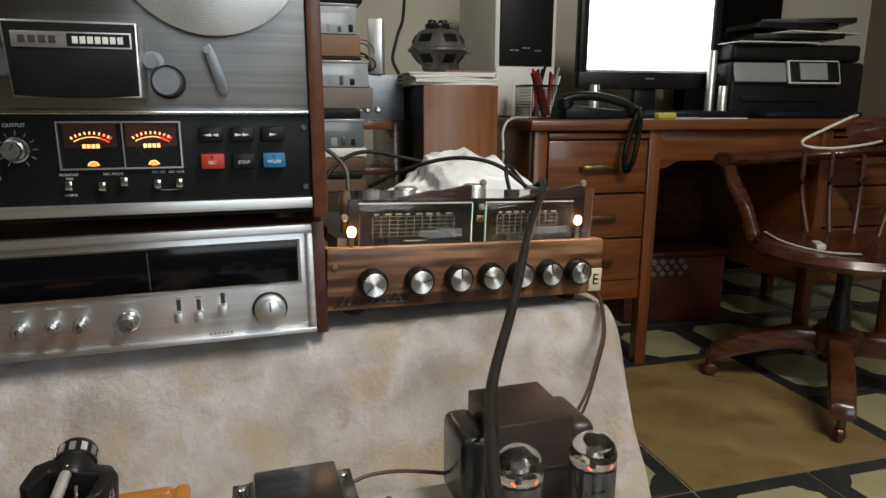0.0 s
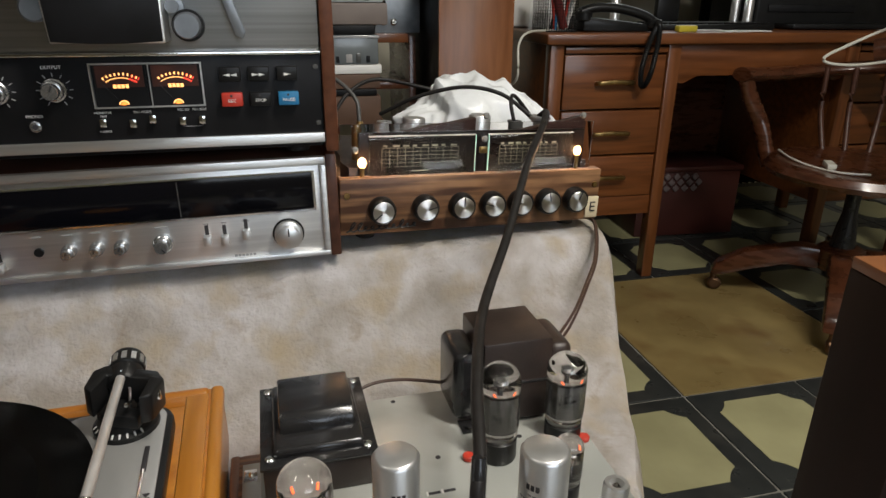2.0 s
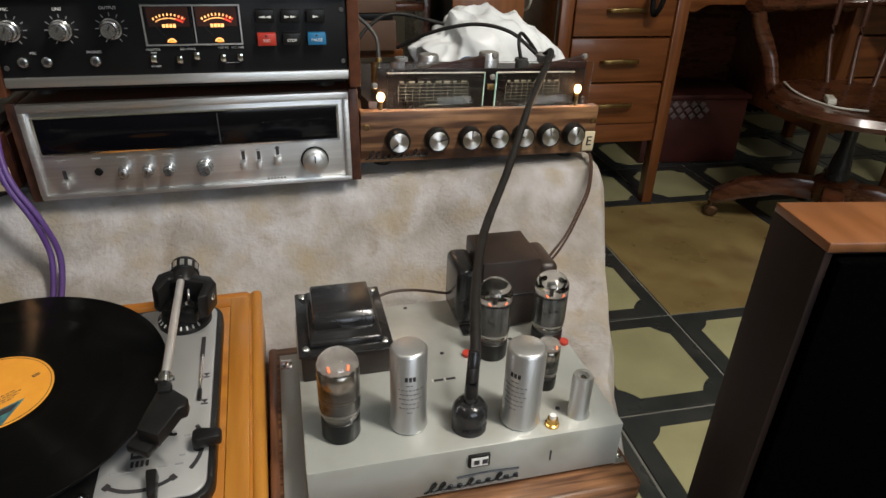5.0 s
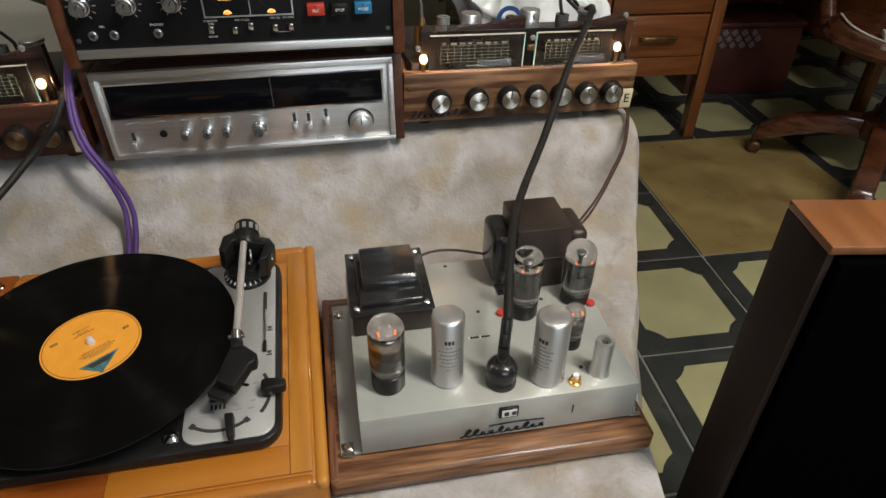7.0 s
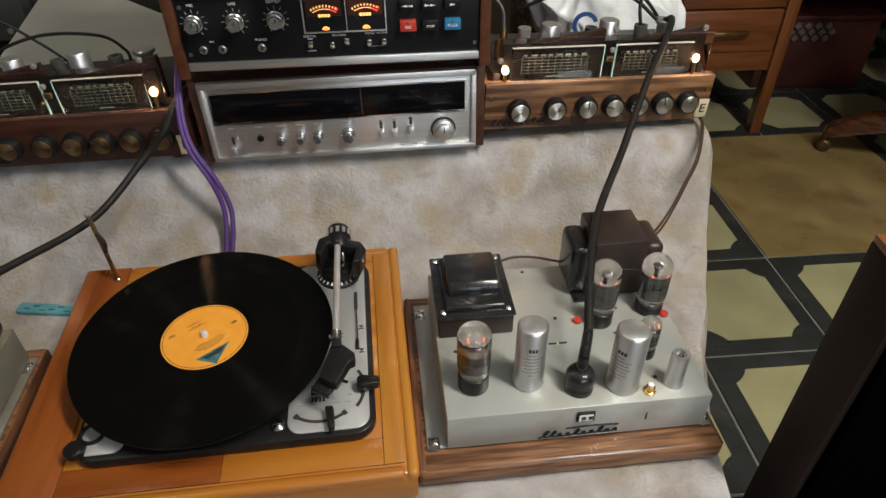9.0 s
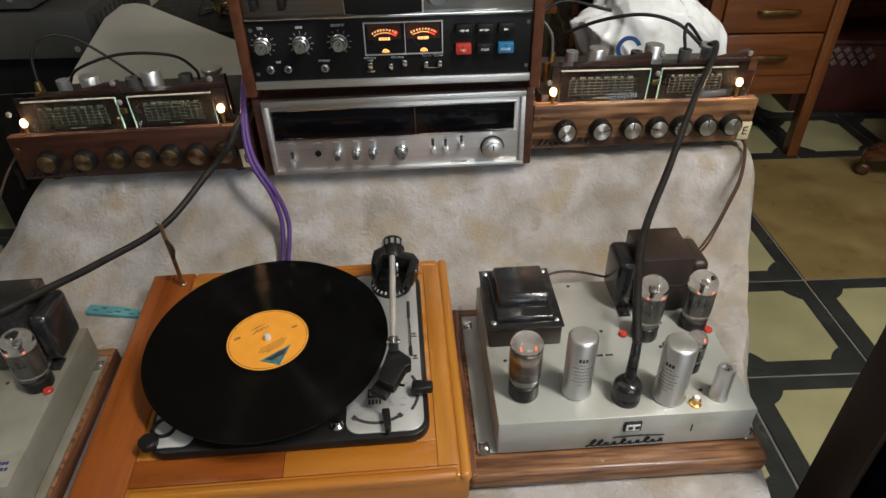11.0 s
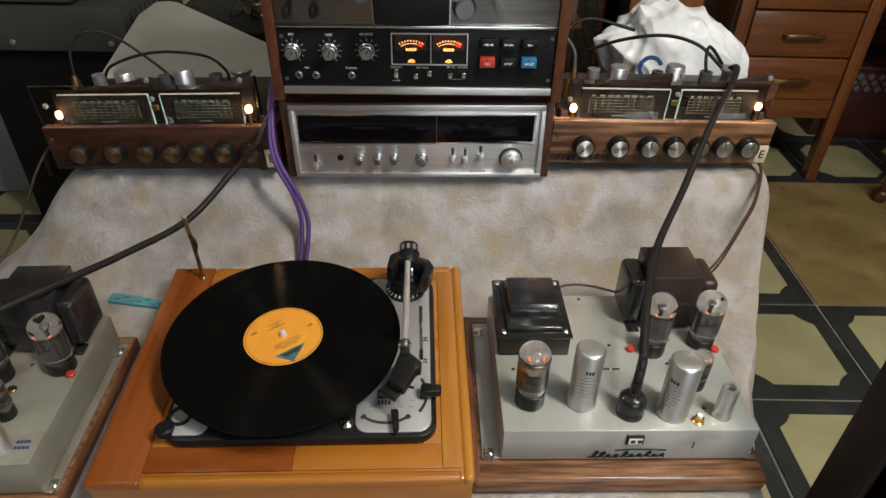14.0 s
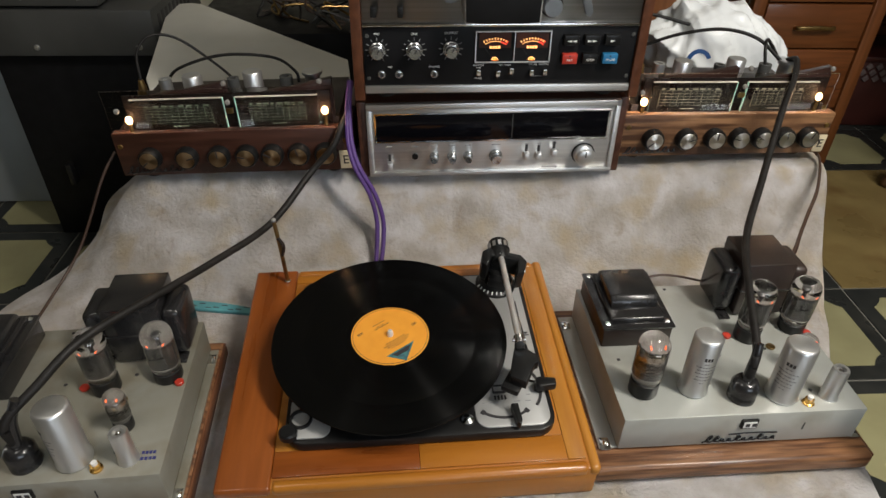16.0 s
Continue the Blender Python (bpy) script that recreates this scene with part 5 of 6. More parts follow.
WHITE_GLOSS = mat("clear white plastic", (0.30, 0.29, 0.27), (0.20, 0.195, 0.18), 0.12, coat=0.5)
PR = pose(0.732, 0.373, 0.602, 0, 2.0, 5.0)
PL = pose(-0.075, 0.322, 0.655, 0, -2.0, -1.2) @ Matrix.Translation((-0.006, 0, -0.049))
pre_right = preamp(PR, WOOD_PRE, "rosewood tube preamplifier with seven knobs and lit glass dials", WOOD_PRE, SPUN, CREAM_INK)
# Left one gets a darker facing, caps and print than its pair.
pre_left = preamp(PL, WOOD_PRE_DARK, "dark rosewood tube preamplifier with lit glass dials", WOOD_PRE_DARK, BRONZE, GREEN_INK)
for M in (PR, PL):
    for u, v in ((-0.327, 0.070), (-0.022, 0.077)):
        point_lamp("dial_lamp_light", M @ Vector((u, 0.0115, v)), 0.14, (1.0, 0.58, 0.30), 0.006)

# ---------- cables ----------


def cable(name, pts, r, material, label, category="cable", seg=10, r_end=None):
    return solo(name, tube(pts, r, seg, 10, r_end), material, label, category)


def preR(u, y, v):
    return PR @ Vector((u, y, v))


def preL(u, y, v):
    return PL @ Vector((u, y, v))


AR, AL = pose(0.278, -0.126, 0.4365, 0, 0, 1.5), la
pr, pl_ = AR @ Vector((0.153, 0.028, 0.084)), AL @ Vector((0.153, 0.028, 0.084))
cable("umbilical_cable", [preR(-0.047, 0.085, 0.112), preR(-0.050, 0.060, 0.122), (0.655, 0.375, 0.716), (0.607, 0.30, 0.682), (0.549, 0.20, 0.628), (0.492, 0.10, 0.592), (0.457, 0.0, 0.578), (0.438, -0.075, 0.560), (pr.x, pr.y, pr.z + 0.030), pr], 0.0052, RUBBER, "thick black cable between preamplifier and power amplifier")
cable("umbilical_cable", [preL(0.020, 0.030, 0.072), preL(0.006, -0.002, 0.060), (-0.092, 0.298, 0.636), (-0.128, 0.280, 0.600), (-0.180, 0.20, 0.561), (-0.237, 0.10, 0.567), (-0.277, 0.02, 0.582), (-0.335, -0.075, 0.592), (-0.368, -0.13, 0.575), (pl_.x, pl_.y, pl_.z + 0.035), pl_], 0.0052, RUBBER, "thick black cable between preamplifier and power amplifier")
cable("plug_boot", [(pr.x, pr.y, pr.z - 0.002), (pr.x + 0.001, pr.y + 0.002, pr.z + 0.014), (pr.x + 0.002, pr.y + 0.004, pr.z + 0.034), (pr.x + 0.004, pr.y + 0.010, pr.z + 0.050)], 0.0068, BLACK_PAINT, "black taped boot of the cable plug", "plug", 12, 0.0054)
cable("plug_boot", [(pl_.x, pl_.y, pl_.z - 0.002), (pl_.x + 0.001, pl_.y + 0.003, pl_.z + 0.014), (pl_.x + 0.004, pl_.y + 0.006, pl_.z + 0.034), (pl_.x + 0.012, pl_.y + 0.014, pl_.z + 0.056)], 0.0068, BLACK_PAINT, "black taped boot of the cable plug", "plug", 12, 0.0054)
for o in (0.0, 0.0085):
    cable("purple_cable", [(-0.064 + o * 0.3, 0.352, 0.722), (-0.068 + o * 0.4, 0.326, 0.684), (-0.067 + o * 0.6, 0.300, 0.642), (-0.058 + o * 0.8, 0.284, 0.608), (-0.037 + o, 0.274, 0.565), (-0.028 + o * 1.2, 0.272, 0.520), (-0.028 + o * 1.2, 0.258, 0.486), (-0.031 + o, 0.232, 0.448), (-0.032 + o, 0.216, 0.416)], 0.0038, PURPLE, "purple signal cable hanging behind the record player")
cable("mains_cord", [(0.735, 0.400, 0.575), (0.738, 0.362, 0.578), (0.712, 0.30, 0.553), (0.676, 0.25, 0.535), (0.640, 0.20, 0.528), (0.600, 0.145, 0.535), (0.570, 0.115, 0.53)], 0.0018, BROWN_CORD, "brown twin mains cord hanging beside the preamplifier")
cable("mains_cord", [(0.742, 0.405, 0.575), (0.741, 0.362, 0.575), (0.715, 0.30, 0.549), (0.679, 0.25, 0.531), (0.643, 0.20, 0.524), (0.604, 0.145, 0.530), (0.572, 0.115, 0.525)], 0.0016, BROWN_CORD, "brown twin mains cord hanging beside the preamplifier")
cable("link_wire", [AR @ Vector((0.090, 0.238, 0.070)), AR @ Vector((0.115, 0.246, 0.073)), AR @ Vector((0.145, 0.243, 0.074)), AR @ Vector((0.182, 0.228, 0.074))], 0.0018, BROWN_CORD, "brown wire between the two transformers")
cable("mains_cord", [(-0.455, 0.36, 0.60), (-0.475, 0.33, 0.565), (-0.515, 0.27, 0.47), (-0.545, 0.19, 0.425), (-0.552, 0.10, 0.415), (-0.548, 0.06, 0.418)], 0.0023, BROWN_CORD, "brown mains cord lying on the fleece")
cable("signal_cable", [preL(-0.318, 0.070, 0.108), preL(-0.318, 0.085, 0.150), preL(-0.296, 0.10, 0.172), preL(-0.262, 0.12, 0.160), preL(-0.215, 0.13, 0.115), preL(-0.185, 0.14, 0.075)], 0.0022, RUBBER, "thin black and white braided signal cable")
cable("signal_cable", [preL(-0.300, 0.12, 0.085), preL(-0.265, 0.10, 0.118), preL(-0.190, 0.10, 0.138), preL(-0.110, 0.10, 0.132), preL(-0.075, 0.09, 0.112), preL(-0.070, 0.085, 0.095)], 0.0024, RUBBER, "thin black signal cable looping over the preamplifier")
cable("signal_cable", [preR(-0.318, 0.070, 0.108), preR(-0.321, 0.085, 0.140), preR(-0.350, 0.11, 0.165), preR(-0.395, 0.14, 0.172)], 0.0028, GREY_METAL, "braided signal cable rising from the preamplifier")
cable("signal_cable", [preR(-0.400, 0.16, 0.09), preR(-0.350, 0.18, 0.085), preR(-0.31, 0.20, 0.13), preR(-0.26, 0.22, 0.15), preR(-0.18, 0.20, 0.138)], 0.0030, RUBBER, "black signal cable behind the preamplifier")
cable("signal_cable", [preR(-0.26, 0.20, 0.10), preR(-0.21, 0.17, 0.130), preR(-0.150, 0.14, 0.148), preR(-0.100, 0.11, 0.142), preR(-0.060, 0.085, 0.112)], 0.0030, RUBBER, "black signal cable looping over the preamplifier")
cable("signal_cable", [preR(-0.089, 0.080, 0.104), preR(-0.092, 0.09, 0.130), preR(-0.080, 0.11, 0.140), preR(-0.055, 0.12, 0.120), preR(-0.03, 0.12, 0.09)], 0.0028, RUBBER, "black signal cable looping over the preamplifier")

# ---------- small things on the plinth and fleece ----------
foot_at = TT @ Vector((-0.1640, 0.1575, HP))
post = thing("metal_post", Matrix.Translation(foot_at), "slim brown metal post with a wire clip", "post")
part("rod", tube([(0, 0, 0.0), (-0.003, 0.002, 0.055), (-0.007, 0.003, 0.108)], 0.0030, 10, 6), BRASS, post)
part("tip", cyl((-0.0071, 0.003, 0.106), 0.0038, 0.005, "z", 12, 0.001), WHITE_GLOSS, post)
part("clip", tube([(-0.002, 0.001, 0.048), (0.0025, -0.001, 0.066), (-0.004, 0.0, 0.080)], 0.0026, 8, 6), BROWN_PAINT, post)
part("collar", cyl((0, 0, 0), 0.005, 0.003, "z", 14, 0.0008), CHROME, post)
slv = prism(rounded(-0.062, 0.062, -0.0095, 0.0095, 0.003, 3), 0, 0.006, "xy", 0.001)
slv.transform(pose(-0.272, 0.182, 0.4085, 0, 4, -5))
paper_sleeve = solo("printed_sleeve", slv, TEALPACK, "teal printed paper sleeve lying on the fleece", "sleeve")
for k in range(9):
    b = box(-0.052 + k * 0.0118, -0.0430 + k * 0.0118, (-0.004, 0.002, -0.006)[k % 3], (-0.002, 0.004, -0.0045)[k % 3], 0.0058, 0.0064)
    b.transform(pose(-0.272, 0.182, 0.4085, 0, 4, -5))
    part("sleeve_print", b, INK, paper_sleeve)

# ---------- floor speaker beside the table ----------
spk = thing("loudspeaker", pose(0.636, -0.213, 0, 0, 0.4, -7), "walnut loudspeaker with a black cloth front", "loudspeaker")
SH = 0.731
part("cabinet", box(0.006, 0.30, 0.010, 0.066, 0.02, SH - 0.008, 0.001), BLACK_PANEL, spk)
part("top_board", box(0.0, 0.306, 0.0, 0.068, SH - 0.008, SH, 0.0015), WOOD_SPK, spk, "light walnut top board")
# Side boards and base are coloured far darker than the top board.
part("side_board", box(0.0, 0.0065, 0.002, 0.068, 0.02, SH - 0.008, 0.001), WOOD_SPK_SIDE, spk, "walnut side board, far darker than the top")
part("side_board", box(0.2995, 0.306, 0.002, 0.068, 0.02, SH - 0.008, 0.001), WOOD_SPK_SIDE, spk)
part("grille", box(0.008, 0.298, -0.006, 0.009, 0.03, SH - 0.012, 0.004), GRILLE, spk, "black grille cloth")
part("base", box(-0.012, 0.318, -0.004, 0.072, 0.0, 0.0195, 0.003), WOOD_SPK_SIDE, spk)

# ---------- desk ----------
desk = thing("desk", pose(1.055, 1.372, 0, 0, 0, -1.5), "old varnished oak desk with brass drawer pulls", "desk")
part("desktop", box(0, 1.62, -0.02, 0.70, 0.757, 0.789, 0.006, 3), WOOD_DESK, desk, "worn oak desktop")
for px0 in (0.022, 1.03):
    for lx in (px0, px0 + 0.375):
        part("leg_post", prism([(lx, 0), (lx + 0.036, 0), (lx + 0.040, 0.757), (lx - 0.002, 0.757)], 0.0, 0.042, "xz", 0.003), WOOD_DESK_V, desk)
        part("leg_post", prism([(lx, 0), (lx + 0.036, 0), (lx + 0.040, 0.757), (lx - 0.002, 0.757)], 0.60, 0.642, "xz", 0.003), WOOD_DESK_V, desk)
    part("pedestal_body", box(px0 + 0.004, px0 + 0.408, 0.046, 0.596, 0.225, 0.755, 0.002), WOOD_DESK, desk)
    part("side_panel", box(px0 - 0.001, px0 + 0.006, 0.043, 0.599, 0.225, 0.755, 0.001), WOOD_DESK, desk)
    part("writing_slide", box(px0 + 0.045, px0 + 0.372, 0.002, 0.05, 0.733, 0.750, 0.002), WOOD_DESK, desk, "pull-out writing slide")
    for z0, z1 in ((0.569, 0.727), (0.428, 0.563), (0.290, 0.422)):
        dr = part("drawer_front", box(px0 + 0.046, px0 + 0.371, 0.006, 0.050, z0, z1, 0.004), WOOD_DESK, desk, "oak drawer front")
        zm = (z0 + z1) / 2
        part("drawer_pull", tube([(px0 + 0.15, 0.006, zm - 0.004), (px0 + 0.155, -0.013, zm), (px0 + 0.208, -0.018, zm + 0.003), (px0 + 0.261, -0.013, zm), (px0 + 0.266, 0.006, zm - 0.004)], 0.0055, 8, 6, None, 1.3), BRASS, dr, "brass drawer pull")
    part("rail", box(px0 + 0.04, px0 + 0.376, 0.012, 0.048, 0.225, 0.288, 0.002), WOOD_DESK, desk)
kn = [(0.436, 0.756)]
kn += [(0.436, 0.645), (0.455, 0.640)] + [(0.455 + 0.06 * i / 6, 0.640 + 0.022 * smoothstep(0, 1, i / 6)) for i in range(1, 7)] + [(0.955 + 0.05 * i / 6, 0.662 - 0.022 * smoothstep(0, 1, i / 6)) for i in range(7)] + [(1.03, 0.645), (1.03, 0.756)]
part("apron", prism(kn, 0.012, 0.034, "xz", 0.001), WOOD_DESK, desk, "shaped oak apron over the kneehole")
part("modesty_panel", box(0.44, 1.03, 0.60, 0.615, 0.20, 0.756, 0.001), WOOD_CHAIR, desk)
DZ = 0.789

# red crate under the desk
crate = thing("plastic_crate", pose(1.62, 1.72, 0, 0, 0, -4), "dark red plastic crate with a lattice side", "crate")
for i in range(6):
    for j in range(3):
        b = box(-0.0105, 0.0105, -0.006, 0.0, -0.0105, 0.0105, 0.002)
        b.transform(Matrix.Translation((0.035 + i * 0.038 + (j % 2) * 0.019, 0.0, 0.198 + j * 0.023)) @ Matrix.Rotation(radians(45), 4, "Y"))
        part("lattice_cell", b, LATTICE, crate)
part("crate_wall", box(0.0, 0.42, 0.001, 0.28, 0.002, 0.27, 0.006), CRATE, crate)
part("crate_rim", box(-0.006, 0.426, -0.006, 0.286, 0.262, 0.282, 0.004), CRATE, crate)

# ---------- things on the desk ----------
mon = thing("monitor", pose(1.686, 1.76, DZ, 0, 0, -5) @ Matrix.Diagonal((1.055, 1.0, 1.03, 1.0)), "flat black monitor showing a bright blank page", "monitor")
part("bezel", join(box(-0.258, 0.258, 0.0, 0.045, 0.098, 0.155, 0.004), box(-0.258, 0.258, 0.0, 0.045, 0.430, 0.455, 0.004), box(-0.258, -0.229, 0.0, 0.045, 0.150, 0.435, 0.004), box(0.229, 0.258, 0.0, 0.045, 0.150, 0.435, 0.004), box(-0.24, 0.24, 0.030, 0.060, 0.12, 0.44, 0.01)), BLACK_PLASTIC, mon, "glossy black bezel")
part("screen", box(-0.2292, 0.2292, 0.010, 0.030, 0.155, 0.430), SCREEN, mon, "bright screen")
part("toolbar", box(-0.2285, 0.2285, 0.0092, 0.0102, 0.405, 0.415), SCREEN_CYAN, mon)
part("taskbar", box(-0.2285, 0.2285, 0.0092, 0.0102, 0.1555, 0.161), BLUE_GREY, mon)
part("maker_mark", bars(-0.014, 0.020, 0.133, 0.005, -0.0002, 5, 0.002), GREY_INK, mon)
part("stand_neck", box(-0.04, 0.04, 0.02, 0.05, 0.012, 0.11, 0.004), BLACK_PLASTIC, mon)
part("stand_foot", prism(rounded(-0.13, 0.13, -0.06, 0.10, 0.05), 0.0005, 0.014, "xy", 0.004), BLACK_PLASTIC, mon)

PRN = pose(2.165, 1.56, DZ, 0, 0, -8)
prn = thing("printer", PRN, "black inkjet printer with a tilted control screen", "printer")
part("body", box(-0.245, 0.275, 0.03, 0.36, 0.001, 0.195, 0.014, 3), BLACK_PLASTIC, prn)
part("scanner_lid", box(-0.235, 0.270, 0.05, 0.36, 0.198, 0.258, 0.014, 3), BLACK_PLASTIC, prn, "rounded black scanner lid")


def panel(x0, x1, z0, z1, d, bev):
    b = box(x0, x1, d, 0.006, z0, z1, bev)
    b.transform(Matrix.Translation((0.0, 0.024, 0.158)) @ Matrix.Rotation(radians(-16), 4, "X"))
    return b


part("control_panel", panel(-0.238, -0.042, -0.036, 0.034, -0.006, 0.004), BLUE_GREY, prn, "tilted grey control panel")
part("panel_frame", panel(-0.036, 0.166, -0.043, 0.043, -0.010, 0.005), WHITE_PLASTIC, prn, "pale frame round the control screen")
part("panel_face", panel(-0.030, 0.160, -0.038, 0.038, -0.0125, 0.003), BLACK_PLASTIC, prn)
part("panel_screen", panel(0.006, 0.112, -0.030, 0.030, -0.0150, 0.001), BLUE_GREY, prn)
part("output_slot", box(-0.20, 0.12, 0.024, 0.034, 0.055, 0.080, 0.003), BLACK_PANEL, prn)
part("paper_tray", box(-0.17, 0.19, -0.09, 0.03, 0.004, 0.020, 0.004), BLACK_PLASTIC, prn)
for i, (x, y, a, m_) in enumerate(((-0.08, 0.12, 4, PAPER), (0.04, 0.16, -10, BLACK_PLASTIC), (0.09, 0.13, 12, PAPER), (0.02, 0.17, 3, BLACK_PLASTIC), (0.10, 0.18, -18, BLACK_PLASTIC))):
    b = box(-0.16, 0.16, -0.10, 0.10, 0, 0.004 if m_ is PAPER else 0.018, 0.001)
    b.transform(PRN @ Matrix.Translation((x, y, 0.2595 + i * 0.0185)) @ pose(0, 0, 0, 0, 0, a))
    solo("paper_sheet" if m_ is PAPER else "folder", b, m_, "loose sheet of white paper on the printer" if m_ is PAPER else "dark folder lying on the printer", "paper" if m_ is PAPER else "folder")

phone = thing("telephone", pose(1.312, 1.49, DZ, 0, 0, -6), "black corded desk telephone with a coiled cord", "telephone")
part("base", prism([(-0.11, 0.002), (0.11, 0.002), (0.11, 0.022), (-0.09, 0.042), (-0.11, 0.040)], -0.08, 0.10, "xz", 0.006), BLACK_PLASTIC, phone)
part("handset", tube([(-0.115, -0.06, 0.056), (-0.07, -0.062, 0.068), (0.0, -0.064, 0.066), (0.075, -0.068, 0.048), (0.125, -0.07, 0.022)], 0.018, 12, 6, None, 0.75), BLACK_PLASTIC, phone, "curved black handset")
part("ear_cup", cyl((-0.105, -0.06, 0.030), 0.025, 0.028, "z", 20, 0.004), BLACK_PLASTIC, phone)
part("mouth_cup", cyl((0.110, -0.07, 0.010), 0.026, 0.026, "z", 20, 0.004), BLACK_PLASTIC, phone)


def ribbed(line, r, amp):
    """A closely wound cord: a round bar with a ring at every other step."""
    bm = tube(line, r, 10, 1)
    bm.verts.ensure_lookup_table()
    for i, q in enumerate(line):
        if i % 2:
            for v in bm.verts[i * 10:i * 10 + 10]:
                v.co += (q - v.co).normalized() * amp
    return bm


axis_pts = smooth_line([(0.118, -0.08, 0.028), (0.100, -0.125, 0.022), (0.066, -0.160, -0.02), (0.050, -0.158, -0.10), (0.054, -0.156, -0.142), (0.066, -0.156, -0.146), (0.080, -0.158, -0.11), (0.090, -0.160, -0.03), (0.098, -0.140, 0.020), (0.12, -0.06, 0.022)], 30)
part("coiled_cord", ribbed(axis_pts, 0.0088, 0.0016), BLACK_PLASTIC, phone, "coiled handset cord hanging over the desk edge")

cup = thing("pen_cup", pose(1.124, 1.475, DZ, 0, 0, 4), "black wire mesh pen cup full of pens", "pen cup")
part("rim", join(box(-0.050, 0.050, -0.050, -0.047, 0.096, 0.100), box(-0.050, 0.050, 0.047, 0.050, 0.096, 0.100), box(-0.050, -0.047, -0.050, 0.050, 0.096, 0.100), box(0.047, 0.050, -0.050, 0.050, 0.096, 0.100)), BLACK_PLASTIC, cup)
part("bottom", box(-0.050, 0.050, -0.050, 0.050, 0.0005, 0.004), BLACK_PLASTIC, cup)
mesh_w = []
for i in range(13):
    o = -0.049 + i * 0.00817
    mesh_w += [box(o - 0.0006, o + 0.0006, -0.0495, -0.0483, 0.003, 0.097), box(o - 0.0006, o + 0.0006, 0.0483, 0.0495, 0.003, 0.097), box(-0.0495, -0.0483, o - 0.0006, o + 0.0006, 0.003, 0.097), box(0.0483, 0.0495, o - 0.0006, o + 0.0006, 0.003, 0.097)]
for i in range(11):
    o = 0.008 + i * 0.0085
    mesh_w += [box(-0.0496, 0.0496, -0.0496, -0.0484, o, o + 0.0011), box(-0.0496, -0.0484, -0.0496, 0.0496, o, o + 0.0011), box(0.0484, 0.0496, -0.0496, 0.0496, o, o + 0.0011)]
part("wire_mesh", join(*mesh_w), BLACK_PLASTIC, cup)
for i in range(11):
    x, y = random.uniform(-0.034, 0.034), random.uniform(-0.032, 0.032)
    ln = random.uniform(0.125, 0.165)
    tx, ty = random.uniform(-0.028, 0.030), random.uniform(-0.02, 0.02)
    pen_m = (RED_PLASTIC, BLACK_PLASTIC, BLUE_GREY, WHITE_PLASTIC, BLACK_PLASTIC, BLUE_PLASTIC)[i % 6]
    m_ = pose(1.124, 1.475, DZ, 0, 0, 4)
    solo("pen", tube([m_ @ Vector((x * 0.8, y * 0.8, 0.006)), m_ @ Vector((x * 0.8 + tx, y * 0.8 + ty, ln))], 0.0042, 8, 1), pen_m, "pen standing in the mesh cup", "pen", "pens in the cup")
m_ = pose(1.124, 1.475, DZ, 0, 0, 4)
solo("stapler", tube([m_ @ Vector((0.020, -0.020, 0.012)), m_ @ Vector((-0.028, -0.034, 0.135))], 0.014, 10, 1), mat("maroon plastic", (0.14, 0.02, 0.018), rough=0.3), "dark red stapler leaning in the pen cup", "stapler")
b = box(-0.035, 0.035, -0.012, 0.012, 0.001, 0.020, 0.005)
b.transform(pose(1.512, 1.385, DZ, 0, 0, 8))
solo("yellow_box", b, YELLOW, "small yellow plastic box on the desk edge", "box")
for x, y, a in ((1.70, 1.42, 4), (1.78, 1.43, -8), (1.66, 1.50, 20)):
    b = box(-0.05, 0.05, -0.025, 0.025, 0.0005, 0.003)
    b.transform(pose(x, y, DZ, 0, 0, a))
    solo("paper_slip", b, PAPER, "slip of white paper on the desk", "paper")
kb = thing("keyboard", pose(1.70, 1.58, DZ, 0, 0, -3), "black computer keyboard on the desk", "keyboard")
part("body", box(-0.22, 0.22, -0.07, 0.07, 0.001, 0.018, 0.004), BLACK_PLASTIC, kb)
for r in range(4):
    part("key_row", join(*[box(-0.21 + i * 0.028, -0.186 + i * 0.028, -0.060 + r * 0.031, -0.034 + r * 0.031, 0.0178, 0.024, 0.001, 1) for i in range(15)]), BLACK_PLASTIC, kb)
for x, y, h in ((1.415, 1.66, 0.11), (1.905, 1.63, 0.11), (1.897, 1.69, 0.235)):
    solo("metal_cylinder", lathe([(0, 0), (0.016, 0), (0.016, h - 0.004), (0.013, h), (0, h)], (x, y, DZ + 0.0005), seg=24), CAN, "small aluminium cylinder standing on the desk", "canister")
cable("white_cable", [(2.2, 1.34, 0.800), (2.05, 1.20, 0.803), (1.95, 1.13, 0.798), (1.86, 1.12, 0.768), (1.785, 1.12, 0.736), (1.80, 1.12, 0.718), (1.90, 1.12, 0.712), (2.05, 1.14, 0.722), (2.2, 1.2, 0.735)], 0.0042, WHITE_CORD, "white cord looping off the chair back")
cable("white_cable", [(0.935, 1.62, 0.62), (0.945, 1.31, 0.66), (0.950, 1.30, 0.76), (0.985, 1.33, 0.792), (1.07, 1.42, 0.794), (1.12, 1.46, 0.794)], 0.0034, WHITE_CORD, "thin white cord over the desk corner")

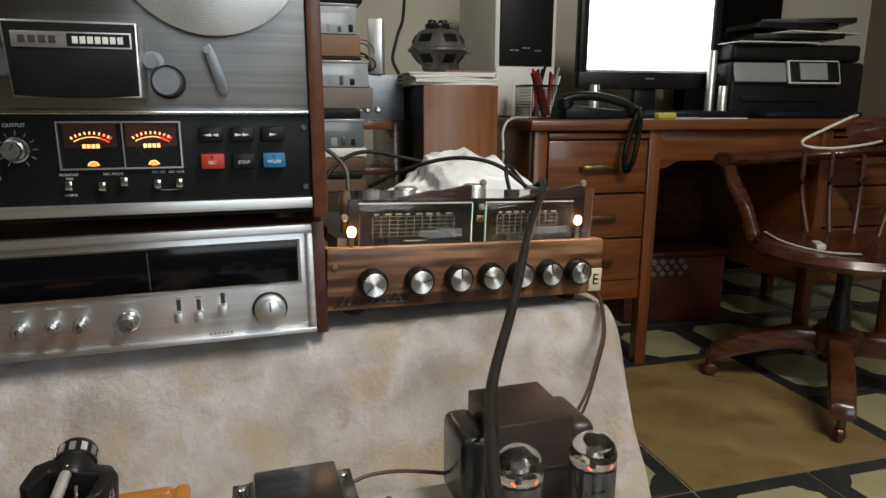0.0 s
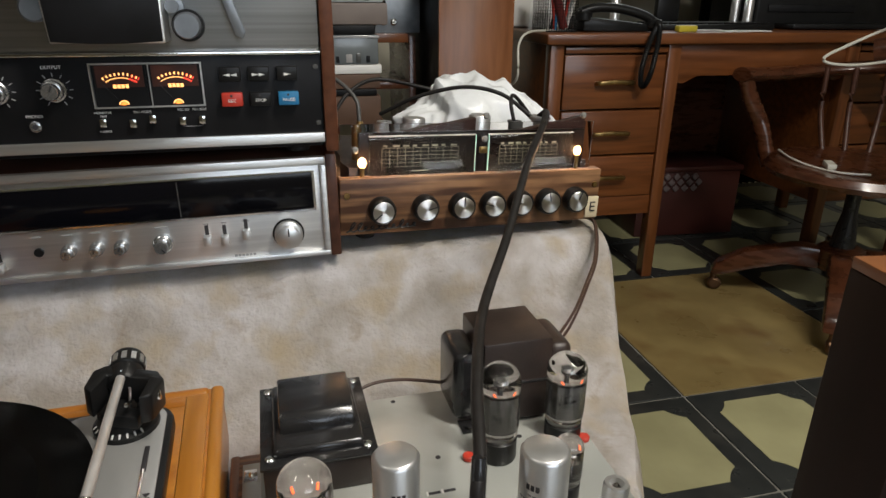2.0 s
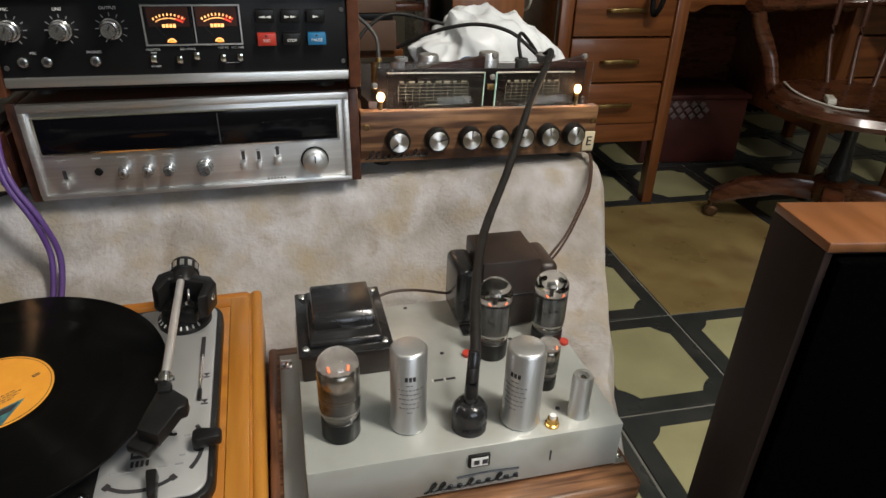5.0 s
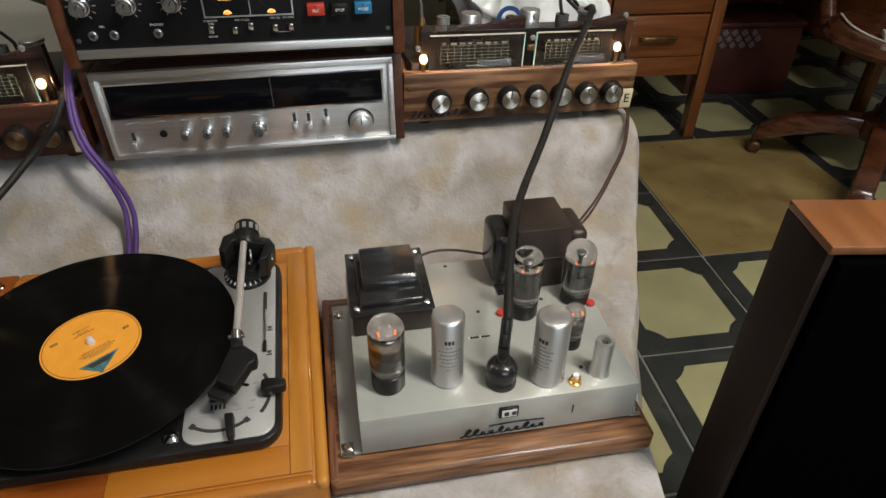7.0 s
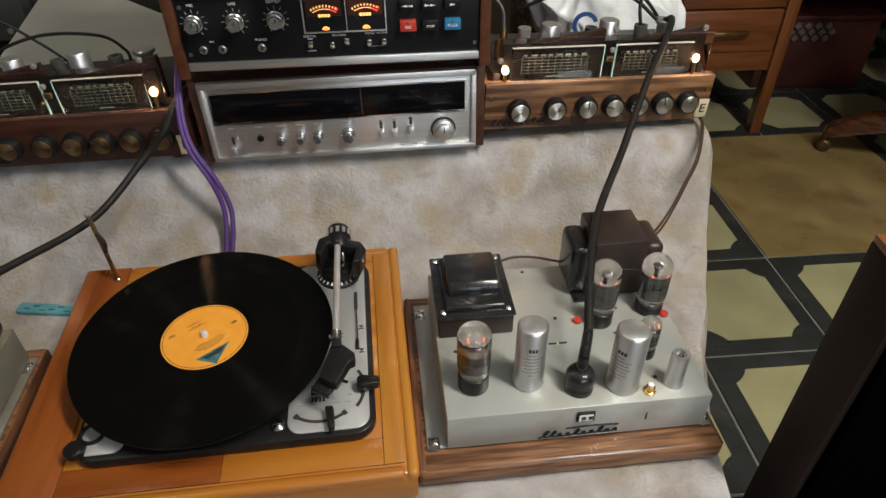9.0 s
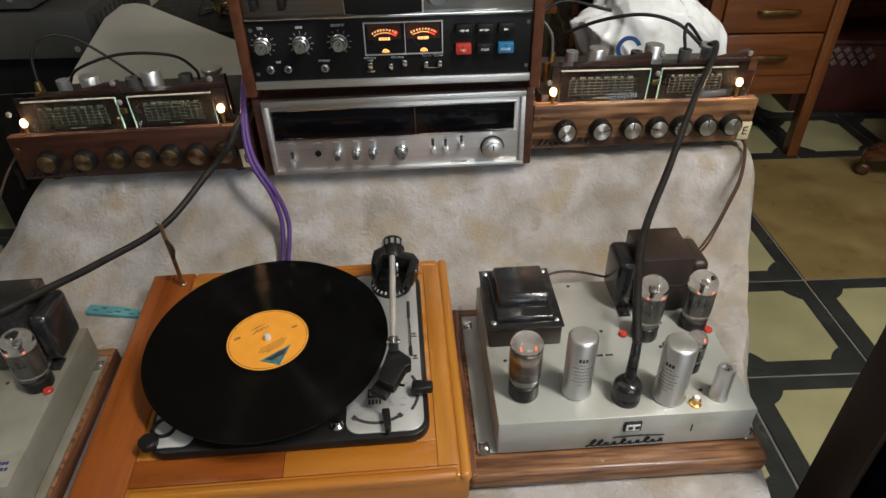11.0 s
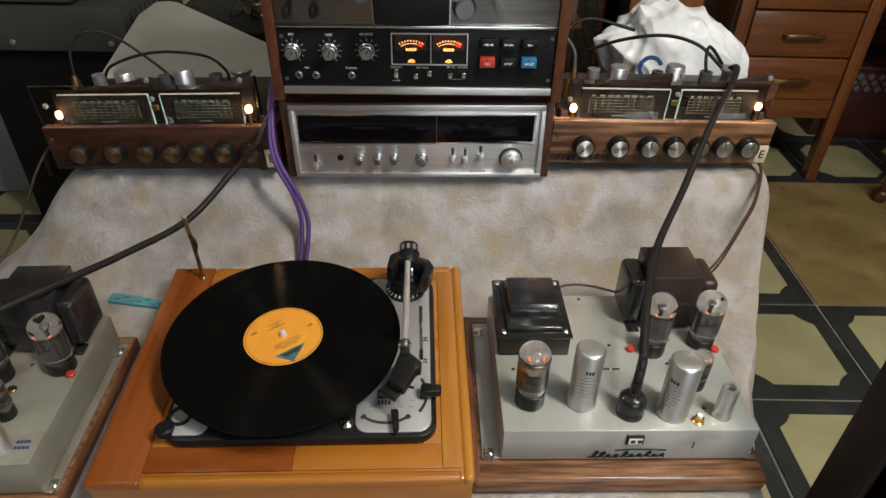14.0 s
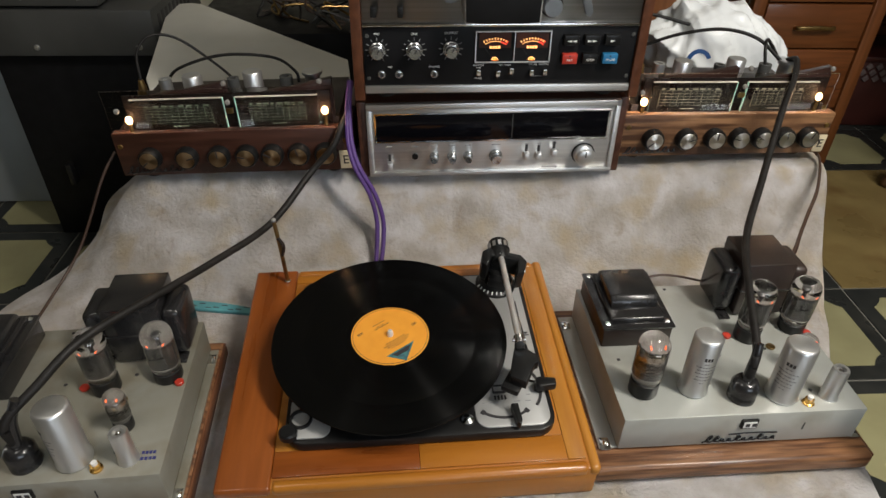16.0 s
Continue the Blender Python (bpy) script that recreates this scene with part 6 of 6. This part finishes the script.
# computer tower on the desk
tower = thing("computer_tower", pose(1.075, 1.72, DZ), "white and black computer tower standing on the desk", "computer")
part("body", box(0.0, 0.22, 0.006, 0.42, 0.001, 0.46, 0.006), WHITE_PLASTIC, tower)
part("front_panel", box(0.016, 0.204, -0.004, 0.008, 0.17, 0.452, 0.003), BLACK_PANEL, tower, "black front panel")
part("lower_panel", box(0.004, 0.216, 0.0, 0.008, 0.006, 0.168, 0.003), WHITE_PLASTIC, tower)
for i in range(3):
    part("status_print", bars(0.05 + i * 0.045, 0.085 + i * 0.04, 0.22 + 0.008 * (i % 2), 0.004, -0.004, 2, 0.004), GREY_INK, tower)
for x, z, a in ((1.10, 0, 4), (1.145, 0, -3)):
    b = prism([(-0.012, 0), (0.030, 0.002), (0.036, 0.12), (0.002, 0.125)], -0.001, 0.001, "xz")
    b.transform(pose(x, 1.60, DZ + 0.001, -8, 0, a))
    solo("paper_sheet", b, PAPER, "folded white paper leaning by the pen cup", "paper")

# ---------- wooden speaker box, driver and papers ----------
wsp = thing("speaker_box", pose(0.727, 1.30, 0), "tall wooden speaker box seen from behind", "loudspeaker")
part("front_board", box(0.0, 0.207, 0.0, 0.010, 0.0, 0.880, 0.002), WOOD_SPK, wsp, "reddish veneer board")
part("carcass", box(0.0, 0.207, 0.0105, 0.50, 0.0, 0.880, 0.002), BLACK_PANEL, wsp)
zz = 0.8815
for i in range(6):
    h = random.uniform(0.004, 0.008)
    b = box(-0.125 - 0.01 * (i % 2), 0.105, -0.15, 0.15, 0, h, 0.001)
    b.transform(pose(0.835, 1.47, zz, 0, 0, random.uniform(-5, 5)))
    solo("magazine", b, PAPER if i % 2 else CARD, "white magazine in a stack on the speaker box", "magazine", "stack of magazines")
    zz += h + 0.0004
b = box(-0.075, 0.075, -0.08, 0.08, 0, 0.010, 0.002)
b.transform(pose(0.885, 1.50, zz, 0, 0, 6))
solo("book", b, BROWN_BOX, "reddish brown book on the magazines", "book")
DRV = pose(0.836, 1.56, zz + 0.0105)
driver = thing("speaker_driver", DRV, "bare loudspeaker driver lying face down", "speaker driver")
part("basket", lathe([(0.026, 0.0), (0.046, 0.003), (0.050, 0.018), (0.084, 0.056), (0.0905, 0.059), (0.0905, 0.067), (0.083, 0.070), (0.073, 0.092), (0.060, 0.114), (0.050, 0.120), (0.030, 0.121)], seg=48), mat("cast grey metal", (0.16, 0.16, 0.15), (0.11, 0.11, 0.10), 0.38, 0.5, scale=(30, 30, 30), bump=0.05), driver, "cast grey basket")
for i in range(6):
    a = 2 * math.pi * i / 6 + 0.25
    for r_, z_, w_, h_, t_ in ((0.0720, 0.0945, 0.020, 0.0125, 28), (0.0675, 0.0370, 0.018, 0.0150, -42)):
        b = box(-w_, w_, -0.0016, 0.0016, -h_, h_, 0.0015)
        b.transform(Matrix.Rotation(a, 4, "Z") @ Matrix.Translation((0, -r_, z_)) @ Matrix.Rotation(radians(-t_), 4, "X"))
        part("basket_window", b, BLACK_PANEL, driver)
part("magnet", join(lathe([(0, 0.1205), (0.038, 0.1205), (0.040, 0.123), (0.040, 0.136), (0.036, 0.139), (0, 0.139)], seg=32), cyl((0.014, 0, 0.139), 0.015, 0.010, "z", 20, 0.002), cyl((-0.020, 0, 0.139), 0.012, 0.010, "z", 20, 0.002)), BLACK_PAINT, driver, "round black magnet")
cable("black_wire", [(0.72, 1.58, zz + 0.004), (0.705, 1.60, zz + 0.05), (0.725, 1.62, zz + 0.12), (0.745, 1.62, zz + 0.20), (0.75, 1.62, 1.40)], 0.005, RUBBER, "black wire rising beside the driver")
part("terminal", box(0.084, 0.098, -0.012, 0.012, 0.055, 0.064, 0.001), BRASS, driver)

# ---------- stacked boxes and shelf behind the tape deck ----------
shelf = thing("shelf_unit", pose(0.40, 1.18, 0), "dark open wooden shelf unit crowded with boxes", "shelf")
part("side_board", box(-0.02, 0.0, 0.0, 0.36, 0, 0.58, 0.002), WOOD_CHAIR, shelf)
part("side_board", box(0.28, 0.30, 0.30, 0.66, 0, 0.78, 0.002), WOOD_CHAIR, shelf)
part("shelf_board", box(0.0, 0.17, 0.0, 0.36, 0.56, 0.58, 0.002), WOOD_DESK, shelf)
part("shelf_board", box(0.10, 0.279, 0.30, 0.66, 0.76, 0.785, 0.002), WOOD_DESK, shelf)
part("shelf_board", box(0.10, 0.279, 0.30, 0.66, 0.63, 0.65, 0.002), WOOD_CHAIR, shelf)
zz = 0.581
# Opaque pale tint: the reflection on clear plastic is put into its colour.
CLEAR_SHEEN = mat("clear plastic with pale sheen colour", (0.42, 0.46, 0.48), (0.30, 0.33, 0.35), 0.16, scale=(14, 14, 14), coat=0.5)
DARK_BROWN_BOX = mat("dull brown card", (0.125, 0.070, 0.045), (0.090, 0.050, 0.032), 0.65, scale=(12, 12, 12), bump=0.05)
# Thin black slabs stand in for the shade in gaps between boxes.
for nm, w, h, m1, lab, cat in (
        ("wooden_box", 0.149, 0.074, DARK_BROWN_BOX, "dull brown cardboard box in a stack", "box"), ("black_case", 0.140, 0.016, BLACK_PANEL, "thin black slab for the shaded gap between boxes", "box"),
        ("brown_box", 0.149, 0.034, DARK_BROWN_BOX, "flat brown cardboard box in a stack", "box"), ("white_case", 0.153, 0.021, WHITE_PLASTIC, "flat white plastic case in a stack", "box"),
        ("clear_case", 0.146, 0.067, SMOKE, "smoky clear plastic case", "box"), ("black_case", 0.140, 0.021, BLACK_PANEL, "thin black slab for the shaded gap between boxes", "box"),
        ("grey_box", 0.170, 0.048, mat("grey brown card", (0.20, 0.165, 0.145), (0.16, 0.13, 0.115), 0.6, scale=(12, 12, 12), bump=0.05), "grey brown card box in a stack", "box"),
        ("clear_case", 0.160, 0.060, CLEAR_SHEEN, "clear plastic case holding small parts", "box"), ("black_case", 0.145, 0.006, BLACK_PANEL, "thin black slab for the shaded gap between boxes", "box"),
        ("brown_box", 0.143, 0.048, BROWN_BOX, "pinkish brown cardboard box in a stack", "box"), ("clear_case", 0.136, 0.067, CLEAR_SHEEN, "clear plastic case on top of the boxes", "box"),
        ("black_case", 0.150, 0.035, BLACK_PANEL, "black case on top of the boxes", "box")):
    b = box(0.40, 0.40 + w, 1.16, 1.36, zz, zz + h, 0.003)
    case = solo(nm, b, m1, lab, cat, "stack of boxes")
    if nm == "clear_case":
        part("lid_edge", box(0.398, 0.402 + w, 1.1575, 1.3625, zz + h * 0.90, zz + h * 0.97, 0.001), GREY_INK, case)
        for k in range(5):
            lump = random.uniform(0.006, 0.016)
            part("small_part", box(0.42 + k * 0.024, 0.42 + k * 0.024 + lump, 1.1585, 1.17, zz + 0.004, zz + 0.004 + h * random.uniform(0.15, 0.38), 0.002), (GREY_METAL, BLACK_PANEL, GREY_BOX)[k % 3], case)
    zz += h + 0.001
unit = thing("silver_amplifier", pose(0.545, 1.50, 0.786), "silver amplifier front with small knobs", "amplifier")
part("body", box(0.0, 0.17, 0.006, 0.22, 0.001, 0.125, 0.002), GREY_METAL, unit)
part("faceplate", box(-0.002, 0.172, 0.0, 0.006, 0.0, 0.127, 0.001), TRANSPORT, unit)
for u in (0.04, 0.065, 0.095):
    round_knob(unit, "knob", u, 0.030, 0.008, 0.012, CHROME)
round_knob(unit, "volume_knob", 0.05, 0.085, 0.020, 0.016, CHROME)
b = box(-0.012, 0.028, -0.06, 0.06, 0, 0.15, 0.002)
b.transform(pose(0.640, 1.55, 0.914, 0, 0, -14))
solo("metal_bracket", b, CAN, "upright pale metal bracket", "bracket")
for i in range(10):
    rr, ph, tilt = random.uniform(0.02, 0.042), random.uniform(0, 6), random.uniform(0.5, 1.3)
    p = [(0.595 + rr * math.cos(ph + k * 0.8), 1.50 + 0.02 * math.sin(i + k), 0.918 + rr * tilt * (1 + math.sin(ph + k * 0.8))) for k in range(9)]
    solo("wire_coil", tube(p, 0.0018, 6, 8), (BROWN_CORD, RUBBER, BROWN_BOX)[i % 3], "loose coil of thin brown wire", "wire", "tangle of wires")

# ---------- plastic bag ----------


BAG_BLUE = mat("dark blue print", (0.012, 0.06, 0.20), (0.01, 0.045, 0.15), 0.4)


def bag():
    bm = bmesh.new()
    bmesh.ops.create_icosphere(bm, subdivisions=6, radius=1.0)
    for v in bm.verts:
        p = v.co.copy()
        w = Vector((p.x * 1.5, p.y * 1.5, p.z * 0.7))
        fold = abs(noise.noise(w * 1.1 + Vector((3, 1, 0)))) + 0.45 * abs(noise.noise(w * 2.2)) + 0.08 * abs(noise.noise(w * 5.5))
        s = 1.10 - 0.34 * fold + 0.14 * noise.noise(p * 1.2 + Vector((0, 5, 2)))
        q = Vector((p.x * 0.155 * s, p.y * 0.115 * s, p.z * 0.125 * s))
        if q.z > 0.03:
            q.x -= 0.25 * (q.z - 0.03)
        v.co = Vector((q.x, q.y, max(-0.088, q.z)))
    bm.transform(Matrix.Translation((0.672, 0.745, 0.618)))
    return bm


plastic_bag = solo("plastic_bag", bag(), BAG, "crumpled white plastic shopping bag with blue print", "bag")
for i in range(3):
    b = arc_strip(0, 0, 0.016, 20, 320, 0.008, -0.001, 0.001, 18) if i == 0 else box(-0.008, 0.008, -0.006, 0.006, -0.001, 0.001)
    b.transform(Matrix.Translation((0.600 + (0.0, 0.022, 0.045)[i], 0.6165, 0.656 - (0, 0.042, 0.046)[i])) @ pose(0, 0, 0, 78, 0, -10))
    part("blue_print", b, BAG_BLUE, plastic_bag)
stand = thing("side_stool", pose(0.67, 0.735, 0), "plain wooden stool under the plastic bag", "stool")
part("top", box(-0.12, 0.13, -0.10, 0.12, 0.515, 0.543, 0.004), WOOD_CHAIR, stand)
for lx in (-0.10, 0.11):
    for ly in (-0.08, 0.10):
        part("leg", box(lx - 0.015, lx + 0.015, ly - 0.015, ly + 0.015, 0, 0.515, 0.003), WOOD_CHAIR, stand)

# ---------- swivel chair ----------
CH = pose(1.900, 1.03, 0, 0, 0, 4)
chair = thing("swivel_chair", CH, "dark varnished wooden captain's swivel chair on dull brass casters", "chair")
part("seat", lathe([(0, 0.405), (0.20, 0.405), (0.245, 0.415), (0.252, 0.430), (0.240, 0.448), (0.16, 0.446), (0.0, 0.438)], seg=40), WOOD_CHAIR, chair, "saddle-shaped wooden seat")
part("column", lathe([(0, 0.20), (0.035, 0.20), (0.028, 0.26), (0.020, 0.30), (0.020, 0.36), (0.11, 0.385), (0.11, 0.405), (0, 0.405)], seg=24), BLACK_PAINT, chair, "black metal screw column")
part("hub", lathe([(0, 0.13), (0.060, 0.13), (0.065, 0.15), (0.065, 0.19), (0.050, 0.20), (0, 0.20)], seg=24), WOOD_CHAIR, chair)
for a in (140, 224, 320, 44):
    lg = prism([(0.050, 0.125), (0.050, 0.190), (0.12, 0.192), (0.26, 0.150), (0.335, 0.100), (0.350, 0.062), (0.315, 0.060), (0.25, 0.088), (0.14, 0.125)], -0.030, 0.030, "xz", 0.010)
    lg.transform(Matrix.Rotation(radians(a), 4, "Z"))
    leg = part("leg", lg, WOOD_CHAIR, chair, "curved wooden leg")
    rot = Matrix.Rotation(radians(a), 4, "Z")
    fork = cyl((0.335, 0, 0.040), 0.010, 0.024, "z", 14)
    fork.transform(rot)
    cs = part("caster", fork, DARK_BRASS, leg, "dull brass caster")
    wh = lathe([(0, -0.012), (0.014, -0.012), (0.021, -0.005), (0.021, 0.005), (0.014, 0.012), (0, 0.012)], (0.330, 0.0, 0.0225), "y", 20)
    wh.transform(rot)
    part("caster_wheel", wh, DARK_BRASS, leg, "worn dark brass caster wheel")
rail = [(-0.215, 0.285, 0.672), (-0.10, 0.300, 0.668), (0.08, 0.290, 0.676), (0.205, 0.21, 0.690), (0.262, 0.08, 0.700), (0.262, -0.08, 0.700), (0.205, -0.21, 0.690), (0.08, -0.290, 0.676), (-0.10, -0.300, 0.668), (-0.215, -0.285, 0.672)]
part("arm_rail", tube(rail, 0.034, 14, 8, None, 0.62), WOOD_CHAIR, chair, "curved arm and back rail")
part("crest", tube([(0.190, 0.20, 0.735), (0.258, 0.08, 0.765), (0.258, -0.08, 0.765), (0.190, -0.20, 0.735)], 0.026, 12, 8, None, 1.5), WOOD_CHAIR, chair)
for s in (1, -1):
    part("arm_post", tube([(-0.195, 0.285 * s, 0.660), (-0.165, 0.288 * s, 0.60), (-0.125, 0.270 * s, 0.52), (-0.115, 0.235 * s, 0.43), (-0.11, 0.222 * s, 0.40)], 0.020, 12, 6, None, 1.25), WOOD_CHAIR, chair, "bent wooden arm post")
for i in range(9):
    a = radians(-72 + 18 * i)
    part("spindle", tube([(0.205 * math.cos(a), 0.205 * math.sin(a), 0.436), (0.262 * math.cos(a), 0.262 * math.sin(a), 0.56), (0.262 * math.cos(a), 0.270 * math.sin(a), 0.690)], 0.0085, 10, 5), WOOD_TUNER, chair)
cable("white_cable", [(1.775, 1.215, 0.455), (1.74, 1.12, 0.452), (1.735, 1.03, 0.4485), (1.75, 0.95, 0.4505), (1.80, 0.90, 0.4535)], 0.0032, WHITE_CORD, "white cord lying on the chair seat")
b = box(-0.03, 0.03, -0.012, 0.012, 0, 0.016, 0.004)
b.transform(pose(1.76, 1.00, 0.4515, 0, 0, 60))
solo("white_plug", b, WHITE_CORD, "white plug lying on the chair seat", "plug")

# ---------- equipment on the far left ----------
rk = thing("equipment_rack", pose(-0.585, 0.985, 0), "equipment stand with grey metal units, shaded recess as a black block", "rack")
# Solid black block fills the shaded recess under the grey units.
part("stand", box(-0.42, -0.01, 0.03, 0.42, 0.0, 0.535, 0.004), BLACK_PANEL, rk)
part("stand_foot", box(-0.33, -0.315, 0.0, 0.03, 0.18, 0.24, 0.003), BLACK_PAINT, rk)
for i, (x0, x1, z0, z1) in enumerate(((-0.40, 0.0, 0.5415, 0.652), (-0.40, -0.115, 0.660, 0.78))):
    u = thing("grey_unit", pose(-0.585, 0.985, z0), "grey enamelled metal equipment case with chrome screws", "equipment", "grey equipment cases")
    part("case", box(x0, x1, 0.0, 0.40, 0.0, z1 - z0, 0.005), GREY_METAL, u)
    for sx in (x0 + 0.11, x1 - 0.045):
        part("screw", lathe([(0, 0), (0.0075, 0), (0.006, 0.003), (0, 0.004)], (sx, 0.0, 0.022), "-y", 14), CAN, u)
    for k in range(9):
        part("vent_slot", box(x1 - 0.0005, x1 + 0.0008, 0.04 + k * 0.03, 0.055 + k * 0.03, 0.03, z1 - z0 - 0.02), INK, u)
solo("steel_cabinet", box(-1.55, -1.045, 1.19, 1.75, 0.001, 0.86, 0.012), BLUE_GREY, "blue grey enamelled steel cabinet on the floor", "cabinet")
CARD_PTS = [(-0.605, 1.165), (-0.59, 1.195), (-0.555, 1.208), (-0.525, 1.195), (-0.105, 0.765), (-0.08, 0.56), (-0.455, 0.56), (-0.50, 0.66)]
solo("white_board", prism(CARD_PTS, 0.600, 0.610, "xy", 0.003), CARD, "white covered board behind the preamplifier", "board")
solo("board_box", box(-0.48, -0.12, 0.63, 0.78, 0.0, 0.599, 0.004), BROWN_BOX, "brown cardboard box under the white board", "box")
for i in range(14):
    cx_, cy_ = -0.36 + 0.022 * i, 1.16 - 0.016 * i
    p = [(cx_, cy_, 0.602)]
    for k in range(4):
        p.append((cx_ + random.uniform(-0.06, 0.06), cy_ + random.uniform(-0.03, 0.06), 0.60 + random.uniform(0.0, 0.07)))
    solo("wire_coil", tube(p, 0.0030, 6, 8), (BROWN_CORD, RUBBER, BRASS, GREY_METAL)[i % 4], "loose loop of old wire in a tangle", "wire", "tangle of wires")
solo("wire_box", box(-0.52, -0.02, 0.98, 1.32, 0.0, 0.598, 0.004), BLACK_PANEL, "black box under a tangle of wires", "box")
solo("wooden_cabinet", join(box(-0.12, 0.34, 1.10, 1.5, 0, 0.60, 0.004), box(-0.12, 0.34, 1.09, 1.10, 0.61, 0.66, 0.003), box(-0.12, 0.34, 1.12, 1.5, 0.60, 0.96, 0.004)), WOOD_CHAIR, "dark wooden cabinet behind the tape deck", "cabinet")
CURTAIN = mat("dark curtain cloth", (0.010, 0.008, 0.007), (0.006, 0.005, 0.0045), 0.95, scale=(90, 90, 90), bump=0.2, spec=0.1)
solo("dark_curtain", prism([(2.11 + i * 0.005, 2.20 + 0.018 * math.sin(i * 0.9)) for i in range(103)] + [(2.62 - i * 0.005, 2.212 + 0.018 * math.sin((102 - i) * 0.9)) for i in range(103)], 0.05, 1.95, "xy"), CURTAIN, "black-brown curtain hanging by the wall", "curtain")

# Housing for the added left-hand lamp, out of view.
sl = thing("ceiling_lamp", pose(-0.75, -0.35, CEIL), "unseen short fluorescent ceiling lamp added on the left", "lamp")
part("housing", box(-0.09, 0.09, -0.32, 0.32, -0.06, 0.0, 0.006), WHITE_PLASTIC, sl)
# ceiling lamp and window frame behind the camera
cl = thing("ceiling_lamp", pose(1.20, -0.75, CEIL), "long fluorescent ceiling lamp", "lamp")
part("housing", box(-0.09, 0.09, -0.55, 0.55, -0.06, 0.0, 0.006), WHITE_PLASTIC, cl)
window = thing("window_1", pose(0, Y0, 0), "white framed window letting in daylight", "window")
tagged(window, kind="structure")
for a, b_, c, d in ((WX0, WX0 + 0.05, WZ0, WZ1), (WX1 - 0.05, WX1, WZ0, WZ1), (WX0 + 0.05, WX1 - 0.05, WZ0, WZ0 + 0.05), (WX0 + 0.05, WX1 - 0.05, WZ1 - 0.05, WZ1), ((WX0 + WX1) / 2 - 0.025, (WX0 + WX1) / 2 + 0.025, WZ0 + 0.05, WZ1 - 0.05)):
    part("window_frame", box(a, b_, -0.08, -0.03, c, d, 0.004), WHITE_PLASTIC, window)

# ---------- floor tiles, last ----------
TX, TY, AX0, AY0 = 0.307, 0.327, 1.187, 0.695


def tile_mesh(w, h, light):
    g = 0.0035
    bm = box(g, w - g, g, h - g, -0.006, 0.0, 0.0008, 1)
    if not light:
        return bm
    ins, r = 0.043, 0.090
    pts = []
    for cx_, cy_, sx_, sy_ in ((0, 0, 1, 1), (w, 0, -1, 1), (w, h, -1, -1), (0, h, 1, -1)):
        a0 = math.asin(ins / r)
        arc = []
        for i in range(7):
            a = a0 + (math.pi / 2 - 2 * a0) * i / 6
            arc.append((cx_ + sx_ * r * math.cos(a), cy_ + sy_ * r * math.sin(a)))
        if sx_ * sy_ > 0:
            arc = arc[::-1]
        pts += arc
    top = prism(pts, -0.001, 0.0012, "xy")
    for f in top.faces:
        f.material_index = 1
    return join(bm, top)


def mesh_of(bm, mats):
    me = bpy.data.meshes.new("tile")
    bmesh.ops.recalc_face_normals(bm, faces=bm.faces)
    bm.to_mesh(me)
    bm.free()
    for x in mats:
        me.materials.append(x)
    return me


TILE = mesh_of(tile_mesh(TX, TY, True), (TILE_BLACK, TILE_LIGHT))
TAN = mesh_of(tile_mesh(2 * TX, 2 * TY, False), (TILE_TAN,))
for i in range(-12, 7):
    for j in range(-11, 6):
        x, y = AX0 + i * TX, AY0 + j * TY
        if x < X0 or y < Y0 or x + TX > X1 or y + TY > Y1:
            continue
        if i in (0, 1) and j in (0, 1):
            if (i, j) != (0, 0):
                continue
            t_ = new("tile", TAN)
        else:
            t_ = new("tile", TILE)
        t_.parent = FLOOR
        t_.location = (x, y, 0.0)
